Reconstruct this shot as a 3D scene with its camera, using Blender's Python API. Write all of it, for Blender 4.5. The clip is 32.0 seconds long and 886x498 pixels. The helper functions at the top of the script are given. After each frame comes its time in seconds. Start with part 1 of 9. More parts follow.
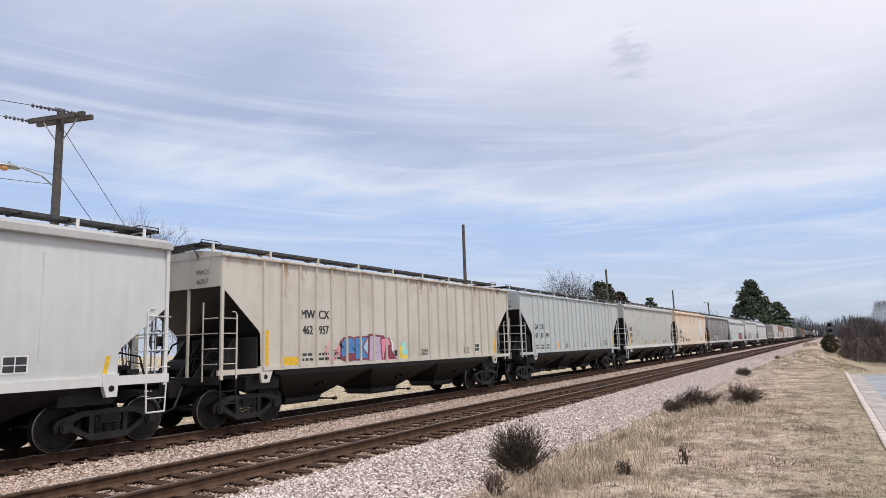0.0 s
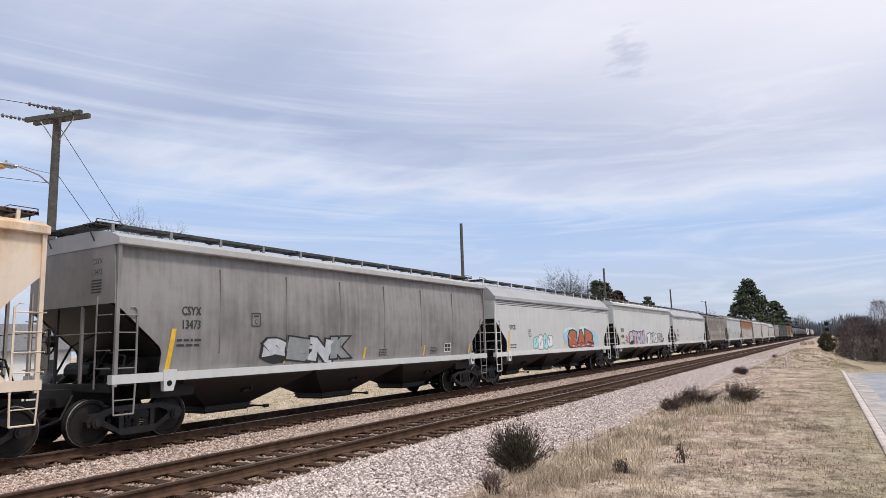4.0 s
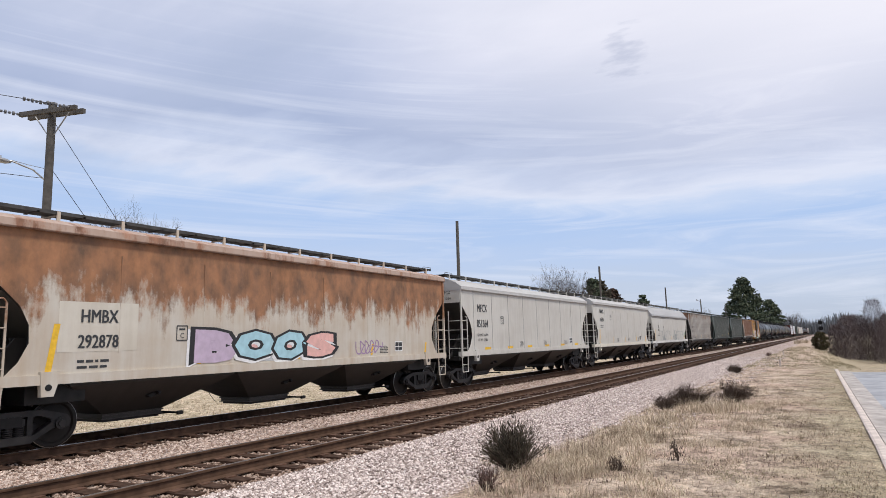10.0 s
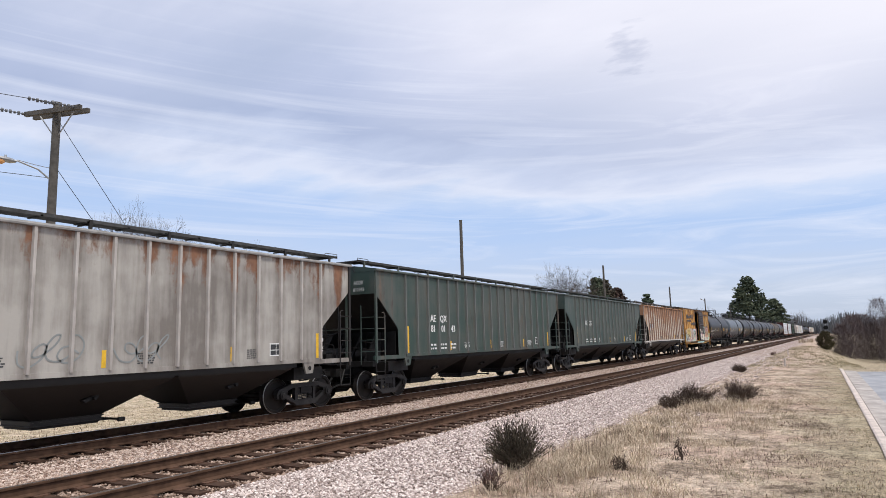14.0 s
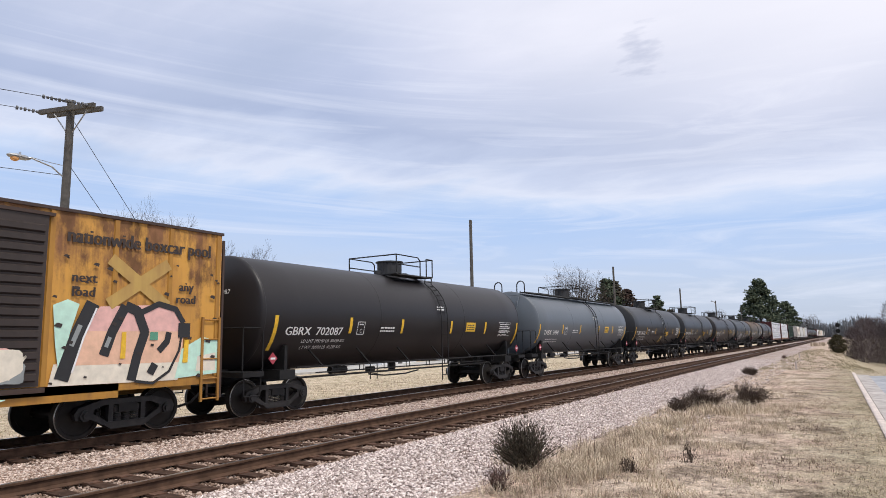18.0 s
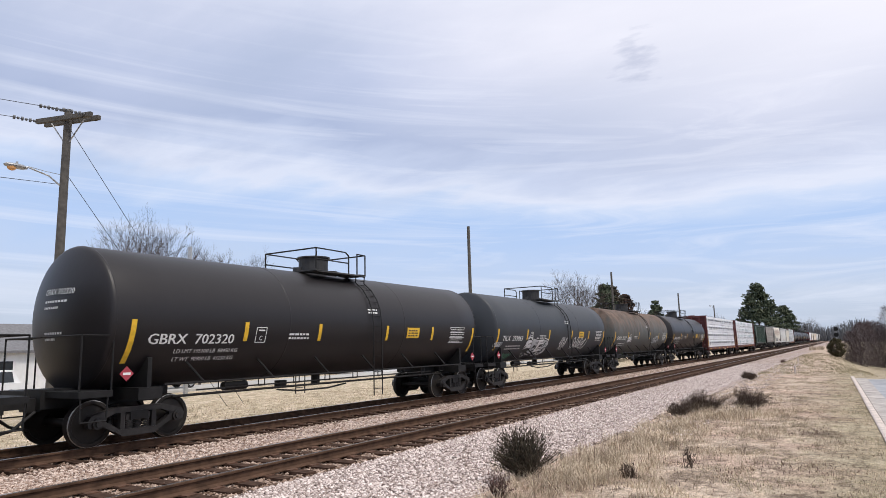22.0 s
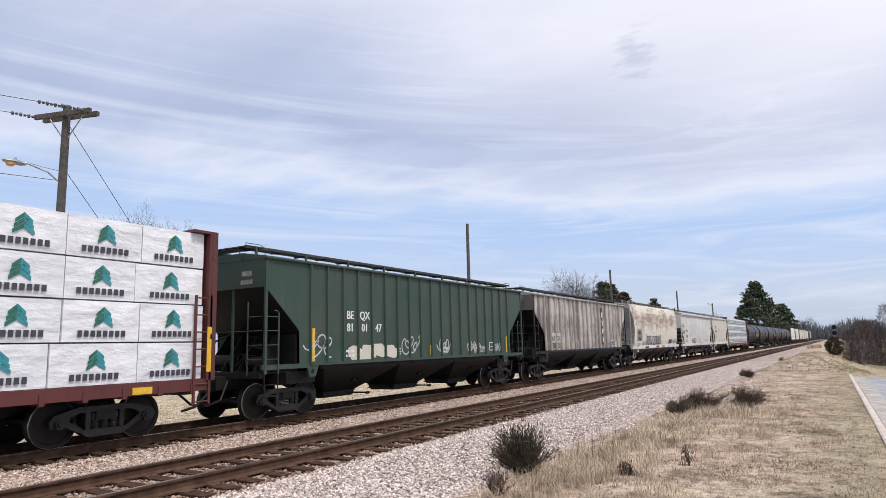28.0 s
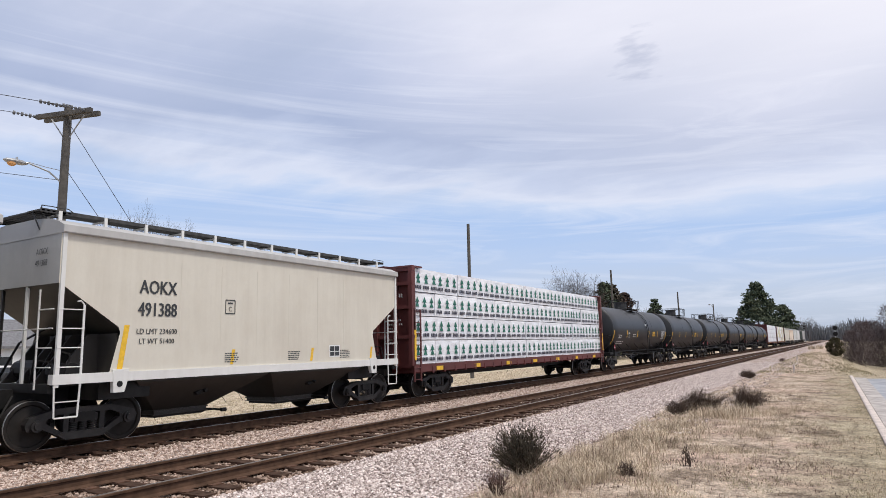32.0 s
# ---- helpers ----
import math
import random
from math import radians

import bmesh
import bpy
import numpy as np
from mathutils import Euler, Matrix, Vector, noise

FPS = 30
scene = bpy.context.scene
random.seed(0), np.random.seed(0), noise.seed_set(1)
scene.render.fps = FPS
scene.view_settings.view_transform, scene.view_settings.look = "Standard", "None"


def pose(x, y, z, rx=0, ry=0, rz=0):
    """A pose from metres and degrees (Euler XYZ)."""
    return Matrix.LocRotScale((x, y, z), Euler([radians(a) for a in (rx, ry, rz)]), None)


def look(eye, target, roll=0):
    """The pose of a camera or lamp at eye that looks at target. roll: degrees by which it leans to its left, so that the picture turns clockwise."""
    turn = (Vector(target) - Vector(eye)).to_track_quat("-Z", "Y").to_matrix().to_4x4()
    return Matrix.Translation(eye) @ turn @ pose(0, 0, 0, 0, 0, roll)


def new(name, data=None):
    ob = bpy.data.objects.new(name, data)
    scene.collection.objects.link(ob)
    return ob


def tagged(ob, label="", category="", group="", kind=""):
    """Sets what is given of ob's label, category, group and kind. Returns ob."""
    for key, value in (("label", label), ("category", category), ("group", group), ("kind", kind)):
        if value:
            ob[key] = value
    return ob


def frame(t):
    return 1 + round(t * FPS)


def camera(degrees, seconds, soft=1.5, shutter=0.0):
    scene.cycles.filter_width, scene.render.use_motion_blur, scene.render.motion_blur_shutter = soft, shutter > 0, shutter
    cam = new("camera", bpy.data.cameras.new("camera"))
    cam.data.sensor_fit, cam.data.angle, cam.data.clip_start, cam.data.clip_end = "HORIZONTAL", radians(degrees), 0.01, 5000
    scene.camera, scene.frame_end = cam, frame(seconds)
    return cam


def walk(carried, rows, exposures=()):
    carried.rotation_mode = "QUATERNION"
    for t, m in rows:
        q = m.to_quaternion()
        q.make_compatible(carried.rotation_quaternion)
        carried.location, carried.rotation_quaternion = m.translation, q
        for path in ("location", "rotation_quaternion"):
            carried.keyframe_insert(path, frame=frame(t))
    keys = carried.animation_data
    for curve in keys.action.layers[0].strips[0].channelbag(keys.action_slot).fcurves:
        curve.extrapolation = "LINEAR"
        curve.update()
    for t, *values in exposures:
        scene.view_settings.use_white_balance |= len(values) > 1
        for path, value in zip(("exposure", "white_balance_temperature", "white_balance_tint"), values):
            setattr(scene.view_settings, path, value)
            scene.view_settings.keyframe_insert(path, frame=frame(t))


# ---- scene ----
cam = camera(68.57, 32.0, soft=0.6, shutter=0.0)
EYE = (0.0, 0.0, 1.756)
LOOKS = [(0.0, 30.76, 8.53, -1.86), (0.5, 30.74, 8.53, -1.84), (1.0, 30.71, 8.53, -1.87), (1.5, 30.70, 8.53, -1.87), (2.0, 30.69, 8.52, -1.85), (2.5, 30.66, 8.48, -1.81), (3.0, 30.66, 8.43, -1.82), (3.5, 30.62, 8.42, -1.84), (5.5, 30.47, 8.49, -1.96), (6.0, 30.47, 8.50, -1.96), (6.5, 30.44, 8.50, -1.96), (7.0, 30.42, 8.47, -1.89), (7.5, 30.43, 8.43, -1.85), (8.0, 30.38, 8.37, -1.81), (8.5, 30.33, 8.32, -1.80), (9.0, 30.23, 8.26, -1.80), (9.5, 30.21, 8.22, -1.78), (10.0, 30.21, 8.19, -1.67), (10.5, 30.22, 8.22, -1.67), (11.0, 30.28, 8.25, -1.62), (11.5, 30.31, 8.23, -1.58), (12.0, 30.37, 8.20, -1.58), (12.5, 30.44, 8.16, -1.56), (13.0, 30.50, 8.13, -1.57), (13.5, 30.52, 8.12, -1.60), (14.0, 30.54, 8.12, -1.64), (14.5, 30.54, 8.12, -1.66), (16.5, 31.16, 8.15, -1.25), (17.0, 31.27, 8.14, -1.17), (17.5, 31.34, 8.11, -1.11), (18.0, 31.39, 8.12, -1.08), (18.5, 31.41, 8.15, -1.02), (19.0, 31.44, 8.20, -1.03), (19.5, 31.38, 8.29, -1.09), (20.0, 31.44, 8.22, -1.21), (20.5, 31.43, 8.24, -1.36), (21.0, 31.36, 8.39, -1.49), (21.5, 31.28, 8.58, -1.47), (22.0, 31.20, 8.69, -1.50), (22.5, 31.11, 8.71, -1.51), (23.0, 31.06, 8.67, -1.50), (23.5, 31.02, 8.64, -1.53), (24.0, 31.02, 8.59, -1.48), (24.5, 31.03, 8.54, -1.41), (25.0, 31.04, 8.52, -1.36), (25.5, 31.04, 8.50, -1.31), (27.5, 31.09, 8.45, -1.34), (28.0, 31.11, 8.45, -1.35), (28.5, 31.13, 8.44, -1.37), (29.0, 31.17, 8.46, -1.36), (29.5, 31.17, 8.47, -1.38), (30.0, 31.21, 8.46, -1.29), (30.5, 31.21, 8.46, -1.28), (31.0, 31.22, 8.39, -1.17), (31.5, 31.20, 8.42, -1.24), (32.0, 31.18, 8.47, -1.25)]
walk(cam, [(t, pose(*EYE, 90 + p, 0, y) @ pose(0, 0, 0, 0, 0, r)) for t, y, p, r in LOOKS], exposures=[(0.0, 0.08), (9.0, 0.08), (14.0, 0.15), (25.0, 0.16), (30.0, 0.13), (32.0, 0.09)])

# ---- world and sun: bright overcast ----
SUN_EL, SUN_AZ = 60.0, 106.0


def build_world():
    w = bpy.data.worlds.new("overcast_sky")
    scene.world = w
    w.use_nodes = True
    nt = w.node_tree
    nt.nodes.clear()
    n = nt.nodes.new
    out, bg = n("ShaderNodeOutputWorld"), n("ShaderNodeBackground")
    sky = n("ShaderNodeTexSky")
    sky.sky_type, sky.sun_disc = "NISHITA", False
    sky.sun_elevation, sky.sun_rotation = radians(SUN_EL), radians(SUN_AZ)
    sky.air_density, sky.dust_density, sky.ozone_density = 1.0, 1.6, 1.0
    scale = n("ShaderNodeVectorMath")
    scale.operation = "SCALE"
    scale.inputs["Scale"].default_value = 0.075
    nt.links.new(sky.outputs[0], scale.inputs[0])
    tc, sep = n("ShaderNodeTexCoord"), n("ShaderNodeSeparateXYZ")
    nt.links.new(tc.outputs["Generated"], sep.inputs[0])

    def math_node(op, a, b=None, c=None):
        m = n("ShaderNodeMath")
        m.operation = op
        for i, v in enumerate((a, b, c)):
            if v is None:
                continue
            if isinstance(v, (int, float)):
                m.inputs[i].default_value = v
            else:
                nt.links.new(v, m.inputs[i])
        return m.outputs[0]

    zc = math_node("MAXIMUM", sep.outputs["Z"], 0.0)
    den = math_node("ADD", zc, 0.16)
    comb = n("ShaderNodeCombineXYZ")
    nt.links.new(math_node("DIVIDE", sep.outputs["X"], den), comb.inputs[0])
    nt.links.new(math_node("DIVIDE", sep.outputs["Y"], den), comb.inputs[1])

    def cloud(scale_, detail, stretch, turn, off):
        mp = n("ShaderNodeMapping")
        mp.inputs["Rotation"].default_value = (0, 0, radians(turn))
        mp.inputs["Scale"].default_value = (stretch, 1, 1)
        mp.inputs["Location"].default_value = off
        nt.links.new(comb.outputs[0], mp.inputs[0])
        t = n("ShaderNodeTexNoise")
        t.inputs["Scale"].default_value, t.inputs["Detail"].default_value = scale_, detail
        t.inputs["Roughness"].default_value = 0.55
        nt.links.new(mp.outputs[0], t.inputs["Vector"])
        return t.outputs["Fac"]

    def ramp(fac, stops):
        r = n("ShaderNodeValToRGB")
        el = r.color_ramp.elements
        while len(el) < len(stops):
            el.new(0.5)
        for e, (p, c) in zip(el, stops):
            e.position, e.color = p, (*c, 1)
        nt.links.new(fac, r.inputs[0])
        return r.outputs[0]

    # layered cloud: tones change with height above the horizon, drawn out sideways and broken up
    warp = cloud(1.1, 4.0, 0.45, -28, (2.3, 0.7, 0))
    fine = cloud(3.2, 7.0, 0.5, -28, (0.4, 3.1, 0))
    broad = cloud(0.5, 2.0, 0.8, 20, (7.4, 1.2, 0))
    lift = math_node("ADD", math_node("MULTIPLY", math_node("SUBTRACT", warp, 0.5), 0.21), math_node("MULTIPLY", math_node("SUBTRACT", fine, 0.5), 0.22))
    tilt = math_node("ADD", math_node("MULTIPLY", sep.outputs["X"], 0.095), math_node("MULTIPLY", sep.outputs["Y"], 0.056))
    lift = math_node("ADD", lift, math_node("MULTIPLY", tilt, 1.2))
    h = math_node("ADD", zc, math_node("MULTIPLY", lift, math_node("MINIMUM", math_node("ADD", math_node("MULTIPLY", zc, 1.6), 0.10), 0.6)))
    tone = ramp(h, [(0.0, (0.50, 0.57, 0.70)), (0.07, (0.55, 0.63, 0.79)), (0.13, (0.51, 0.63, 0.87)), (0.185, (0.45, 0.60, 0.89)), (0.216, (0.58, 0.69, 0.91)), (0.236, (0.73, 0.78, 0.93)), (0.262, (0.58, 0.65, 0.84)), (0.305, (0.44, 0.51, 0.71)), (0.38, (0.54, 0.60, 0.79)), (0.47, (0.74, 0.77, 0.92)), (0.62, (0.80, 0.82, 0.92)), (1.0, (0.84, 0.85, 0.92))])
    # fine wisps drawn out sideways
    flat = n("ShaderNodeCombineXYZ")
    nt.links.new(math_node("ADD", math_node("MULTIPLY", sep.outputs["X"], 1.3), math_node("MULTIPLY", sep.outputs["Y"], -0.8)), flat.inputs[0])
    nt.links.new(math_node("MULTIPLY", math_node("ADD", zc, math_node("MULTIPLY", tilt, 0.5)), 9.0), flat.inputs[1])
    wt = n("ShaderNodeTexNoise")
    wt.inputs["Scale"].default_value, wt.inputs["Detail"].default_value, wt.inputs["Roughness"].default_value, wt.inputs["Distortion"].default_value = 2.6, 8.0, 0.6, 1.6
    nt.links.new(flat.outputs[0], wt.inputs["Vector"])
    wisps = n("ShaderNodeMix")
    wisps.data_type = "RGBA"
    nt.links.new(math_node("MULTIPLY", ramp(wt.outputs["Fac"], [(0.47, (0.0,) * 3), (0.70, (1.0,) * 3)]), 0.55), wisps.inputs[0])
    nt.links.new(tone, wisps.inputs[6])
    wisps.inputs[7].default_value = (0.80, 0.84, 0.97, 1)
    tone = wisps.outputs[2]
    # broken grey patches in the upper cloud deck
    mottle = n("ShaderNodeMix")
    mottle.data_type = "RGBA"
    patches = math_node("ADD", math_node("MULTIPLY", cloud(2.0, 8.0, 0.55, -28, (5.2, 1.9, 0)), 0.6), math_node("MULTIPLY", cloud(0.9, 4.0, 0.6, -10, (0.7, 4.4, 0)), 0.4))
    upper = ramp(zc, [(0.20, (0.0,) * 3), (0.30, (1.0,) * 3), (0.60, (0.35,) * 3)])
    nt.links.new(math_node("MULTIPLY", math_node("MULTIPLY", ramp(patches, [(0.47, (0.0,) * 3), (0.60, (1.0,) * 3)]), upper), 0.8), mottle.inputs[0])
    nt.links.new(tone, mottle.inputs[6])
    mottle.inputs[7].default_value = (0.45, 0.52, 0.70, 1)
    tone = mottle.outputs[2]
    # brighter towards the hidden sun and along the track
    east = math_node("ADD", math_node("MULTIPLY", sep.outputs["Y"], 0.45), math_node("MULTIPLY", sep.outputs["X"], 0.55))
    glow = ramp(math_node("ADD", math_node("MULTIPLY", east, 0.8), math_node("MULTIPLY", math_node("SUBTRACT", broad, 0.5), 0.8)), [(0.0, (0.0,) * 3), (0.45, (1.0,) * 3)])
    high = ramp(zc, [(0.16, (0.0,) * 3), (0.42, (1.0,) * 3)])
    mix = n("ShaderNodeMix")
    mix.data_type = "RGBA"
    nt.links.new(math_node("MULTIPLY", math_node("MULTIPLY", glow, high), 0.9), mix.inputs[0])
    nt.links.new(tone, mix.inputs[6])
    mix.inputs[7].default_value = (1.03, 1.0, 1.06, 1)
    # one small dark wisp of cloud
    toward = n("ShaderNodeVectorMath")
    toward.operation = "DISTANCE"
    nt.links.new(tc.outputs["Generated"], toward.inputs[0])
    toward.inputs[1].default_value = (-0.215, 0.889, 0.404)
    ragged = cloud(14.0, 6.0, 0.5, -40, (1.4, 2.1, 0))
    wisp = math_node("ADD", math_node("ADD", toward.outputs["Value"], math_node("MULTIPLY", math_node("SUBTRACT", fine, 0.5), 0.10)), math_node("MULTIPLY", math_node("SUBTRACT", ragged, 0.5), 0.16))
    wmask = math_node("MULTIPLY", ramp(wisp, [(0.0, (1.0,) * 3), (0.025, (0.0,) * 3)]), 0.5)
    base = mix
    mix = n("ShaderNodeMix")
    mix.data_type = "RGBA"
    nt.links.new(wmask, mix.inputs[0])
    nt.links.new(base.outputs[2], mix.inputs[6])
    mix.inputs[7].default_value = (0.47, 0.51, 0.66, 1)
    thin = n("ShaderNodeMix")
    thin.data_type = "RGBA"
    thin.inputs[0].default_value = 0.12
    nt.links.new(mix.outputs[2], thin.inputs[6])
    nt.links.new(scale.outputs[0], thin.inputs[7])
    mix = thin
    nt.links.new(mix.outputs[2], bg.inputs[0])
    bg.inputs[1].default_value = 1.0
    nt.links.new(bg.outputs[0], out.inputs[0])


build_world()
sun_data = bpy.data.lights.new("sun", "SUN")
sun_data.energy, sun_data.angle, sun_data.color = 2.3, radians(10), (1.0, 0.94, 0.86)
sun = new("sun", sun_data)
sun.matrix_basis = look((40 * math.cos(radians(SUN_EL)) * math.sin(radians(SUN_AZ)), 40 * math.cos(radians(SUN_EL)) * math.cos(radians(SUN_AZ)), 40 * math.sin(radians(SUN_EL))), (0, 0, 0))

# ---- materials ----
MATS = {}


class Nodes:
    """A short hand for a procedural material."""

    def __init__(self, name, rough=0.6, metal=0.0, spec=0.5):
        self.mat = bpy.data.materials.new(name)
        self.mat.use_nodes = True
        self.nt = self.mat.node_tree
        self.bsdf = self.nt.nodes["Principled BSDF"]
        self.bsdf.inputs["Roughness"].default_value = rough
        self.bsdf.inputs["Metallic"].default_value = metal
        self.bsdf.inputs["Specular IOR Level"].default_value = spec
        self.tc = self.nt.nodes.new("ShaderNodeTexCoord")
        self.oi = self.nt.nodes.new("ShaderNodeObjectInfo")
        MATS[name] = self.mat

    def link(self, a, b):
        self.nt.links.new(a, b)

    def coords(self, scale=(1, 1, 1), loc=(0, 0, 0), rnd=0.0, space="Object"):
        m = self.nt.nodes.new("ShaderNodeMapping")
        m.inputs["Scale"].default_value = scale
        m.inputs["Location"].default_value = loc
        src = self.tc.outputs[space]
        if rnd:
            v = self.nt.nodes.new("ShaderNodeVectorMath")
            v.operation = "MULTIPLY_ADD"
            c = self.nt.nodes.new("ShaderNodeCombineXYZ")
            for i in range(3):
                self.link(self.oi.outputs["Random"], c.inputs[i])
            self.link(c.outputs[0], v.inputs[0])
            v.inputs[1].default_value = (rnd, rnd * 1.7, rnd * 0.6)
            self.link(src, v.inputs[2])
            src = v.outputs[0]
        self.link(src, m.inputs[0])
        return m.outputs[0]

    def noise(self, vec, scale, detail=4.0, rough=0.55):
        t = self.nt.nodes.new("ShaderNodeTexNoise")
        t.inputs["Scale"].default_value, t.inputs["Detail"].default_value, t.inputs["Roughness"].default_value = scale, detail, rough
        self.link(vec, t.inputs["Vector"])
        return t.outputs["Fac"]

    def math(self, op, a, b=0.0, clamp=False):
        m = self.nt.nodes.new("ShaderNodeMath")
        m.operation, m.use_clamp = op, clamp
        for i, v in enumerate((a, b)):
            if isinstance(v, (int, float)):
                m.inputs[i].default_value = v
            else:
                self.link(v, m.inputs[i])
        return m.outputs[0]

    def ramp(self, fac, stops):
        r = self.nt.nodes.new("ShaderNodeValToRGB")
        el = r.color_ramp.elements
        while len(el) < len(stops):
            el.new(0.5)
        for e, (p, c) in zip(el, stops):
            e.position, e.color = p, (*(c if isinstance(c, tuple) else (c, c, c)), 1)
        self.link(fac, r.inputs[0])
        return r.outputs[0]

    def mix(self, fac, a, b, mode="MIX"):
        m = self.nt.nodes.new("ShaderNodeMix")
        m.data_type, m.blend_type = "RGBA", mode
        for i, v in ((0, fac), (6, a), (7, b)):
            if isinstance(v, (int, float)):
                m.inputs[i].default_value = v
            elif isinstance(v, tuple):
                m.inputs[i].default_value = (*v, 1)
            else:
                self.link(v, m.inputs[i])
        return m.outputs[2]

    def bump(self, fac, dist, strength=1.0):
        b = self.nt.nodes.new("ShaderNodeBump")
        b.inputs["Distance"].default_value, b.inputs["Strength"].default_value = dist, strength
        self.link(fac, b.inputs["Height"])
        self.link(b.outputs[0], self.bsdf.inputs["Normal"])

    def color(self, c):
        if isinstance(c, tuple):
            self.bsdf.inputs["Base Color"].default_value = (*c, 1)
        else:
            self.link(c, self.bsdf.inputs["Base Color"])
        return self.mat


def paint(name, base, dirt=0.35, dirt_col=(0.16, 0.13, 0.10), rust=0.0, rust_col=(0.20, 0.085, 0.04), drop=None, seed=0.0, rough=0.5, streak=1.0, panel=None, lo=0.35, hi=0.85, soft=0.10):
    """Weathered car paint: slow fading, streaks running down, grime and patches of rust. drop: (z, spread) above which the rust gathers. panel: (first rib, spacing, strength), grime gathered along the ribs."""
    m = Nodes(name, rough=rough, spec=0.35)
    wide = lambda f, a=0.30, b=0.70: m.math("MULTIPLY", m.math("SUBTRACT", f, a), 1.0 / (b - a), True)
    slow = wide(m.noise(m.coords((1, 0.35, 0.8), (seed, seed, 0)), 0.9, 3))
    runs = wide(m.noise(m.coords((1, 3.2, 0.22), (seed * 2, 0, seed)), 1.6, 5, 0.6))
    blot = wide(m.noise(m.coords((1, 1.2, 0.8), (seed, 2 * seed, 0)), 2.2, 6, 0.62))
    grain = m.noise(m.coords((1, 1, 1), (0, seed, 0)), 14, 3)
    f = m.math("ADD", m.math("MULTIPLY", slow, 0.4), m.math("ADD", m.math("MULTIPLY", runs, 0.35 * streak), m.math("MULTIPLY", blot, 0.25)))
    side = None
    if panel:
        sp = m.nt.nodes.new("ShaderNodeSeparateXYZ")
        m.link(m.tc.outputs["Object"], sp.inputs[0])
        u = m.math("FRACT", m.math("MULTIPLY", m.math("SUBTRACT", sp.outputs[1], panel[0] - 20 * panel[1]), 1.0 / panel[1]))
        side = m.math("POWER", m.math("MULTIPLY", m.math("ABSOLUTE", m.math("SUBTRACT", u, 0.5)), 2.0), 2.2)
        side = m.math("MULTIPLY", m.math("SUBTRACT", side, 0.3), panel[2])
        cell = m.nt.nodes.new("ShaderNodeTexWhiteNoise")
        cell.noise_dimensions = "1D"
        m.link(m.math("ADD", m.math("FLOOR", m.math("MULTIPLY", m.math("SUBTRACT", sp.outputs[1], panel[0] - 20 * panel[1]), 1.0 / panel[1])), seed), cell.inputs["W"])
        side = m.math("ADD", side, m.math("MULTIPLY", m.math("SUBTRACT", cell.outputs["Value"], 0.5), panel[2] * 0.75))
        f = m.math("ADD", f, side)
    mask = m.ramp(f, [(lo, 0.0), (hi, 1.0)])
    col = m.mix(m.math("MULTIPLY", mask, dirt), base, dirt_col)
    col = m.mix(m.math("MULTIPLY", grain, 0.22), col, tuple(c * 0.72 for c in base))
    if rust:
        r = m.noise(m.coords((1, 1.3, 0.5), (0, seed * 3, seed)), 1.2, 8, 0.66)
        r = m.math("ADD", m.math("MULTIPLY", wide(r), 0.58), m.math("ADD", m.math("MULTIPLY", runs, 0.2), m.math("MULTIPLY", wide(m.noise(m.coords((1, 1, 0.7), (seed, 0, 3)), 6.5, 5, 0.7)), 0.22)))
        if drop:
            sep = m.nt.nodes.new("ShaderNodeSeparateXYZ")
            m.link(m.tc.outputs["Object"], sep.inputs[0])
            h = m.math("MULTIPLY", m.math("SUBTRACT", sep.outputs[2], drop[0]), 0.45 / drop[1])
            r = m.math("ADD", r, h)
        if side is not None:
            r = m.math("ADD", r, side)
        t = 1.0 - rust
        rm = m.ramp(r, [(max(0.0, t - soft), 0.0), (min(1.0, t + soft), 1.0)])
        rc = m.mix(blot, tuple(c * 0.45 for c in rust_col), tuple(min(1, c * 1.75) for c in rust_col))
        col = m.mix(m.math("MULTIPLY", rm, 0.9), col, rc)
        m.link(m.ramp(rm, [(0.0, rough), (1.0, 0.85)]), m.bsdf.inputs["Roughness"])
    m.bump(m.math("ADD", m.math("MULTIPLY", slow, 0.35), m.math("MULTIPLY", grain, 0.12)), 0.018, 0.5)
    return m.color(col)


def plain(name, base, rough=0.6, metal=0.0, vary=0.25, scale=6.0, bump=0.0, spec=0.5):
    m = Nodes(name, rough, metal, spec)
    f = m.noise(m.coords(rnd=3.0), scale, 5)
    col = m.mix(m.ramp(f, [(0.3, 0.0), (0.7, 1.0)]), tuple(c * (1 - vary) for c in base), tuple(min(1, c * (1 + vary)) for c in base))
    if bump:
        m.bump(f, bump)
    return m.color(col)


STEEL_DARK = plain("dark_running_gear", (0.013, 0.012, 0.0115), 0.55, 0.0, 0.4, 5, spec=0.3)
TRUCK = plain("cast_steel_truck", (0.019, 0.017, 0.0165), 0.5, 0.0, 0.45, 7, spec=0.4)
WHEEL = plain("wheel_steel", (0.019, 0.016, 0.014), 0.6, 0.1, 0.35, 4, spec=0.3)
TREAD = plain("bright_tread", (0.42, 0.41, 0.40), 0.3, 0.9, 0.15, 9)
GRATE = plain("dark_grating", (0.055, 0.055, 0.055), 0.8, 0.2, 0.4, 8)
RAIL_SIDE = plain("rusty_rail", (0.082, 0.048, 0.032), 0.9, 0.0, 0.4, 5, 0.002, spec=0.15)
RAIL_TOP = plain("polished_rail_head", (0.40, 0.38, 0.37), 0.28, 0.9, 0.15, 9)
TIE = plain("creosoted_timber", (0.060, 0.036, 0.026), 0.95, 0, 0.5, 9, 0.006, spec=0.12)
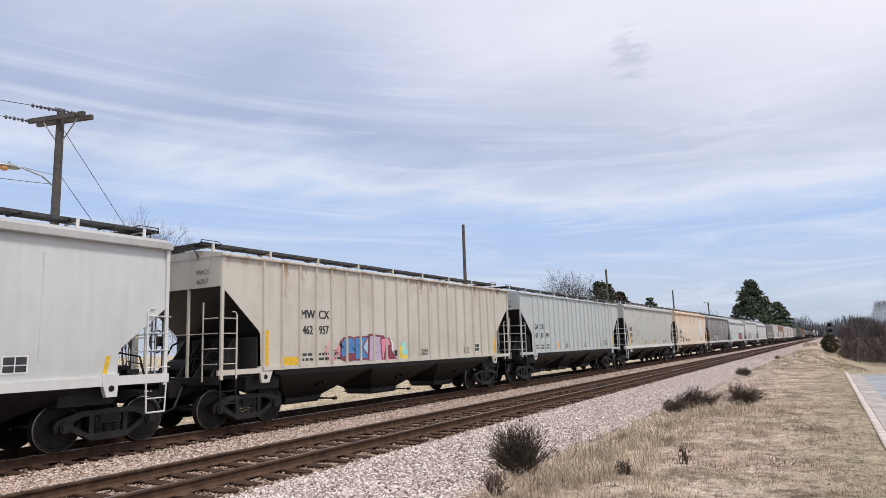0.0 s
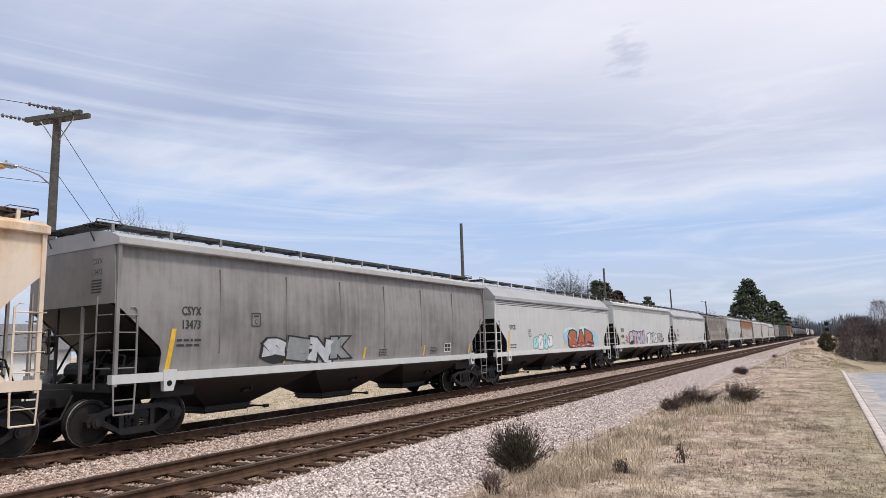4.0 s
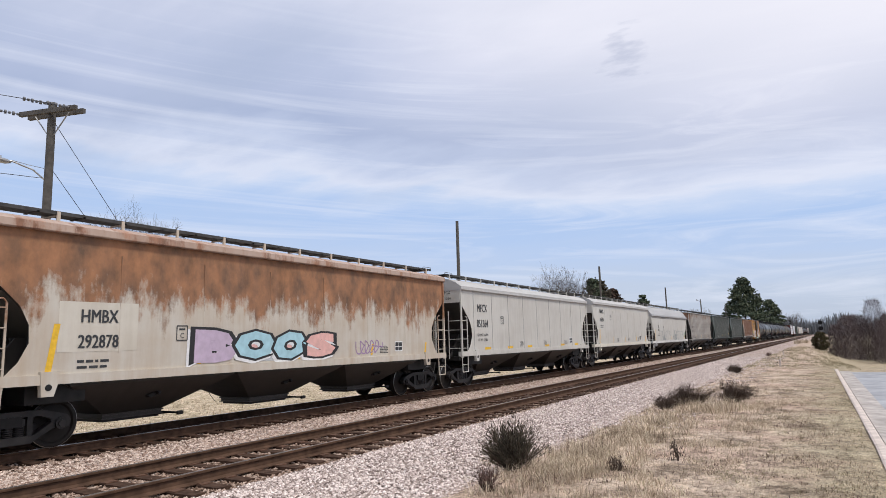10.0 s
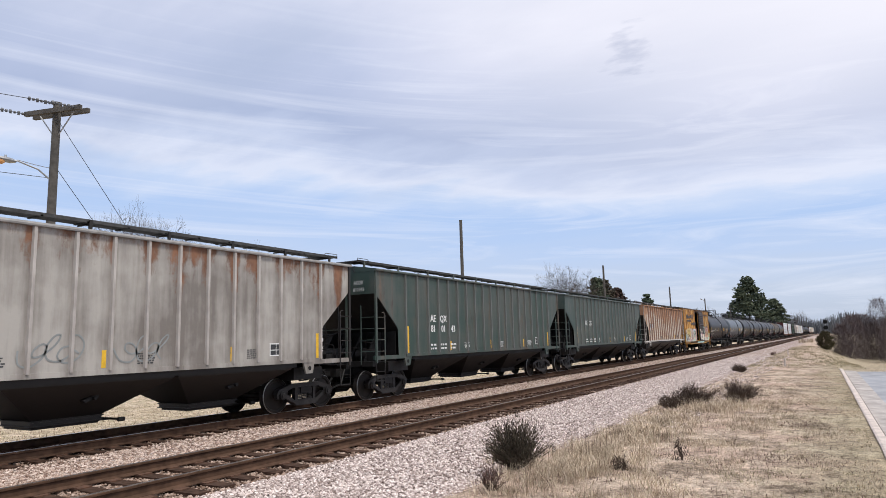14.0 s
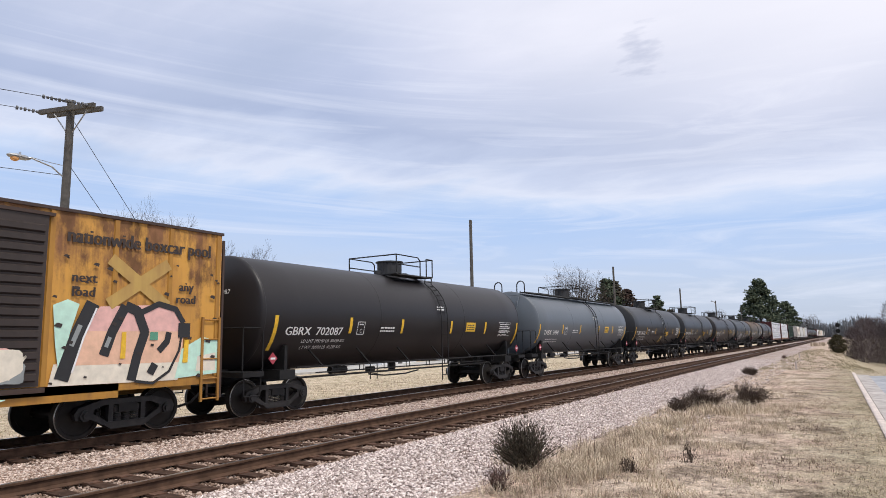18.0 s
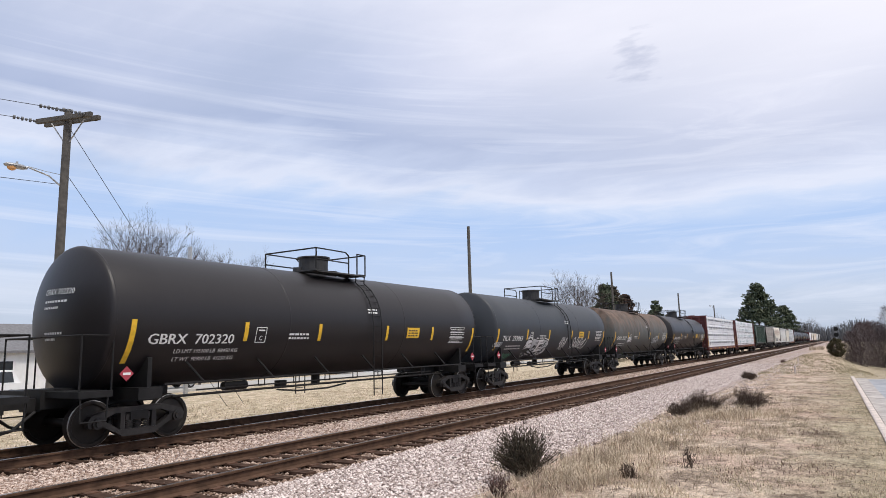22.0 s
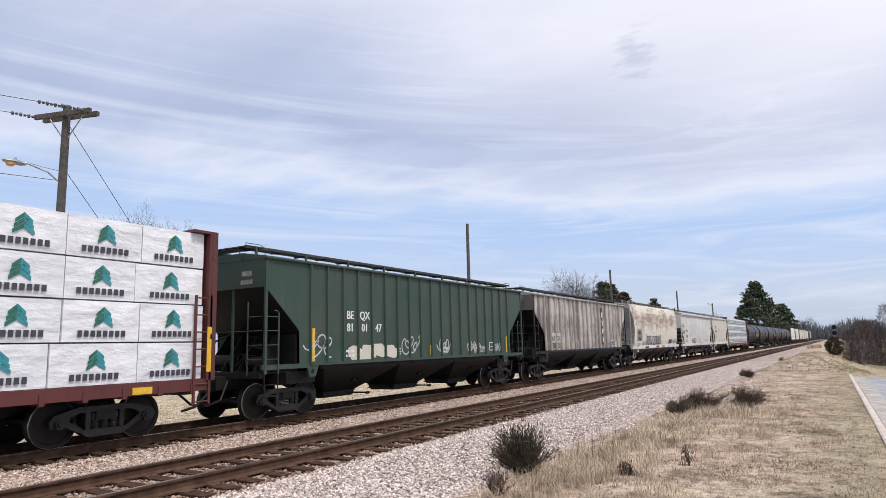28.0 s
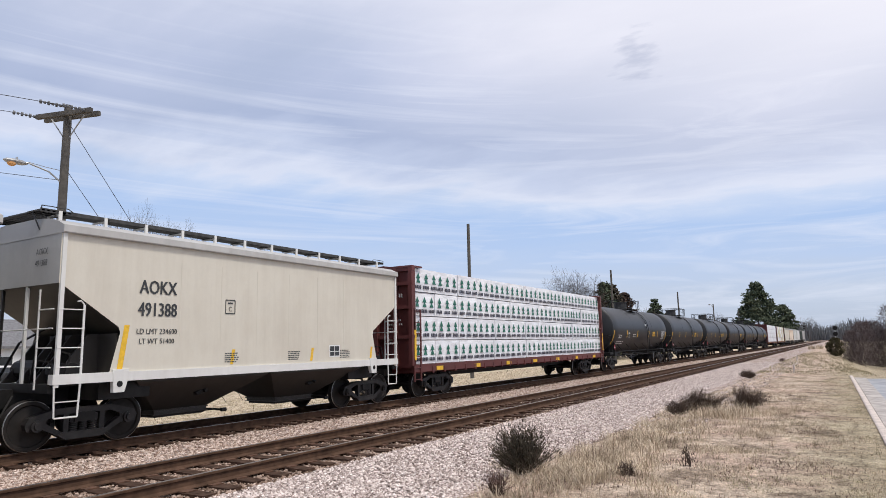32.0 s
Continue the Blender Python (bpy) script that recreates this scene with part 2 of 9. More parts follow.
PLATE = plain("rusty_tie_plate", (0.10, 0.05, 0.03), 0.9, 0.1, 0.4, 14)
YELLOW = plain("yellow_reflector", (0.74, 0.45, 0.03), 0.5, 0, 0.15, 12)
WHITE_LET = plain("white_lettering", (0.72, 0.73, 0.72), 0.6, 0, 0.12, 12)
BLACK_LET = plain("black_lettering", (0.035, 0.038, 0.042), 0.6, 0, 0.3, 12)
BLACK_PAINT = plain("black_underframe_paint", (0.0125, 0.0122, 0.0125), 0.6, 0, 0.4, 3, spec=0.25)
POLE_WOOD = plain("weathered_pole_wood", (0.088, 0.081, 0.073), 0.9, 0, 0.3, 6, 0.004)


def ballast_material():
    m = Nodes("crushed_stone_ballast", 0.95, 0, 0.2)
    v = m.nt.nodes.new("ShaderNodeTexVoronoi")
    v.inputs["Scale"].default_value = 22.0
    m.link(m.coords(), v.inputs["Vector"])
    big = m.noise(m.coords(), 0.35, 4)
    sepc = m.nt.nodes.new("ShaderNodeSeparateColor")
    m.link(v.outputs["Color"], sepc.inputs[0])
    col = m.ramp(sepc.outputs[0], [(0.0, (0.20, 0.145, 0.125)), (0.35, (0.42, 0.33, 0.295)), (0.7, (0.58, 0.48, 0.44)), (1.0, (0.78, 0.69, 0.645))])
    col = m.mix(m.math("MULTIPLY", m.ramp(big, [(0.42, 0.0), (0.66, 1.0)]), 0.35), col, (0.36, 0.25, 0.19))
    # Gaps between the stones darken, their shade put into the colour.
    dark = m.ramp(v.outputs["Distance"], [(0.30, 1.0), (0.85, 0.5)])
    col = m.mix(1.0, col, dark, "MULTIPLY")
    m.bump(m.math("SUBTRACT", 1.0, v.outputs["Distance"]), 0.035)
    return m.color(col)


def track_ballast_material():
    m = Nodes("rust_stained_ballast", 0.95, 0, 0.2)
    v = m.nt.nodes.new("ShaderNodeTexVoronoi")
    v.inputs["Scale"].default_value = 22.0
    m.link(m.coords(), v.inputs["Vector"])
    sepc = m.nt.nodes.new("ShaderNodeSeparateColor")
    m.link(v.outputs["Color"], sepc.inputs[0])
    col = m.ramp(sepc.outputs[0], [(0.0, (0.15, 0.098, 0.072)), (0.4, (0.33, 0.235, 0.185)), (1.0, (0.58, 0.46, 0.39))])
    # Shade between the stones is multiplied into the colour.
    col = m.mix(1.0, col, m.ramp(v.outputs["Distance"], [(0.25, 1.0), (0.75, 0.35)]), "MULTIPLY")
    m.bump(m.math("SUBTRACT", 1.0, v.outputs["Distance"]), 0.035)
    return m.color(col)


def grass_ground_material():
    m = Nodes("dry_winter_turf", 0.97, 0, 0.15)
    big = m.noise(m.coords(), 0.35, 5, 0.6)
    mid = m.noise(m.coords(), 1.3, 8, 0.68)
    clump = m.noise(m.coords((1, 0.8, 1)), 5.5, 6, 0.7)
    fine = m.noise(m.coords((1, 0.6, 1)), 30, 5, 0.75)
    col = m.ramp(mid, [(0.34, (0.15, 0.115, 0.085)), (0.43, (0.34, 0.27, 0.21)), (0.52, (0.49, 0.395, 0.315)), (0.63, (0.64, 0.53, 0.43))])
    col = m.mix(m.math("MULTIPLY", m.ramp(big, [(0.46, 0.0), (0.60, 1.0)]), 0.65), col, (0.52, 0.385, 0.315))
    # a worn greenish strip along the kerb
    sp = m.nt.nodes.new("ShaderNodeSeparateXYZ")
    m.link(m.tc.outputs["Object"], sp.inputs[0])
    band = m.ramp(m.math("ADD", m.math("MULTIPLY", sp.outputs[0], 0.25), m.math("ADD", mid, 0.1)), [(0.30, 0.0), (0.62, 1.0)])
    col = m.mix(m.math("MULTIPLY", band, 0.55), col, (0.30, 0.275, 0.17))
    beyond = m.ramp(m.math("MULTIPLY", m.math("ADD", m.math("ADD", sp.outputs[0], 18.5), m.math("MULTIPLY", mid, 1.5)), -0.4), [(0.0, 0.0), (1.0, 1.0)])
    col = m.mix(m.math("MULTIPLY", beyond, 0.75), col, m.mix(m.ramp(mid, [(0.35, 0.0), (0.6, 1.0)]), (0.36, 0.31, 0.185), (0.62, 0.53, 0.40)))
    col = m.mix(0.85, col, m.ramp(clump, [(0.36, (0.35, 0.31, 0.29)), (0.48, (0.95, 0.95, 0.95)), (0.66, (1.35, 1.32, 1.27))]), "MULTIPLY")
    col = m.mix(0.8, col, m.ramp(fine, [(0.33, (0.35,) * 3), (0.68, (1.5,) * 3)]), "MULTIPLY")
    m.bump(m.math("ADD", m.math("ADD", m.math("MULTIPLY", mid, 1.0), m.math("MULTIPLY", clump, 0.7)), m.math("MULTIPLY", fine, 0.4)), 0.07)
    return m.color(col)


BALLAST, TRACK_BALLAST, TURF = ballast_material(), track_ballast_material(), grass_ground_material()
ASPHALT = plain("worn_grey_asphalt", (0.29, 0.30, 0.325), 0.85, 0, 0.25, 1.3, 0.002)
GUTTER = plain("stained_gutter_concrete", (0.36, 0.33, 0.31), 0.9, 0, 0.35, 2.5, 0.003)
CONCRETE = plain("weathered_concrete", (0.52, 0.45, 0.41), 0.9, 0, 0.25, 5, 0.003)


# ---- mesh helpers ----
class Shape:
    """Collects boxes, tubes, prisms and lofts into one mesh."""

    def __init__(self):
        self.v, self.f, self.m = [], [], []

    def add(self, verts, faces, mi=0):
        o = len(self.v)
        self.v += [tuple(p) for p in verts]
        self.f += [tuple(i + o for i in f) for f in faces]
        self.m += [mi] * len(faces)
        return self

    def box(self, x0, x1, y0, y1, z0, z1, mi=0):
        x0, x1, y0, y1, z0, z1 = min(x0, x1), max(x0, x1), min(y0, y1), max(y0, y1), min(z0, z1), max(z0, z1)
        v = [(x, y, z) for z in (z0, z1) for y in (y0, y1) for x in (x0, x1)]
        return self.add(v, [(0, 2, 3, 1), (4, 5, 7, 6), (0, 1, 5, 4), (2, 6, 7, 3), (0, 4, 6, 2), (1, 3, 7, 5)], mi)

    def prism(self, poly, a, b, axis="x", mi=0):
        """poly: points in the other two axes (x: y,z; y: x,z; z: x,y), extruded from a to b."""
        k = len(poly)
        put = {"x": lambda p, t: (t, p[0], p[1]), "y": lambda p, t: (p[0], t, p[1]), "z": lambda p, t: (p[0], p[1], t)}[axis]
        v = [put(p, a) for p in poly] + [put(p, b) for p in poly]
        f = [tuple(range(k)), tuple(range(2 * k - 1, k - 1, -1))]
        f += [((i + 1) % k, i, i + k, (i + 1) % k + k) for i in range(k)]
        return self.add(v, f, mi)

    def loft(self, rings, closed=True, caps=True, mi=0):
        k = len(rings[0])
        v = [p for r in rings for p in r]
        f = []
        for j in range(len(rings) - 1):
            for i in range(k if closed else k - 1):
                i2 = (i + 1) % k
                f.append((j * k + i, j * k + i2, (j + 1) * k + i2, (j + 1) * k + i))
        if caps:
            f += [tuple(range(k - 1, -1, -1)), tuple(range((len(rings) - 1) * k, len(rings) * k))]
        return self.add(v, f, mi)

    def rod(self, a, b, r, k=6, mi=0, r2=None):
        a, b = Vector(a), Vector(b)
        d = (b - a).normalized()
        u = d.orthogonal().normalized()
        w = d.cross(u)
        ring = lambda c, q: [tuple(c + (u * math.cos(2 * math.pi * i / k) + w * math.sin(2 * math.pi * i / k)) * q) for i in range(k)]
        return self.loft([ring(a, r), ring(b, r if r2 is None else r2)], mi=mi)

    def path(self, pts, r, k=6, mi=0):
        for a, b in zip(pts, pts[1:]):
            self.rod(a, b, r, k, mi)
        return self

    def disc(self, c, axis, r0, half, k=20, mi=0):
        a = Vector(c) - Vector(axis) * half
        return self.rod(a, Vector(c) + Vector(axis) * half, r0, k, mi)

    def mesh(self, name, *mats, smooth=False):
        me = bpy.data.meshes.new(name)
        me.from_pydata(self.v, [], self.f)
        for m in mats:
            me.materials.append(m)
        if len(mats) > 1:
            me.polygons.foreach_set("material_index", self.m)
        me.update()
        bm = bmesh.new()
        bm.from_mesh(me)
        bmesh.ops.recalc_face_normals(bm, faces=bm.faces)
        bm.to_mesh(me)
        bm.free()
        if smooth:
            me.shade_smooth()
            me.set_sharp_from_angle(angle=radians(38))
        return me


def piece(name, me, parent, m=None, label=""):
    ob = new(name, me)
    ob.parent = parent
    if m is not None:
        ob.matrix_basis = m
    if label:
        ob["label"] = label
    return ob


def part(name, shape, mats, parent, label="", smooth=False, m=None):
    mats = mats if isinstance(mats, tuple) else (mats,)
    return piece(name, shape.mesh(name, *mats, smooth=smooth), parent, m, label)


def thing(name, label, category, group="", m=None, kind=""):
    ob = new(name)
    ob.empty_display_size = 0.3
    if m is not None:
        ob.matrix_basis = m
    return tagged(ob, label, category, group, kind)


# ---- plan: tracks run along y, the rail tops lie at z = 0 ----
NEAR_X, FAR_X = -8.886, -13.713
Y0, Y1 = -40.0, 620.0


def smooth_step(a, b, x):
    t = min(1.0, max(0.0, (x - a) / (b - a)))
    return t * t * (3 - 2 * t)


def kerb_shift(y):
    """The kerb draws in towards the track further on."""
    return 0.12 if y < 12 else 0.12 - 0.0155 * (y - 12)


def ground_z(x, y):
    """The lie of the land: level by the track, falling away to the road further on."""
    z = -0.10 - 0.30 * smooth_step(-4.0, -5.2, x)
    z -= 0.35 * smooth_step(-16.5, -19.0, x)
    z -= 1.5 * smooth_step(38, 75, y) * smooth_step(-2.5, 3.5, x)
    z -= 0.14 * smooth_step(0.40 + kerb_shift(y), 0.55 + kerb_shift(y), x)
    z += 0.10 * smooth_step(52, 78, y) * smooth_step(110, 84, y) * smooth_step(-4.3, -3.0, x) * smooth_step(0.6, -1.2, x)
    z += 0.05 * noise.noise((x * 0.35, y * 0.35, 0.0)) * smooth_step(0.0, -1.0, x) * smooth_step(-6, -4, x)
    return z


def build_ground():
    xs = [-3000, -800, -250, -120, -70, -45, -34, -28, -24, -21, -19, -17.8, -16.6, -15, -13.7, -11, -8.9, -7.6, -6.8, -6, -5.2, -4.6] + [-4.1 + 0.48 * i for i in range(8)] + [-0.45] + [-0.1, 0.03, 0.16, 0.29, 0.42, 0.55, 0.68, 0.85, 1.3, 2.2, 3.4, 5, 7, 10, 15, 25, 50, 120, 400, 3000]
    ys = [-3000, -600, -150, -60, -20, -8] + [-2 + 1.0 * i for i in range(60)] + [60, 64, 70, 78, 88, 100, 120, 150, 200, 300, 450, 700, 1200, 3000]
    s = Shape()
    v = [(x, y, ground_z(x, y) - (0.3 if -16.9 < x < -7.0 else 0.0)) for y in ys for x in xs]
    k = len(xs)
    f = [(j * k + i, j * k + i + 1, (j + 1) * k + i + 1, (j + 1) * k + i) for j in range(len(ys) - 1) for i in range(k - 1)]
    s.add(v, f)
    g = new("ground", s.mesh("ground", TURF, smooth=True))
    tagged(g, "dry winter turf with bare earth and faint green", "ground", kind="structure")
    # ballast bed under both tracks, and the pale shoulder on the camera's side
    def bed(name, prof, mat, label, ya, yb, step):
        s = Shape()
        rows = int((yb - ya) / step)
        v = []
        for j in range(rows + 1):
            y = ya + (yb - ya) * j / rows
            for x, z, rag in prof:
                xx = x + rag * (noise.noise((y * 0.45, x, 3.0)) + 0.6 * noise.noise((y * 1.7, x, 8.0)))
                v.append((xx, y, z + 0.025 * noise.noise((x * 2.1, y * 2.1, 1.0))))
        k = len(prof)
        f = [(j * k + i, j * k + i + 1, (j + 1) * k + i + 1, (j + 1) * k + i) for j in range(rows) for i in range(k - 1)]
        s.add(v, f)
        tagged(new(name, s.mesh(name, mat, smooth=True)), label, "ballast", kind="structure")

    def span(x0, z0, x1, z1, n):
        return [(x0 + (x1 - x0) * i / n, z0 + (z1 - z0) * i / n, 0.0) for i in range(n + 1)]

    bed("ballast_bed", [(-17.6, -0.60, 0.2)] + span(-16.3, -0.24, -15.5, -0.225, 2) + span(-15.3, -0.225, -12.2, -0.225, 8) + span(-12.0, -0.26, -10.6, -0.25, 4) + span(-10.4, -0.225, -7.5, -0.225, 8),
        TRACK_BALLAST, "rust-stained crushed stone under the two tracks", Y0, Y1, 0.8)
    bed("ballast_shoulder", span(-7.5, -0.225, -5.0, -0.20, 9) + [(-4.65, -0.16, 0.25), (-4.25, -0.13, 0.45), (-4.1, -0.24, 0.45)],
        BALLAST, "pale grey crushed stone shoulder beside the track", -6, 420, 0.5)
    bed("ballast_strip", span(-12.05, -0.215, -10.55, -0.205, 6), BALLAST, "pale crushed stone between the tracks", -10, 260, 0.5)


build_ground()


def rail_profile(xc):
    return [(xc - 0.07, -0.172), (xc - 0.07, -0.158), (xc - 0.012, -0.13), (xc - 0.010, -0.045), (xc - 0.036, -0.034), (xc - 0.037, -0.008), (xc - 0.028, 0.0),
            (xc + 0.028, 0.0), (xc + 0.037, -0.008), (xc + 0.036, -0.034), (xc + 0.010, -0.045), (xc + 0.012, -0.13), (xc + 0.07, -0.158), (xc + 0.07, -0.172)]


def build_track(cx, label):
    t = thing("railway_track", label, "track", "parallel tracks", kind="structure")
    for side in (-0.755, 0.755):
        s = Shape()
        s.prism(rail_profile(cx + side), Y0, Y1, "y")
        r = part("rail", s, RAIL_SIDE, t, "rusty steel rail")
        h = Shape()
        h.box(cx + side - 0.027, cx + side + 0.027, Y0, Y1, -0.001, 0.003)
        part("rail_head", h, RAIL_TOP, r, "polished running surface")
    return t


near_track = build_track(NEAR_X, "empty near track with brown rusty rails on timber ties")
far_track = build_track(FAR_X, "far track under the passing freight train")


def build_ties():
    s = Shape()
    s.box(-1.30, 1.30, -0.115, 0.115, -0.19, 0.0)
    s.box(-0.755 - 0.17, -0.755 + 0.17, -0.10, 0.10, 0.0, 0.016, 1)
    s.box(0.755 - 0.17, 0.755 + 0.17, -0.10, 0.10, 0.0, 0.016, 1)
    me = s.mesh("tie", TIE, PLATE)
    rnd = random.Random(4)
    for track, cx in ((near_track, NEAR_X), (far_track, FAR_X)):
        rest = Shape()
        for i in range(600):
            y = 1.5 + 0.52 * i
            m = pose(cx + rnd.uniform(-0.06, 0.06), y + rnd.uniform(-0.03, 0.03), -0.176 + rnd.uniform(-0.012, 0.004), 0, 0, rnd.uniform(-1.6, 1.6))
            if i < 150:
                piece("tie", me, track, m)
            else:
                y += rnd.uniform(-0.03, 0.03)
                rest.box(cx - 1.3, cx + 1.3, y - 0.115, y + 0.115, -0.37, -0.186)
        ob = part("far_ties", rest, TIE, track)
        ob["kind"] = "stuff"


build_ties()


def build_road():
    s = Shape()
    v, f = [], []
    ys = [-60 + 3 * i for i in range(32)] + [36.5]
    xs = [1.01, 1.2, 2.5, 6, 12, 20]
    for y in ys:
        for x in xs:
            v.append((x + (kerb_shift(y) if x < 1.3 else 0.0), y, -0.175 - 0.01 * x / 6))
    k = len(xs)
    f = [(j * k + i, j * k + i + 1, (j + 1) * k + i + 1, (j + 1) * k + i) for j in range(len(ys) - 1) for i in range(k - 1)]
    s.add(v, f)
    s2 = Shape()
    s2.v, s2.f, s2.m = s.v, s.f, s.m
    tagged(new("road", s2.mesh("road", ASPHALT)), "worn grey asphalt road beside the grass", "road", kind="structure")
    kerb = thing("kerb", "weathered concrete kerb between grass and road", "kerb", kind="structure")
    for i in range(22):
        b = Shape()
        y0, y1 = -30 + 3.05 * i, -30 + 3.05 * i + 3.035
        rings = []
        for y in (y0, y1):
            dx = kerb_shift(y)
            rings.append([(px + dx, y, pz) for px, pz in ((0.37, -0.35), (0.37, -0.075), (0.40, -0.06), (0.50, -0.063), (0.55, -0.15), (0.56, -0.35))])
        b.loft(rings)
        part("kerb_stone", b, CONCRETE, kerb)
        g = Shape()
        g.loft([[(px + kerb_shift(y), y, pz) for px, pz in ((0.562, -0.35), (0.562, -0.152), (1.02, -0.168), (1.02, -0.35))] for y in (y0, y1)])
        part("gutter_slab", g, GUTTER, kerb, "grey stained concrete gutter")


build_road()

# ---- rolling stock ----
SPEED, GAIN = 17.5336, 0.016468


def run(t):
    """How far the train has run at t seconds."""
    return SPEED * t + GAIN * (t - 16) ** 2 / 2


CARS, LOADS, WHEELSETS = [], [], []
WHEEL_R = 0.457


def wheelset_mesh():
    s = Shape()
    for sx in (-1, 1):
        x = sx * 0.79
        prof = [(0.10, 0.10), (0.10, 0.055), (0.17, 0.035), (0.36, 0.025), (0.385, 0.06), (0.445, 0.065), (WHEEL_R - 0.003, 0.060), (WHEEL_R + 0.018, -0.045), (WHEEL_R + 0.022, -0.07), (0.395, -0.075), (0.37, -0.02), (0.17, -0.03), (0.10, -0.06)]
        rings = []
        k = 28
        for r, off in prof:
            rings.append([(x + sx * off, r * math.cos(2 * math.pi * i / k), r * math.sin(2 * math.pi * i / k)) for i in range(k)])
        s.loft(rings, caps=False)
        s.loft([[(x + sx * off, r * math.cos(2 * math.pi * i / k), r * math.sin(2 * math.pi * i / k)) for i in range(k)] for r, off in ((0.447, 0.0668), (WHEEL_R - 0.001, 0.0635), (WHEEL_R + 0.003, 0.045))], caps=False, mi=1)
        for a in range(3):
            c = (x + sx * 0.33, 0.05 * math.cos(a * 2.094), 0.05 * math.sin(a * 2.094))
            s.disc(c, (1, 0, 0), 0.014, 0.012, 6, 2)
    s.rod((-1.08, 0, 0), (1.08, 0, 0), 0.085, 12)
    for sx in (-1, 1):
        s.disc((sx * 1.06, 0, 0), (1, 0, 0), 0.095, 0.05, 14, 2)
    return s.mesh("wheelset", WHEEL, TREAD, STEEL_DARK, smooth=True)


def side_frame_mesh():
    """A cast frame: arched upper chord, diagonals with open windows, spring group and bearings."""
    s = Shape()
    x = 1.0
    z = WHEEL_R
    s.prism([(-1.09, z + 0.05), (-1.02, z + 0.16), (-0.55, z + 0.29), (0.55, z + 0.29), (1.02, z + 0.16), (1.09, z + 0.05), (1.04, z + 0.02), (0.80, z + 0.07), (0.52, z + 0.18), (-0.52, z + 0.18), (-0.80, z + 0.07), (-1.04, z + 0.02)], x - 0.07, x + 0.09, "x")
    s.prism([(-0.52, z - 0.19), (-0.36, z - 0.29), (0.36, z - 0.29), (0.52, z - 0.19), (0.42, z - 0.15), (-0.42, z - 0.15)], x - 0.09, x + 0.11, "x")
    for q in (-1, 1):
        s.prism([(q * 0.96, z + 0.03), (q * 0.80, z + 0.085), (q * 0.37, z - 0.18), (q * 0.51, z - 0.20)], x - 0.06, x + 0.085, "x")
        s.prism([(q * 0.40, z + 0.20), (q * 0.30, z + 0.20), (q * 0.30, z - 0.17), (q * 0.40, z - 0.17)], x - 0.05, x + 0.075, "x")
        s.prism([(q * 1.09, z + 0.05), (q * 1.00, z + 0.09), (q * 1.00, z - 0.08), (q * 1.06, z - 0.06)], x - 0.05, x + 0.08, "x")
        s.prism([(q * 0.79, z + 0.09), (q * 0.71, z + 0.10), (q * 0.74, z - 0.06), (q * 0.79, z - 0.07)], x - 0.05, x + 0.08, "x")
        s.disc((x + 0.07, q * 0.889, z + 0.01), (1, 0, 0), 0.108, 0.06, 14)
        s.disc((x + 0.14, q * 0.889, z + 0.01), (1, 0, 0), 0.065, 0.02, 10)
    s.box(x - 0.04, x + 0.06, -0.27, 0.27, z + 0.03, z + 0.15)
    for c in (-0.19, 0.0, 0.19):
        for k in range(5):
            s.disc((x + 0.015, c, z - 0.135 + 0.037 * k), (0, 0, 1), 0.082, 0.011, 10)
    return s.mesh("side_frame", TRUCK, smooth=True)


def bolster_mesh():
    s = Shape()
    s.box(-1.1, 1.1, -0.2, 0.2, WHEEL_R + 0.02, WHEEL_R + 0.2)
    s.disc((0, 0, WHEEL_R + 0.24), (0, 0, 1), 0.2, 0.05, 16)
    s.box(-0.9, 0.9, -0.55, -0.48, WHEEL_R - 0.08, WHEEL_R + 0.03)
    s.box(-0.9, 0.9, 0.48, 0.55, WHEEL_R - 0.08, WHEEL_R + 0.03)
    return s.mesh("truck", STEEL_DARK)


def coupler_mesh():
    s = Shape()
    s.box(-0.09, 0.09, -0.75, 0.0, 0.80, 0.94)
    s.prism([(-0.14, -0.75), (-0.17, -1.0), (-0.06, -1.03), (0.10, -0.98), (0.14, -0.75)], 0.74, 1.0, "z")
    s.path([(0.35, -0.3, 0.75), (0.37, -0.7, 0.45), (0.25, -1.0, 0.36)], 0.03)
    return s.mesh("coupler", STEEL_DARK)


WHEELSET_ME, SIDE_FRAME_ME, BOLSTER_ME, COUPLER_ME = wheelset_mesh(), side_frame_mesh(), bolster_mesh(), coupler_mesh()


def running_gear(car, half_centers, half_len):
    """Two trucks with their wheelsets, and the couplers."""
    for q in (-1, 1):
        tr = piece("truck", BOLSTER_ME, car, pose(0, q * half_centers, 0), "dark steel two-axle truck")
        piece("side_frame", SIDE_FRAME_ME, tr)
        piece("side_frame", SIDE_FRAME_ME, tr, pose(0, 0, 0, 0, 0, 180))
        for w in (-0.889, 0.889):
            ws = piece("wheelset", WHEELSET_ME, tr)
            ws.matrix_parent_inverse = Matrix.Translation((0, w, WHEEL_R))
            WHEELSETS.append(ws)
        piece("coupler", COUPLER_ME, car, pose(0, q * half_len, 0, 0, 0, 0 if q < 0 else 180))


TEXT_CACHE = {}


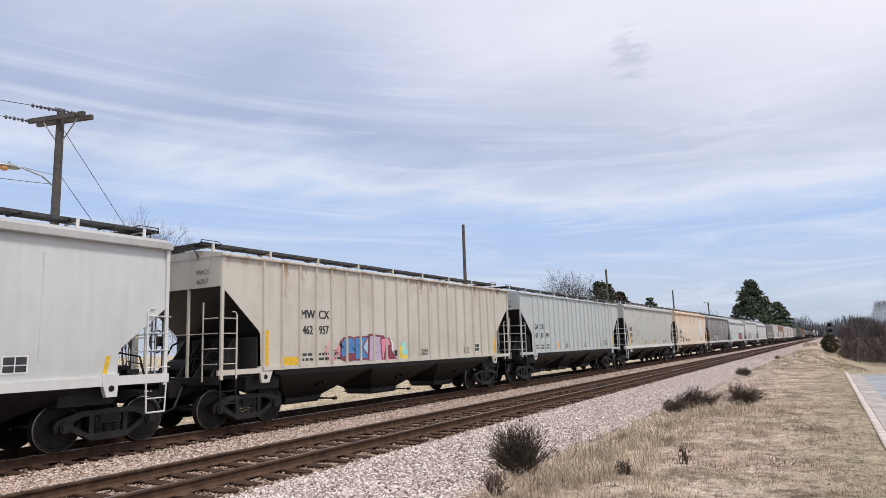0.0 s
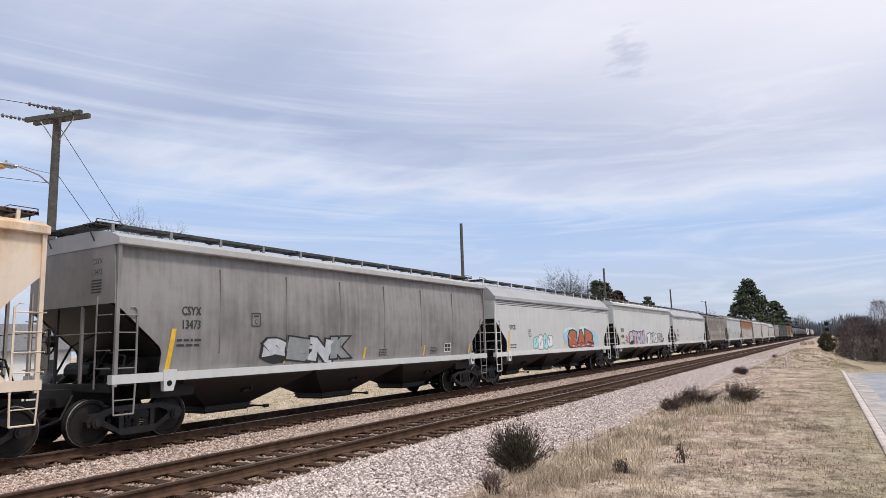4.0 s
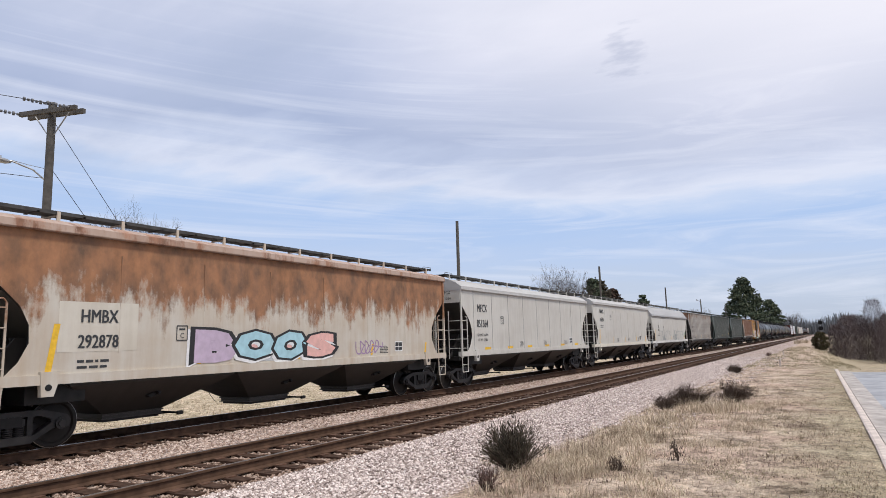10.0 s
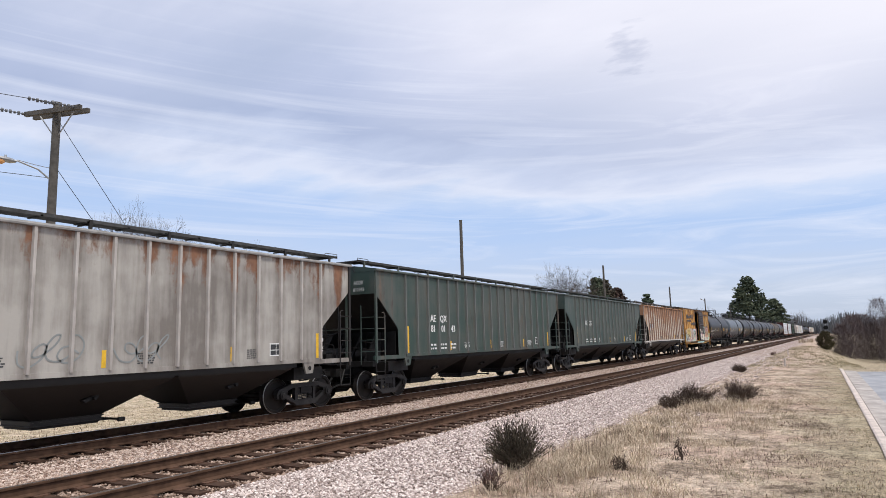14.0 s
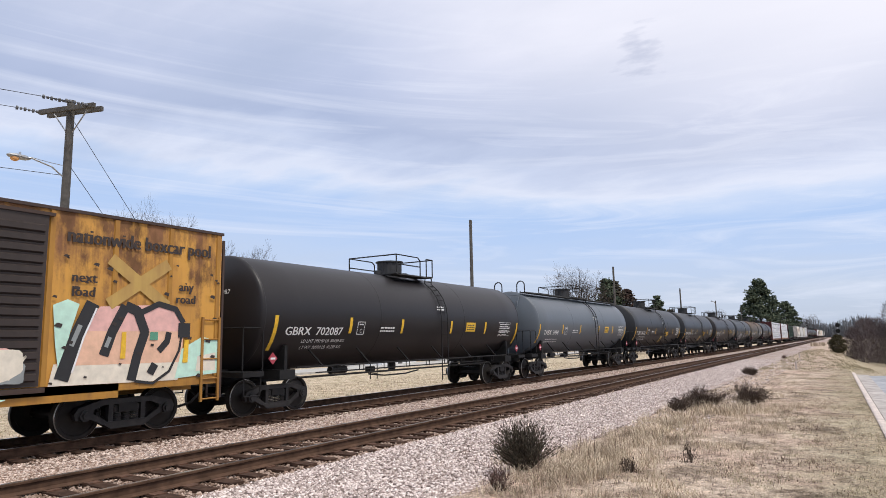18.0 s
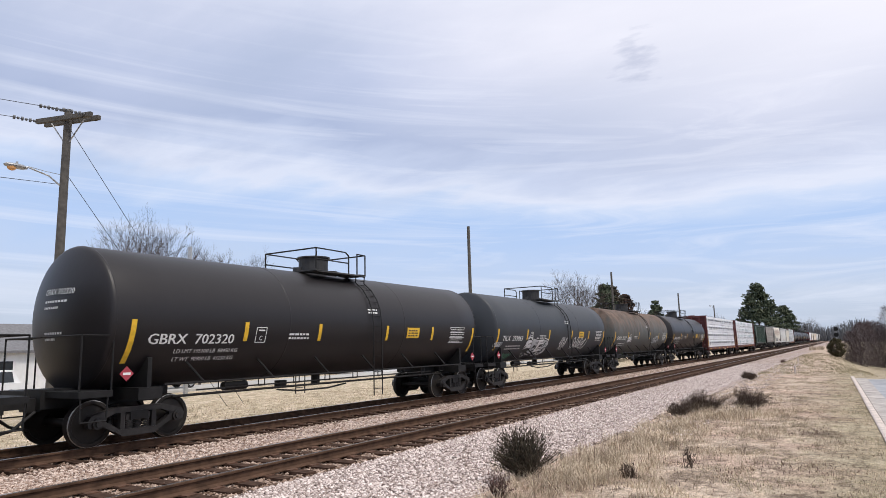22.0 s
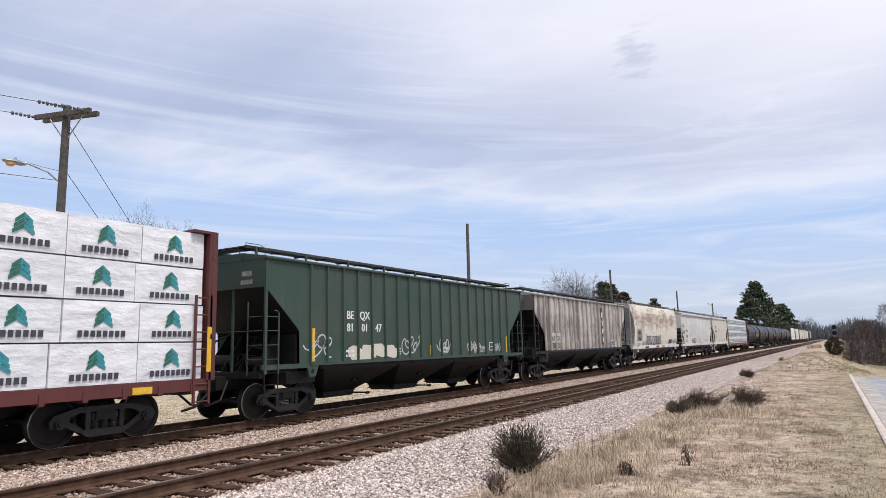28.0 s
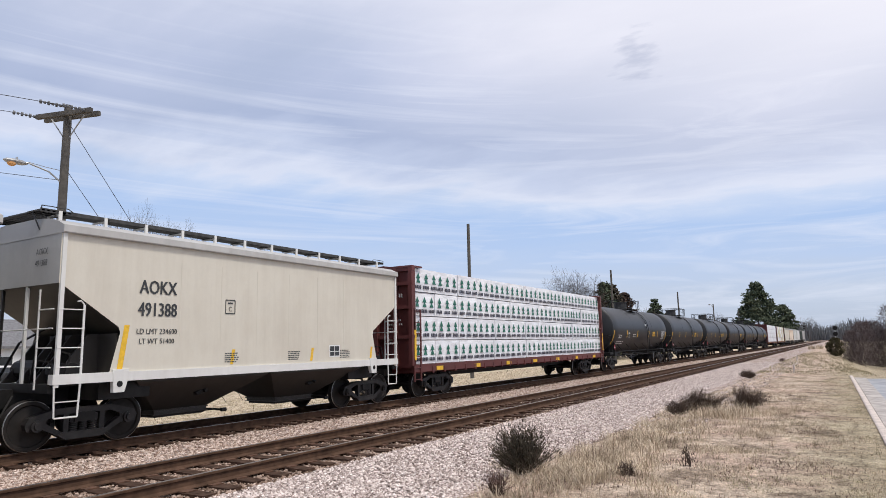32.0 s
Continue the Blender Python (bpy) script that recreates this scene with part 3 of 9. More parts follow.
def text_mesh(body, size, bold, mat):
    key = (body, round(size, 3), bold, mat.name)
    if key not in TEXT_CACHE:
        cu = bpy.data.curves.new("lettering", "FONT")
        cu.body, cu.size, cu.offset, cu.resolution_u = body, size, bold, 2
        cu.align_x = "CENTER"
        tmp = bpy.data.objects.new("lettering", cu)
        me = bpy.data.meshes.new_from_object(tmp)
        me.name = "lettering"
        bpy.data.objects.remove(tmp)
        bpy.data.curves.remove(cu)
        me.materials.clear()
        me.materials.append(mat)
        TEXT_CACHE[key] = me
    return TEXT_CACHE[key]


def letter(parent, body, y, z, size, mat, surf=None, wide=1.0, bold=0.0, face="side", x=0.0, label="", name="lettering", lift=0.006, front=None):
    """Writing on the side (+x) or on the front end (-y) of a car, laid on the surface surf(z) -> x."""
    src = text_mesh(body, size, 0.0, mat)
    v, f = [], []
    for k in ((-0.5, 0.5) if bold else (0.0,)):
        o = len(v)
        for q in src.vertices:
            a, b, up = q.co.x * wide + k * bold, q.co.y, lift + 0.0008 * k
            if face == "side":
                v.append((surf(z + b) + up, y + a, z + b))
            else:
                v.append((x + a, (front(x + a, z + b) if front else y) - up, z + b))
        f += [tuple(i + o for i in p.vertices) for p in src.polygons]
    me = bpy.data.meshes.new(name)
    me.from_pydata(v, [], f)
    me.materials.append(mat)
    me.update()
    return piece(name, me, parent, None, label or ("painted lettering " + body).strip())


def bars(parent, y, z, w, h, rows, mat, surf, seed=1, name="lettering", label="small unreadable painted lettering", fill=0.8, lift=0.006):
    """Small writing that cannot be read: rows of plain bars."""
    rnd = random.Random(seed)
    s = Shape()
    lh = h / rows
    for i in range(rows):
        zz = z + h - (i + 1) * lh
        yy = y
        while yy < y + w * rnd.uniform(0.75, 1.0):
            l = min(rnd.uniform(0.5, 1.8) * lh, y + w - yy)
            if l < 0.01:
                break
            za, zb = zz + 0.15 * lh, zz + 0.8 * lh * fill
            s.add([(surf(za) + lift, yy, za), (surf(za) + lift, yy + l, za), (surf(zb) + lift, yy + l, zb), (surf(zb) + lift, yy, zb)], [(0, 1, 2, 3)])
            yy += l + 0.35 * lh
    return part(name, s, mat, parent, label)


def patch(parent, name, y0, y1, z0, z1, mat, surf, label="", lift=0.005, slant=0.0):
    s = Shape()
    n = 4
    v = []
    for i in range(n + 1):
        z = z0 + (z1 - z0) * i / n
        d = slant * i / n
        v += [(surf(z) + lift, y0 + d, z), (surf(z) + lift, y1 + d, z)]
    s.add(v, [(2 * i, 2 * i + 1, 2 * i + 3, 2 * i + 2) for i in range(n)])
    return part(name, s, mat, parent, label)


def plate_box(car, y, z, mat, surf, w=0.27, h=0.31):
    """A small stencilled frame with a letter in it."""
    s = Shape()
    for a, b in (((y, z), (y + w, z)), ((y + w, z), (y + w, z + h)), ((y + w, z + h), (y, z + h)), ((y, z + h), (y, z))):
        ribbon(s, [a, b], 0.022, surf, 0.011)
    ribbon(s, [(y + 0.06, z + h - 0.07), (y + w - 0.06, z + h - 0.07)], 0.035, surf, 0.011)
    part("stencil_box", s, mat, car, "small stencilled frame")
    letter(car, "C", y + w / 2, z + 0.05, 0.16, mat, surf, 0.9, 0.002, lift=0.011)


def ladder_shape(s, x, y, z0, z1, w, n, along="y", r=0.017, tall=None):
    """Two stiles and rungs, in the plane x = const (along y) or y = const (along x)."""
    for k, top in ((0, tall or z1), (1, z1)):
        a = (x, y + k * w, z0) if along == "y" else (x + k * w, y, z0)
        b = (a[0], a[1], top)
        s.box(a[0] - 0.02, a[0] + 0.02, a[1] - 0.028, a[1] + 0.028, z0, top)
    for i in range(n):
        z = z0 + 0.06 + (z1 - z0 - 0.12) * i / (n - 1)
        b = (x, y + w, z) if along == "y" else (x + w, y, z)
        s.rod((x, y, z), b, r, 5)


def rigging(e):
    """Brake gear under a slope sheet, measured from the car's end."""
    out = []

    def add(nm, sh):
        out.append((nm, sh.mesh(nm, STEEL_DARK)))

    add("brake_cylinder", Shape().disc((0.75, -0.62 * e, 1.42), (1, 0, 0), 0.17, 0.32, 12))
    add("control_valve", Shape().box(0.95, 1.25, -0.42 * e, -0.68 * e, 1.22, 1.5))
    add("air_reservoir", Shape().disc((-0.55, -0.7 * e, 1.45), (1, 0, 0), 0.2, 0.45, 12))
    add("brake_pipe", Shape().path([(1.35, -0.3 * e, 1.2), (1.3, -0.45 * e, 1.75), (0.6, -0.5 * e, 1.85), (0.1, -0.45 * e, 1.3)], 0.018, 5))
    add("brake_pipe", Shape().path([(1.1, -0.15 * e, 1.22), (1.05, -0.25 * e, 1.6), (0.5, -0.2 * e, 1.66), (0.3, -0.25 * e, 1.2)], 0.014, 5))
    add("brake_lever", Shape().path([(-1.2, -0.35 * e, 1.2), (-0.9, -0.6 * e, 2.0), (0.0, -0.7 * e, 2.3)], 0.025, 5))
    add("air_hose", Shape().path([(0.45, 0.1 * e, 1.0), (0.5, 0.35 * e, 0.55), (0.3, 0.6 * e, 0.42), (0.15, 0.75 * e, 0.6)], 0.028, 6))
    return out


RIGGING = {-1: rigging(-1), 1: rigging(1)}
CUT_RIBBED = [(0.0, 3.31), (0.05, 3.30), (1.18, 2.29), (1.24, 2.2), (1.26, 1.36)]
CUT_STRAIGHT = [(0.0, 2.80), (0.03, 2.78), (1.05, 1.92), (1.10, 1.80), (1.08, 1.36)]
CUT_ARC = [(0.0, 3.28), (0.04, 3.25), (0.42, 2.90), (0.72, 2.60), (0.88, 2.28), (0.90, 1.95), (0.74, 1.62), (0.50, 1.36)]
CUT_ROUND = [(0.0, 4.0), (0.27, 3.5), (0.50, 2.99), (0.59, 2.48), (0.56, 1.79), (0.45, 1.36)]


def hopper(s_front, s_rear, body_mat, style, label, trim_mat=None, sill_mat=None, bay_mat=None, eave=4.02, bays=3, board_mat=None, mark="", number="", let=None, end_text=True, stripes=4, roof_mat=None, rib_mat=None, rib_n=19, rib_front=1.32, rib_rear=1.32, panel=0, centers=None, mark_at=1.75, mark_z=2.35, mark_size=0.36, mark_gap=0.42, end_mat=None, curved=0.0, gear_mat=None, cut=None, data=(), web_mat=None, rise=0.32, lines=0, rear_trim=None):
    """A covered hopper car. style: 'ribbed' with outside posts, 'smooth', 'round' with a bulging side, 'seamed' with thin weld ribs.
    mark and number of a ribbed car are split by spaces and painted between its ribs from the given panel on."""
    L = s_rear - s_front
    H = L / 2
    car = thing("covered_hopper_car", label, "freight car", "cars of the freight train")
    car["run_from"] = (s_front + s_rear) / 2
    CARS.append(car)
    trim_mat, sill_mat, bay_mat = trim_mat or body_mat, sill_mat or body_mat, bay_mat or BLACK_PAINT
    end_mat, roof_mat = end_mat or body_mat, roof_mat or (ROOF_PALE if style in ("smooth", "seamed") else body_mat)
    gear_mat, web_mat = gear_mat or STEEL_DARK, web_mat or bay_mat
    W = 1.58
    sill_z = 1.36
    cut = cut or (CUT_RIBBED if style == "ribbed" else CUT_ROUND if style == "round" else CUT_STRAIGHT)

    def surf(z):
        if style == "round":
            t = (z - 2.75) / 1.55
            return 1.30 + 0.36 * math.sqrt(max(0.0, 1 - min(1, t * t) * 0.86))
        if curved:
            t = (z - 2.6) / 1.5
            return W - curved * t * t
        return W

    # side outline, lower edge and slope sheets
    zs = [sill_z + (eave - sill_z) * i / 10 for i in range(11)]
    if style == "round":
        zs += [eave + 0.15, eave + 0.28]
    low_edge = lambda z: next((cut[i][0] + (cut[i + 1][0] - cut[i][0]) * (cut[i][1] - z) / max(1e-6, cut[i][1] - cut[i + 1][1]) for i in range(len(cut) - 1) if cut[i + 1][1] <= z <= cut[i][1]), 0.0)
    zall = sorted(set(zs + [c[1] for c in cut]))
    rings = []
    for z in zall:
        e = low_edge(z) if z < cut[0][1] else 0.0
        rings.append([(surf(z), -H + e, z), (surf(z), H - e, z), (-surf(z), H - e, z), (-surf(z), -H + e, z)])
    body, slopes, ends = Shape(), (Shape(), Shape()), (Shape(), Shape())
    for lo, hi in zip(rings, rings[1:]):
        for i in (0, 2):
            body.add([lo[i], lo[(i + 1) % 4], hi[(i + 1) % 4], hi[i]], [(0, 1, 2, 3)])
        for i in (1, 3):
            quad = [lo[i], lo[(i + 1) % 4], hi[(i + 1) % 4], hi[i]]
            if hi[0][2] <= cut[0][1] + 1e-6 and style != "round":
                continue
            ends[i == 3].add(quad, [(0, 1, 2, 3)])
    body.add(rings[0], [(0, 1, 2, 3)])
    body.add(rings[-1], [(0, 1, 2, 3)])
    part("body", body, body_mat, car, smooth=style == "round" or curved > 0)
    for e, sh in zip((1, -1), ends):
        part("end_wall", sh, end_mat, car)
    # the slope sheets run down and inwards between the sides
    if style != "round":
        zt, knee = cut[0][1], cut[3 if len(cut) > 5 else 2]
        fall = (zt - knee[1]) / knee[0]
        run_in = (zt - sill_z) / fall
        for e in (-1, 1):
            sh = Shape()
            x = W - 0.03 - curved
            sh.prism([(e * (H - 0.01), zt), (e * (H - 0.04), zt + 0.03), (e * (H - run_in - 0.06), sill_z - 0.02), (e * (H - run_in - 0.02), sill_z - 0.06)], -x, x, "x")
            part("slope_sheet", sh, bay_mat, car, "dark sloping end sheet")
    roof = Shape()
    if style == "round":
        prof = [(-surf(eave + 0.26), eave + 0.26), (-0.75, eave + 0.40), (0, eave + 0.44), (0.75, eave + 0.40), (surf(eave + 0.26), eave + 0.26)]
    elif style == "ribbed":
        prof = [(-W - 0.07, eave), (-W - 0.08, eave + 0.03), (-W - 0.07, eave + 0.07), (-0.8, eave + 0.20), (0.8, eave + 0.20), (W + 0.07, eave + 0.07), (W + 0.08, eave + 0.03), (W + 0.07, eave)]
    else:
        prof = [(-W - 0.065, eave - 0.04), (-W - 0.085, eave - 0.02), (-W - 0.075, eave + 0.11), (-W - 0.02, eave + 0.13), (-1.40, eave + 0.13 + 0.45 * (rise - 0.13)), (-1.1, eave + 0.88 * rise), (-0.6, eave + rise)]
        prof = prof + [(-x, z) for x, z in prof[::-1]]
    roof.prism(prof, -H - 0.01, H + 0.01, "y")
    part("roof", roof, roof_mat, car, smooth=style != "ribbed")
    top = eave + (0.22 if style == "ribbed" else 0.40 if style == "round" else rise + 0.02)
    hatch = Shape()
    hatch.box(-0.32, 0.32, -H + 1.2, H - 1.2, top - 0.04, top + 0.07)
    part("trough_hatch", hatch, roof_mat, car)
    # grated running boards on short posts
    bm_ = Shape()
    zb = top + (0.12 if style == "ribbed" else 0.10)
    for q in (-1, 1):
        for i in range(7):
            bm_.box(q * (0.52 + 0.07 * i), q * (0.562 + 0.07 * i), -H - 0.12, H + 0.12, zb, zb + 0.03)
        bm_.box(q * 0.985, q * 1.0, -H - 0.12, H + 0.12, zb - 0.02, zb + 0.05)
        for i in range(int(L / 0.9)):
            bm_.box(q * 0.52, q * 1.0, -H + 0.3 + 0.9 * i, -H + 0.35 + 0.9 * i, zb - 0.02, zb + 0.01)
    for e in (-1, 1):
        for i in range(6):
            bm_.box(-1.0, 1.0, e * (H - 0.46 + 0.1 * i), e * (H - 0.40 + 0.1 * i), zb, zb + 0.03)
        bm_.path([(1.0, e * (H + 0.1), zb + 0.04), (1.0, e * (H + 0.1), zb + 0.10), (1.0, e * (H - 0.4), zb + 0.10), (1.0, e * (H - 0.5), zb + 0.04)], 0.010, 5)
        for x in (-0.9, 0.7):
            bm_.rod((x, e * (H + 0.11), zb), (x + 0.12, e * (H + 0.02), zb - 0.34), 0.014, 5)
    part("running_board", bm_, board_mat or GRATE, car, "dark grated running board along the roof")
    post = Shape()
    post.box(-0.03, 0.012, -0.032, 0.032, -0.24, 0.06)
    post.box(-0.45, -0.03, -0.02, 0.02, -0.03, 0.0)
    post_me = post.mesh("board_support", trim_mat)
    n = 12 if style != "ribbed" else 9
    for q in (-1, 1):
        for i in range(n):
            y = -H + 0.25 + (L - 0.5) * i / (n - 1)
            piece("board_support", post_me, car, pose(q * 1.01, y, zb - 0.02, 0, 0, 0 if q > 0 else 180))
    # side sills with the jacking plates at the trucks
    in_ = rib_front if style == "ribbed" else 1.05
    for q in (-1, 1):
        sl = Shape()
        if style == "ribbed":
            sl.box(q * (W - 0.10), q * (W + 0.03), -H + in_, H - in_, sill_z - 0.05, sill_z + 0.05)
            for e in (-1, 1):
                sl.prism([(e * (H - in_ + 0.12), sill_z + 0.06), (e * (H - in_ + 0.02), sill_z - 0.34), (e * (H - in_ - 0.22), sill_z - 0.34), (e * (H - in_ - 0.34), sill_z - 0.05), (e * (H - in_ - 0.34), sill_z + 0.06)], q * (W - 0.05), q * (W + 0.012), "x")
                sl.box(q * (W - 0.06), q * (W + 0.01), e * (H - in_), e * (H + 0.02), sill_z - 0.10, sill_z + 0.02)
        else:
            sl.box(q * (W - 0.12), q * (W + 0.04), -H - 0.02, H + 0.02, sill_z - 0.15, sill_z + 0.03)
            for e in (-1, 1):
                sl.prism([(e * (H - in_ - 0.05), sill_z + 0.08), (e * (H - in_ - 0.08), sill_z - 0.36), (e * (H - in_ - 0.30), sill_z - 0.36), (e * (H - in_ - 0.38), sill_z - 0.10), (e * (H - in_ - 0.38), sill_z + 0.08)], q * (W - 0.05), q * (W + 0.055), "x")
        ss = part("side_sill", sl, sill_mat, car)
        for e in (-1, 1):
            hole = Shape()
            hole.disc((q * (W + (0.012 if style == "ribbed" else 0.056)), e * (H - in_ - 0.1 - (0.1 if style != "ribbed" else 0.0)), sill_z - 0.2), (1, 0, 0), 0.06, 0.006, 14)
            part("jacking_eye", hole, BLACK_PAINT, ss, "round dark jacking hole")
    rungs = (1.52, 1.87, 2.22, 2.57)
    for e in (-1, 1):
        pl = Shape()
        pl.box(-1.5, 1.5, e * (H + 0.04), e * (H - 0.12), 1.06, 1.22)
        pl.box(-1.5, 1.5, e * (H - 0.12), e * (H - 0.5), 1.17, 1.20)
        pl.box(-0.32, 0.32, e * (H + 0.35), e * (H - 4.2), 0.78, 1.12)
        pl.box(-1.35, 1.35, e * (H - 1.0), e * (H - 2.1), 0.86, 1.18)
        part("end_platform", pl, gear_mat, car)
        rail_mat = (rear_trim or trim_mat) if e > 0 else trim_mat
        web = Shape()
        wz = 2.1 if style == "round" else min(2.14, zt - 1.22 * fall - 0.06)
        web.box(-W + 0.1, W - 0.1, e * (H - 1.22), e * (H - 1.26), 1.18, wz)
        for x in (-0.9, -0.3, 0.3, 0.9):
            web.prism([(e * (H - 0.30), 1.2), (e * (H - 1.2), 1.2), (e * (H - 1.2), wz), (e * (H - 1.0), wz)], x - 0.02, x + 0.02, "x")
        part("bolster_web", web, web_mat, car)
        for x in (-0.5, 0.42):
            ew = Shape()
            ew.box(x - 0.03, x + 0.03, e * (H - 0.02), e * (H - 0.07), 1.15, cut[0][1] + 0.05)
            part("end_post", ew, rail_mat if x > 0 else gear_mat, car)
        for nm, me in RIGGING[e]:
            piece(nm, me, car, pose(0, e * H, 0))
        if e < 0:
            bw = Shape()
            ring = [(-0.55 + 0.27 * math.cos(2 * math.pi * i / 16), -H - 0.1, 2.1 + 0.27 * math.sin(2 * math.pi * i / 16)) for i in range(17)]
            bw.path(ring, 0.018, 5)
            bw.rod((-0.82, -H - 0.1, 2.1), (-0.28, -H - 0.1, 2.1), 0.012, 5)
            bw.rod((-0.55, -H - 0.1, 1.83), (-0.55, -H - 0.1, 2.37), 0.012, 5)
            bw.disc((-0.55, -H - 0.05, 2.1), (0, 1, 0), 0.12, 0.05, 10)
            part("brake_wheel", bw, gear_mat, car)
        for q in (-1, 1):
            yo = e * (H - 0.02)
            yi = e * (H - 0.49)
            cp = Shape()
            top_z = eave + 0.04 if style != "round" else zb
            xc = W + 0.02 if style != "round" else W - 0.05
            cp.box(q * (xc - 0.045), q * (xc + 0.012), yo, yo - e * 0.075, 1.16, top_z)
            part("corner_post", cp, rail_mat, car)
            la = Shape()
            la.box(q * (W + 0.005), q * (W + 0.03), yi - 0.018, yi + 0.018, 1.16, 2.66 if style != "round" else zb)
            la.path([(q * (W + 0.018), yi, 2.66), (q * (W + 0.018), yi + e * 0.06, 2.73), (q * (W + 0.018), yi + e * 0.14, 2.72)], 0.014, 5)
            for z in rungs:
                la.rod((q * (W + 0.028), yo, z), (q * (W + 0.028), yi, z), 0.0125, 5)
            part("side_ladder", la, rail_mat, car)
            st = Shape()
            st.path([(q * (W + 0.015), yo, 1.2), (q * (W + 0.015), yo - e * 0.03, 0.62), (q * (W + 0.015), yi + e * 0.02, 0.62), (q * (W + 0.015), yi, 1.2)], 0.018, 5)
            st.rod((q * (W + 0.015), yo - e * 0.02, 0.9), (q * (W + 0.015), yi + e * 0.01, 0.9), 0.012, 5)
            part("stirrup_step", st, rail_mat if style != "ribbed" else gear_mat, car)
            el = Shape()
            xi = q * (W - 0.50)
            el.box(xi - 0.014, xi + 0.014, e * (H + 0.045), e * (H + 0.07), 1.12, 2.95 if style != "round" else zb)
            for z in rungs:
                el.rod((q * (W + 0.0), e * (H + 0.058), z), (xi, e * (H + 0.058), z), 0.0125, 5)
            if q > 0:
                el.rod((xi, e * (H + 0.058), 2.22), (-1.0, e * (H + 0.058), 2.22), 0.0125, 5)
            part("end_ladder", el, rail_mat, car)
    for q in (-1, 1):
        sk = Shape()
        sk.box(q * 1.42, q * 1.50, -H + in_ + 0.5, H - in_ - 0.5, sill_z - 0.16, sill_z - 0.02)
        part("bottom_skirt", sk, bay_mat, car)
    # discharge hoppers
    span = L - 2 * (in_ + 0.62)
    for b in range(bays):
        yc = -span / 2 + span * (b + 0.5) / bays
        w = span / bays * 0.5
        bay = Shape()
        ring = lambda x, w_, z: [(x, yc - w_, z), (x, yc + w_, z), (-x, yc + w_, z), (-x, yc - w_, z)]
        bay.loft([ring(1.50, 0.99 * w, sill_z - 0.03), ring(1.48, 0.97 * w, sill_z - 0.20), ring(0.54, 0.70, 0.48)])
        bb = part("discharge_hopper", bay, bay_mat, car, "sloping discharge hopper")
        flange = Shape()
        flange.loft([ring(0.57, 0.73, 0.48), ring(0.57, 0.73, 0.45), ring(0.54, 0.70, 0.445), ring(0.54, 0.70, 0.385), ring(0.57, 0.73, 0.38), ring(0.57, 0.73, 0.36)])
        part("flange", flange, bay_mat, bb)
        gate = Shape()
        gate.box(-0.50, 0.50, yc - 0.66, yc + 0.66, 0.31, 0.36)
        gate.box(-0.42, 0.42, yc + 0.66, yc + 1.05, 0.33, 0.36)
        gate.rod((-0.95, yc + 0.86, 0.37), (0.95, yc + 0.86, 0.37), 0.026)
        gate.rod((0.95, yc + 0.80, 0.37), (0.95, yc + 0.94, 0.37), 0.045)
        part("outlet_gate", gate, gear_mat, bb)
        vb = Shape()
        vb.prism([(-0.16, -0.03), (0.10, 0.05), (0.16, 0.05), (0.16, 0.0), (-0.10, -0.08)], 0.96, 1.12, "x")
        vb.rod((1.06, 0.06, 0.0), (1.20, 0.06, 0.0), 0.035, 7)
        part("vibrator_bracket", vb, STEEL_DARK, bb, "dark vibrator bracket", m=pose(0, yc + 0.1, 0.86))
    running_gear(car, centers or (H - (1.35 if style == "ribbed" else 0.92)), H + 0.28)
    if style == "ribbed":
        rb = Shape()
        rb.prism([(-0.042, 0.0), (-0.026, 0.06), (0.026, 0.06), (0.042, 0.0)], sill_z + 0.03, eave - 0.005, "z")
        rib = Shape()
        rib.add([(p[1], p[0], p[2]) for p in rb.v], rb.f)
        rib_me = rib.mesh("rib", rib_mat or body_mat)
        for q in (-1, 1):
            for i in range(rib_n):
                y = -H + rib_front + (L - rib_front - rib_rear) * i / (rib_n - 1)
                piece("rib", rib_me, car, pose(q * W, y, 0, 0, 0, 0 if q > 0 else 180))
    if style == "seamed":
        sm = Shape()
        sm.box(-0.004, 0.008, -0.016, 0.016, sill_z + 0.04, eave - 0.02)
        sm_me = sm.mesh("seam_rib", rib_mat or body_mat)
        for q in (-1, 1):
            for i in range(9):
                piece("seam_rib", sm_me, car, pose(q * W, -H + 1.1 + (L - 2.2) * i / 8, 0, 0, 0, 0 if q > 0 else 180))
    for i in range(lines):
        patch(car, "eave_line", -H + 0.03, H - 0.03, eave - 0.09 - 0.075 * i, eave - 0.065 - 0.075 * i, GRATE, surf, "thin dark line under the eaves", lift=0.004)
    if style == "smooth":
        sm = Shape()
        sm.box(-0.06, 0.0035, -0.008, 0.008, 1.75, eave - 0.35)
        sm_me = sm.mesh("weld_seam", body_mat)
        for q in (-1, 1):
            for i in range(6):
                piece("weld_seam", sm_me, car, pose(q * surf(2.6), -H + 2.6 + (L - 5.2) * i / 5, 0, 0, 0, 0 if q > 0 else 180))
    let = let or BLACK_LET
    bold = mark_size * (0.07 if style == "ribbed" else 0.045)
    if mark and style == "ribbed":
        step = (L - rib_front - rib_rear) / (rib_n - 1)
        mid = lambda k: -H + rib_front + step * (panel + k + 0.5)
        for words, z in ((mark, mark_z), (number, mark_z - mark_gap)):
            for k, w in enumerate(words.split()):
                letter(car, w, mid(k), z, mark_size, let, surf, 0.92 if len(w) < 3 else 0.8, bold, lift=0.008)
        for k in range(3 if mark_z - mark_gap > 1.8 else 0):
            bars(car, mid(k) - 0.2, sill_z + 0.12, 0.4, 0.26, 2, let, surf, 3 + k)
    elif mark:
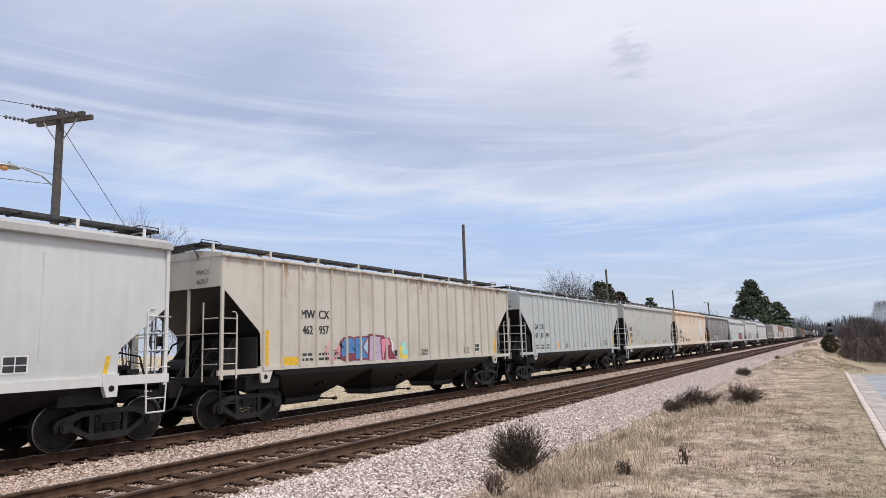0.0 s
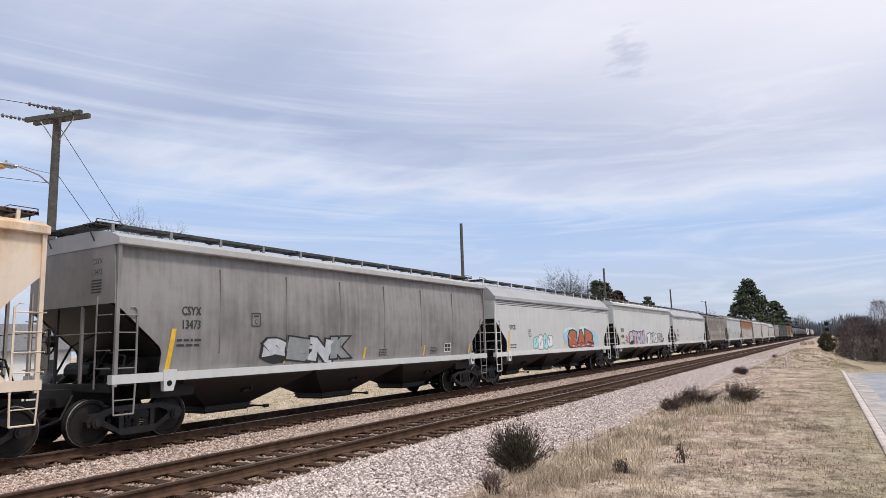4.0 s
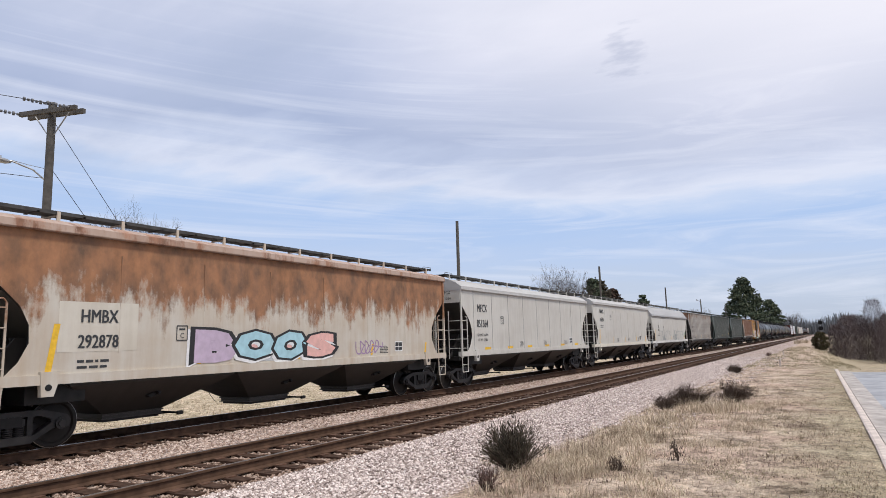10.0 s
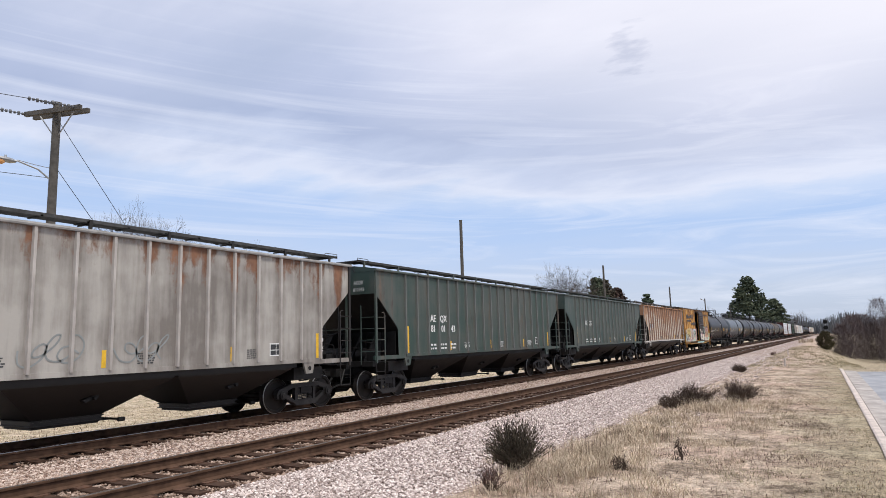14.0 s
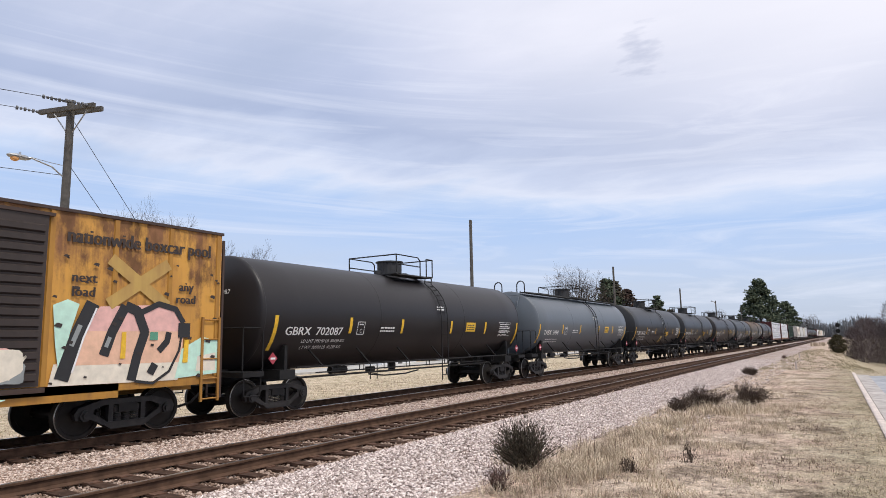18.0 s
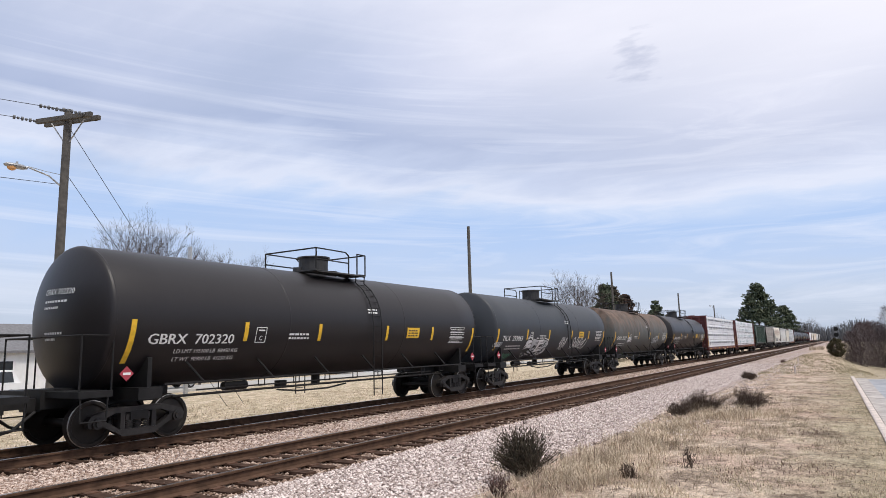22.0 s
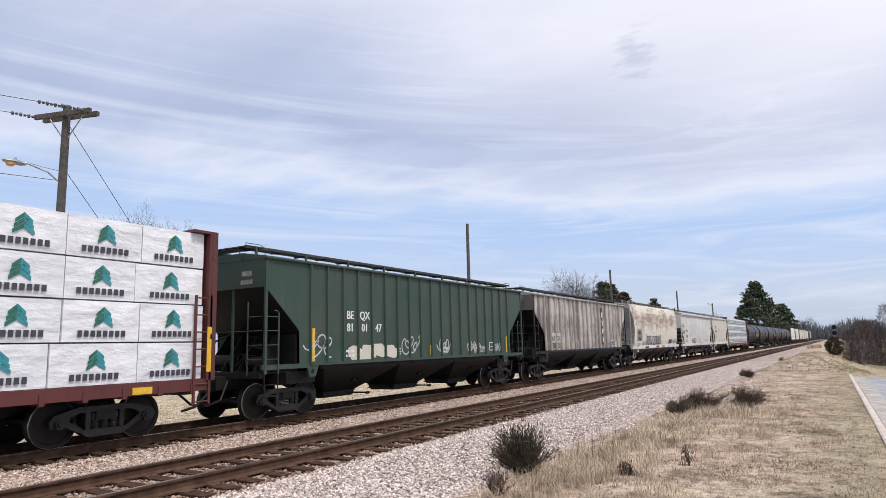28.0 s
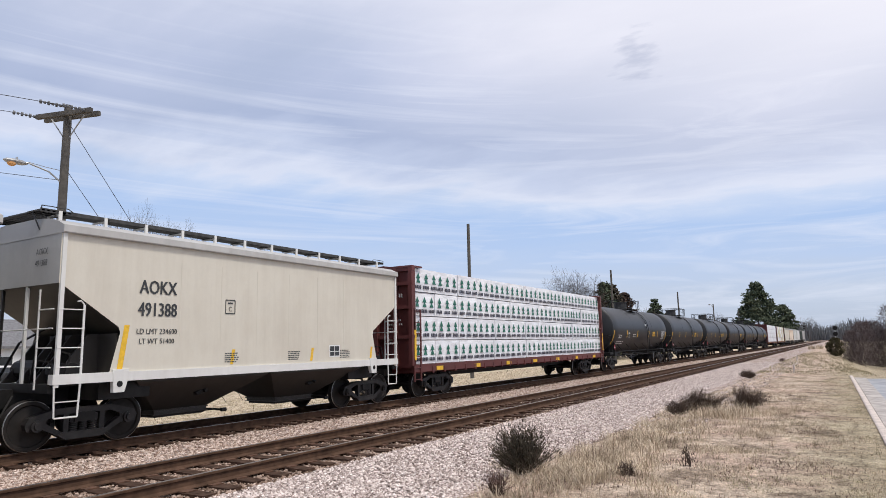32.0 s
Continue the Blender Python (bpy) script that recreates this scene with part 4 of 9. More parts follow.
        letter(car, mark, -H + mark_at, mark_z, mark_size, let, surf, 0.76, bold, lift=0.012)
        if number:
            letter(car, number, -H + mark_at, mark_z - mark_gap, mark_size, let, surf, 0.76, bold, lift=0.012)
        plate_box(car, -H + mark_at + 1.75, mark_z - 0.75 * mark_gap, let, surf)
        if data:
            for k, w in enumerate(data):
                letter(car, w, -H + mark_at, mark_z - mark_gap - 0.36 - 0.2 * k, 0.15, let, surf, 0.95, 0.004, lift=0.012)
        else:
            bars(car, -H + max(1.45, mark_at - 0.4), mark_z - mark_gap - 0.40, 0.8, 0.22, 2, let, surf, 3, fill=0.75)
    if mark and end_text and number:
        letter(car, "".join(mark.split()), -H, 3.62, 0.17, let, face="front", x=0.98, lift=0.03, wide=0.85, bold=0.002)
        letter(car, "".join(number.split()), -H, 3.40, 0.17, let, face="front", x=0.98, lift=0.03, wide=0.85, bold=0.002)
        bars_end = Shape()
        for k in range(5):
            bars_end.add([(0.8, -H - 0.03, 3.30 - 0.06 * k), (1.15, -H - 0.03, 3.30 - 0.06 * k), (1.15, -H - 0.03, 3.27 - 0.06 * k), (0.8, -H - 0.03, 3.27 - 0.06 * k)], [(0, 1, 2, 3)])
        part("lettering", bars_end, let, car, "small unreadable painted lettering") if style not in ("ribbed",) and cut[0][1] < 3.0 else None
    if stripes:
        y_first = -H + (rib_front + 0.08 if style == "ribbed" else 1.2)
        patch(car, "reflector_strip", y_first, y_first + 0.115, sill_z + 0.06, sill_z + 0.94, YELLOW, surf, "yellow reflective strip", slant=0.0 if style == "ribbed" else 0.12)
        if style == "ribbed":
            patch(car, "reflector_strip", H - rib_rear - 0.17, H - rib_rear - 0.07, sill_z + 0.06, sill_z + 0.72, YELLOW, surf, "yellow reflective strip")
        for i in range(1, stripes + (0 if style == "ribbed" else 1)):
            y = -H + 1.3 + (L - 2.6) * i / stripes - (0.1 if i == stripes else 0.0)
            patch(car, "reflector_strip", y, y + 0.09, sill_z + 0.08, sill_z + 0.42, YELLOW, surf, "yellow reflective strip", slant=0.0 if style == "ribbed" else 0.06)
    for i in range(3):
        bars(car, -H + L * (0.36 + 0.19 * i), sill_z + 0.12, 0.42, 0.24, 5, let, surf, 11 + i)
    plate = patch(car, "stencil_plate", H - 3.2, H - 2.76, sill_z + 0.16, sill_z + 0.48, WHITE_LET, surf, "small white-edged stencil panel")
    for a, b, c, d in ((0.03, 0.21, 0.16, 0.29), (0.23, 0.41, 0.16, 0.29), (0.03, 0.21, 0.03, 0.14), (0.23, 0.41, 0.03, 0.14)):
        patch(plate, "stencil_field", H - 3.2 + a, H - 3.2 + b, sill_z + 0.16 + c, sill_z + 0.16 + d, BLACK_LET, surf, lift=0.007)
    return car, surf, H


def outline_blob(yc, zc, w, h, rnd, n=22):
    pts = []
    a1, a2, p1, p2 = rnd.uniform(0.05, 0.16), rnd.uniform(0.03, 0.1), rnd.uniform(0, 6.3), rnd.uniform(0, 6.3)
    for i in range(n):
        t = 2 * math.pi * i / n
        k = 1 + a1 * math.sin(2 * t + p1) + a2 * math.sin(5 * t + p2)
        c, s_ = math.cos(t), math.sin(t)
        pts.append((yc + w / 2 * k * math.copysign(abs(c) ** 0.7, c), zc + h / 2 * k * math.copysign(abs(s_) ** 0.7, s_)))
    return pts


def flat_poly(s, pts, surf, lift, mi=0):
    cy, cz = sum(p[0] for p in pts) / len(pts), sum(p[1] for p in pts) / len(pts)
    n = len(pts)
    s.add([(surf(cz) + lift, cy, cz)] + [(surf(p[1]) + lift, *p) for p in pts], [(0, 1 + i, 1 + (i + 1) % n) for i in range(n)], mi)


def ribbon(s, pts, wid, surf, lift, mi=0):
    for (a, b) in zip(pts, pts[1:]):
        dy, dz = b[0] - a[0], b[1] - a[1]
        l = math.hypot(dy, dz) or 1
        ny, nz = -dz / l * wid / 2, dy / l * wid / 2
        q = [(a[0] + ny, a[1] + nz), (b[0] + ny, b[1] + nz), (b[0] - ny, b[1] - nz), (a[0] - ny, a[1] - nz)]
        s.add([(surf(z) + lift, y, z) for y, z in q], [(0, 1, 2, 3)], mi)


def bubble_paint(car, y0, y1, z0, z1, n, fills, line, surf, seed, label, lift=0.005, bars_in=True):
    """Spray-painted bubble shapes with dark outlines; each blob lies a hair in front of its neighbour."""
    rnd = random.Random(seed)
    s = Shape()
    step = (y1 - y0) / n
    for i in range(n):
        yc, zc = y0 + step * (i + 0.5), (z0 + z1) / 2 + rnd.uniform(-0.05, 0.05)
        w, h = step * rnd.uniform(1.05, 1.35), (z1 - z0) * rnd.uniform(0.86, 1.08)
        pts = outline_blob(yc, zc, w, h, rnd)
        d = lift + 0.0012 * i
        flat_poly(s, pts, surf, d, 0)
        flat_poly(s, [(yc + (p[0] - yc) * (1 - 0.11 / w), zc + (p[1] - zc) * (1 - 0.11 / h)) for p in pts], surf, d + 0.0005, 1 + i % len(fills))
        if bars_in:
            for _ in range(2):
                a = (yc + rnd.uniform(-0.22, 0.22) * w, zc + rnd.uniform(-0.25, 0.05) * h)
                b = (a[0] + rnd.uniform(-0.15, 0.15) * w, a[1] + rnd.uniform(0.15, 0.35) * h)
                c = (b[0] + rnd.uniform(0.05, 0.2) * w, b[1] - rnd.uniform(0.02, 0.2) * h)
                ribbon(s, [a, b, c], 0.05, surf, d + 0.0009, 0)
    return part("spray_paint", s, (line, *fills), car, label)


def scrawl(car, y0, y1, z0, z1, mat, surf, seed, label="thin sprayed scrawl", wid=0.035, n=26, lift=0.0065):
    rnd = random.Random(seed)
    s = Shape()
    pts = []
    loops = max(2, round((y1 - y0) / max(0.2, z1 - z0) * 2.4))
    p = [rnd.uniform(0, 6.3) for _ in range(4)]
    f2, f3 = 6.28 * (loops + rnd.uniform(-0.4, 0.4)), 6.28 * (loops * rnd.choice((0.5, 1.5, 2.0)) + rnd.uniform(-0.3, 0.3))
    n = max(n, loops * 6)
    for i in range(n):
        t = i / (n - 1)
        pts.append((y0 + (y1 - y0) * (t + 0.75 / loops * math.sin(f2 * t + p[1] + 1.2 + 0.4 * math.sin(p[0] + 5 * t))), (z0 + z1) / 2 + (z1 - z0) / 2 * (0.62 * math.sin(f2 * t + p[1]) + 0.38 * math.sin(f3 * t + p[2]))))
    fine = []
    for i in range(len(pts) - 1):
        p0, p1, p2, p3 = pts[max(0, i - 1)], pts[i], pts[i + 1], pts[min(len(pts) - 1, i + 2)]
        for k in range(4):
            u = k / 4
            fine.append(tuple(0.5 * (2 * p1[j] + (p2[j] - p0[j]) * u + (2 * p0[j] - 5 * p1[j] + 4 * p2[j] - p3[j]) * u * u + (3 * p1[j] - p0[j] - 3 * p2[j] + p3[j]) * u ** 3) for j in (0, 1)))
    ribbon(s, fine, wid, surf, lift)
    return part("spray_scrawl", s, mat, car, label)


def fat_word(car, word, y0, y1, z0, z1, fills, line, surf, label="", seed=1, fat=0.10, edge=0.07, lift=0.008, shade=None, lean=0.0):
    """Sprayed block letters that lean on each other: an outline, an offset shade and a fill for each."""
    rnd = random.Random(seed)
    n = len(word)
    step = (y1 - y0) / n
    h = z1 - z0
    shapes = [Shape() for _ in range(3)]
    mis = []
    for i, ch in enumerate(word):
        turn = radians(rnd.uniform(-9, 9))
        sy, sz = rnd.uniform(0.95, 1.12), rnd.uniform(0.88, 1.05)
        dz = rnd.uniform(-0.04, 0.05) * h
        for layer, off in ((0, fat + edge), (1, fat)):
            me = text_mesh(ch, 1.0, off, line)
            xs = [v.co.x for v in text_mesh(ch, 1.0, fat + edge, line).vertices]
            ys = [v.co.y for v in text_mesh(ch, 1.0, fat + edge, line).vertices]
            x0, x1, ya, yb = min(xs), max(xs), min(ys), max(ys)
            d = lift + 0.0025 * i + 0.0012 * layer
            v = []
            for q in me.vertices:
                a = ((q.co.x - (x0 + x1) / 2) / (x1 - x0)) * step * 1.22 * sy
                b = ((q.co.y - (ya + yb) / 2) / (yb - ya)) * h * sz
                a, b = a * math.cos(turn) - b * math.sin(turn) + lean * b, a * math.sin(turn) + b * math.cos(turn)
                z = (z0 + z1) / 2 + dz + b
                v.append((surf(z) + d, y0 + step * (i + 0.5) + a, z))
            faces = [tuple(p.vertices) for p in me.polygons]
            shapes[layer].add(v, faces, i % len(fills))
            if layer == 0 and shade:
                shapes[2].add([(x - 0.004, y - 0.07, z - 0.06) for x, y, z in v], faces)
    if shade:
        part("spray_shade", shapes[2], shade, car, "sprayed shade of the letters")
    part("spray_outline", shapes[0], line, car, "dark sprayed outline")
    return part("spray_letters", shapes[1], tuple(fills), car, label or "sprayed letters")


def mist(car, y0, y1, z0, z1, n, mats, surf, seed, label="overlapping patches of sprayed colour", lift=0.004):
    """Soft-edged patches and drips of sprayed colour laid over each other."""
    rnd = random.Random(seed)
    s = Shape()
    for i in range(n):
        w, h = rnd.uniform(0.12, 0.42) * (y1 - y0), rnd.uniform(0.25, 0.8) * (z1 - z0)
        yc, zc = rnd.uniform(y0 + w / 2, y1 - w / 2), rnd.uniform(z0 + h / 2, z1 - h / 2)
        flat_poly(s, outline_blob(yc, zc, w, h, rnd, 26), surf, lift + 0.0004 * i, i % len(mats))
        if i % 3 == 1:
            y = yc + rnd.uniform(-0.3, 0.3) * w
            ribbon(s, [(y, zc), (y + rnd.uniform(-0.4, 0.4) * w, zc + rnd.uniform(-0.6, 0.6) * h), (y + rnd.uniform(-0.5, 0.5) * w, zc - h / 2)], rnd.uniform(0.02, 0.06), surf, lift + 0.0005 * n, rnd.randrange(len(mats)))
    return part("spray_paint", s, tuple(mats), car, label)


TANK_R, TANK_Z = 1.52, 2.58
PLACARD_RED = plain("placard_red", (0.34, 0.04, 0.06), 0.5, 0, 0.1, 8)
HATCH_DARK = plain("dark_valve_housing", (0.03, 0.03, 0.032), 0.6, 0.2, 0.3, 6)


RUNG_ME = Shape().rod((0, -0.2, 0), (0, 0.2, 0), 0.012, 5).mesh("rung", BLACK_PAINT)


def tank_car(sc, body_mat, label, mark="", number="", let=None, half=7.62, dome="round", rail_top=False, stripe_mat=None, warn=True, r=TANK_R, zc=TANK_Z, band_mat=None, data=(), low_panel=False):
    car = thing("tank_car", label, "freight car", "cars of the freight train")
    car["run_from"] = sc
    CARS.append(car)
    let = let or WHITE_LET
    stripe_mat = stripe_mat or YELLOW
    surf = lambda z: math.sqrt(max(0.05, r * r - (z - zc) ** 2))
    k = 48
    dish = 0.46
    head = [(0.0, 1.0), (0.025, 0.994), (0.055, 0.974), (0.08, 0.945), (0.13, 0.87), (0.21, 0.74), (0.29, 0.58), (0.36, 0.38), (0.405, 0.18), (0.415, 0.01)]

    def nose(x, z):
        """The face of the head at x, z."""
        q = math.hypot(x, z - zc) / r
        for (d0, q0), (d1, q1) in zip(head, head[1:]):
            if q1 <= q <= q0:
                return -half + dish - d0 - (d1 - d0) * (q0 - q) / (q0 - q1)
        return -half + dish - head[-1][0]

    prof = [(-half + dish - d, r * q) for d, q in head][::-1]
    knots = prof + [(-half + dish + (2 * half - 2 * dish) * i / 12, r) for i in range(1, 12)] + [(-y, q) for y, q in prof[::-1]]
    s = Shape()
    s.loft([[(q * math.sin(2 * math.pi * i / k), y, zc + q * math.cos(2 * math.pi * i / k)) for i in range(k)] for y, q in knots])
    part("tank", s, body_mat, car, smooth=True)
    # weld seams
    for y in (-half + dish + 0.02, -2.6, 2.6, half - dish - 0.02):
        b = Shape()
        b.loft([[((r + d) * math.sin(2 * math.pi * i / k), y + dy, zc + (r + d) * math.cos(2 * math.pi * i / k)) for i in range(k)] for dy, d in ((-0.025, -0.003), (-0.012, 0.006), (0.012, 0.006), (0.025, -0.003))], caps=False)
        part("weld_band", b, body_mat, car, smooth=True)
    running_gear(car, 6.5, 7.9)
    for e in (-1, 1):
        pl = Shape()
        pl.box(-0.32, 0.32, e * 8.1, e * 5.3, 0.78, 1.16)
        pl.box(-1.48, 1.48, e * 8.02, e * 7.35, 1.0, 1.12)
        pl.box(-1.40, 1.40, e * 6.75, e * 6.2, 0.88, 1.12)
        part("stub_sill", pl, BLACK_PAINT, car)
        for q in (-1, 1):
            sad = Shape()
            sad.prism([(q * 0.35, 1.1), (q * 1.33, 1.1), (q * 1.33, 1.72), (q * 1.25, 1.74), (q * 1.0, 1.45), (q * 0.7, 1.25)], e * 6.42, e * 6.52, "y")
            part("saddle", sad, BLACK_PAINT, car)
        for q in (-1, 1):
            hr = Shape()
            yy = e * 7.98
            hr.path([(q * 1.42, e * 7.35, 1.1), (q * 1.42, e * 7.35, 2.10), (q * 1.42, e * 7.42, 2.18), (q * 1.42, yy, 2.18), (q * 1.35, yy, 2.18), (0.02 * q, yy, 2.18)], 0.018)
            hr.rod((q * 1.42, yy, 1.1), (q * 1.42, yy, 2.18), 0.018)
            part("end_handrail", hr, BLACK_PAINT, car)
            st = Shape()
            st.path([(q * 1.45, e * 7.97, 1.1), (q * 1.45, e * 7.95, 0.55), (q * 1.45, e * 7.45, 0.55), (q * 1.45, e * 7.42, 1.1)], 0.016)
            part("stirrup_step", st, BLACK_PAINT, car)
    for q in (-1, 1):
        sr = Shape()
        sr.path([(q * 1.45, -6.2, 1.16), (q * 1.45, 6.2, 1.16)], 0.024)
        for i in range(6):
            y = -5.2 + 10.4 * i / 5
            sr.rod((q * 1.45, y, 1.16), (q * (surf(1.62) + 0.0), y - 0.28, 1.62), 0.026)
        part("side_handrail", sr, BLACK_PAINT, car)
    br = Shape()
    br.rod((0.9, -5.6, 0.86), (0.9, 5.6, 0.86), 0.03)
    br.disc((0.6, -3.6, 0.98), (0, 1, 0), 0.11, 0.35, 10)
    br.disc((0, 0.0, 0.98), (0, 0, 1), 0.13, 0.16, 10)
    br.rod((1.2, -5.2, 0.98), (1.2, 4.6, 0.98), 0.018, 5)
    for i in range(9):
        y = -4.8 + 1.2 * i
        br.path([(1.45, y, 1.16), (1.45, y, 0.98), (1.45, y + 0.2, 0.98), (1.45, y + 0.2, 1.16)], 0.014, 4)
    br.path([(0.85, -2.4, 0.80), (0.85, -1.6, 0.72), (0.85, -0.4, 0.72), (0.85, 0.4, 0.80)], 0.025, 5)
    br.box(0.55, 0.75, -2.2, -1.95, 0.84, 1.02)
    part("brake_rigging", br, STEEL_DARK, car)
    # manway with its platform and guard rails
    top = zc + r
    dm = Shape()
    dm.disc((0, -0.1, top + 0.2), (0, 0, 1), 0.44, 0.3, 20)
    dm.disc((0, -0.1, top + 0.50), (0, 0, 1), 0.5, 0.02, 20)
    dm.disc((0, 0.75, top + 0.05), (0, 0, 1), 0.16, 0.12, 12)
    dm.disc((0, -0.8, top + 0.05), (0, 0, 1), 0.13, 0.1, 12)
    part("manway", dm, HATCH_DARK if not band_mat else body_mat, car, "round manway housing on top")
    pf = Shape()
    for q in (-1, 1):
        pf.box(q * 0.55, q * 1.05, -1.1, 1.1, top - 0.06, top - 0.02)
    pf.box(-1.05, 1.05, 0.85, 1.15, top - 0.04, top + 0.0)
    pf.box(-1.05, 1.05, -1.15, -0.85, top - 0.04, top + 0.0)
    part("top_platform", pf, GRATE, car)
    for q in (-1, 1):
        z1 = top + 0.62
        for pts in ([(q * 1.02, -1.1, top - 0.04), (q * 1.02, -1.1, z1), (q * 1.02, 0.2, z1), (q * 1.02, 0.35, z1 - 0.1), (q * 1.02, 0.35, top - 0.04)], [(q * 1.02, 0.75, top - 0.04), (q * 1.02, 0.75, z1), (q * 1.02, 1.15, z1), (q * 1.02, 1.15, top - 0.04)], [(q * 1.02, -1.1, z1), (0, -1.1, z1)], [(q * 1.02, 1.15, z1), (0, 1.15, z1)], [(q * 1.02, -1.1, top + 0.3), (q * 1.02, 0.35, top + 0.3)]):
            gr = Shape()
            gr.path(pts, 0.022)
            part("guard_rail", gr, BLACK_PAINT, car)
        ld = Shape()
        pts = [(q * (r + 0.07), z) for z in (0.42, 1.2, 1.9, 2.6)] + [(q * (surf(z) + 0.07), z) for z in (3.0, 3.3, 3.6, 3.85)] + [(q * 0.92, top - 0.04)]
        for y in (0.82, 1.24):
            ld.path([(x, y, z) for x, z in pts], 0.018)
        lad = part("ladder", ld, BLACK_PAINT, car)
        for i in range(13):
            t = 0.25 + i / 12 * (len(pts) - 1.3)
            j = min(int(t), len(pts) - 2)
            u = t - j
            x, z = pts[j][0] + (pts[j + 1][0] - pts[j][0]) * u, pts[j][1] + (pts[j + 1][1] - pts[j][1]) * u
            piece("rung", RUNG_ME, lad, pose(x, 1.03, z))
    if rail_top:
        wk = Shape()
        wk.box(0.62, 0.98, -half + 0.4, half - 0.4, top - 0.10, top - 0.06)
        wk.box(-0.98, -0.62, -half + 0.4, half - 0.4, top - 0.10, top - 0.06)
        part("top_walkway", wk, GRATE, car)
        for e in (-1, 1):
            for x in (-0.6, 0.6):
                hp = Shape()
                arc = [(x + 0.2 * math.cos(math.pi * i / 8), e * (half - 0.55), top + 0.28 + 0.2 * math.sin(math.pi * i / 8)) for i in range(9)]
                hp.path([(x + 0.2, e * (half - 0.55), top - 0.08)] + arc + [(x - 0.2, e * (half - 0.55), top - 0.08)], 0.028)
                part("hand_hoop", hp, BLACK_PAINT, car)
        el = Shape()
        for x in (0.15, 0.60):
            el.path([(x, -half - 0.12, 1.1), (x, -half - 0.12, 2.7), (x, -half + 0.10, 3.5), (x, -half + 0.5, top)], 0.026)
        for i in range(9):
            el.rod((0.15, -half - 0.12 + max(0, (i - 5) * 0.09), 1.4 + 0.31 * i), (0.60, -half - 0.12 + max(0, (i - 5) * 0.09), 1.4 + 0.31 * i), 0.016, 5)
        part("end_ladder", el, body_mat, car)
    # markings
    arc_patch = lambda y, z0, z1, sl=0.0: patch(car, "reflector_strip", y, y + 0.12, z0, z1, stripe_mat, surf, "yellow reflective strip", slant=sl)
    arc_patch(-7.06, 1.62, 2.50, 0.02)
    arc_patch(half - 0.72, 1.62, 2.50, 0.02)
    for y in (-4.1, -1.5, 1.6, 4.25):
        arc_patch(y, 2.05, 2.50)
    if mark:
        letter(car, mark + "  " + number, -5.5, 2.0, 0.31, let, surf, 1.18, 0.014)
        if data:
            for k, w in enumerate(data):
                letter(car, w, -5.05, 1.80 - 0.17 * k, 0.125, let, surf, 1.1, 0.001)
        else:
            bars(car, -6.0, 1.62, 1.6, 0.24, 2, let, surf, 5, fill=0.6)
        letter(car, mark + " " + number, 0, 3.05, 0.17, let, face="front", x=0.1, lift=0.015, bold=0.002, front=nose)
        eb = Shape()
        for k, (a, b) in enumerate(((-0.35, 0.45), (-0.35, 0.2), (-0.30, 0.35), (-0.30, 0.10))):
            zz = 2.93 - 0.13 * k if k < 2 else 2.28 - 0.12 * (k - 2)
            for i in range(8):
                p, q = a + (b - a) * i / 8, a + (b - a) * (i + 0.7) / 8
                eb.add([(u, nose(u, v) - 0.012, v) for u, v in ((p, zz), (q, zz), (q, zz - 0.045), (p, zz - 0.045))], [(0, 1, 2, 3)])
        part("lettering", eb, let, car, "small unreadable painted lettering")
        bars(car, -2.6, 2.08, 0.8, 0.2, 2, let, surf, 8)
        bars(car, 5.55, 1.98, 0.95, 0.5, 6, let, surf, 9, label="white test data table", fill=0.6)
        frame_lines = Shape()
        for k in range(4):
            ribbon(frame_lines, [(5.5, 1.96 + 0.18 * k), (6.55, 1.96 + 0.18 * k)], 0.016, surf, 0.007)
            ribbon(frame_lines, [(5.5 + 0.35 * k, 1.96), (5.5 + 0.35 * k, 2.5)], 0.016, surf, 0.007)
        part("table_frame", frame_lines, let, car, "white ruled table frame")
        bars(car, 0.7, 2.85, 0.45, 0.18, 2, let, surf, 10)
        plate_box(car, -3.72, 2.02, let, surf, 0.32, 0.36)
    if warn:
        y, z = (2.0, 1.86) if low_panel else (2.75, 2.12)
        patch(car, "warning_panel", y, y + 0.72, z, z + 0.34, YELLOW, surf, "yellow warning panel")
        bars(car, y + 0.08, z + 0.05, 0.56, 0.24, 3, BLACK_LET, surf, 14, lift=0.008, label="small dark print on the yellow panel")
    if low_panel:
        patch(car, "warning_panel", 0.55, 1.10, 1.40, 1.86, PALE_YELLOW, surf, "faded yellow notice")
    for e in (-1, 1):
        pc = Shape()
        pc.prism([(0, 0.15), (0.15, 0), (0, -0.15), (-0.15, 0)], 1.50, 1.515, "x")
        pc.prism([(-0.08, 0.025), (0.08, 0.025), (0.08, -0.025), (-0.08, -0.025)], 1.515, 1.519, "x", 1)
        part("placard", pc, (PLACARD_RED, WHITE_LET), car, "red diamond placard", m=pose(0.0, e * 7.1, 1.42))
    return car, surf


CREAM_WRAP = None


LINING = plain("dark_inner_lining", (0.045, 0.042, 0.042), 0.8, 0, 0.4, 2)


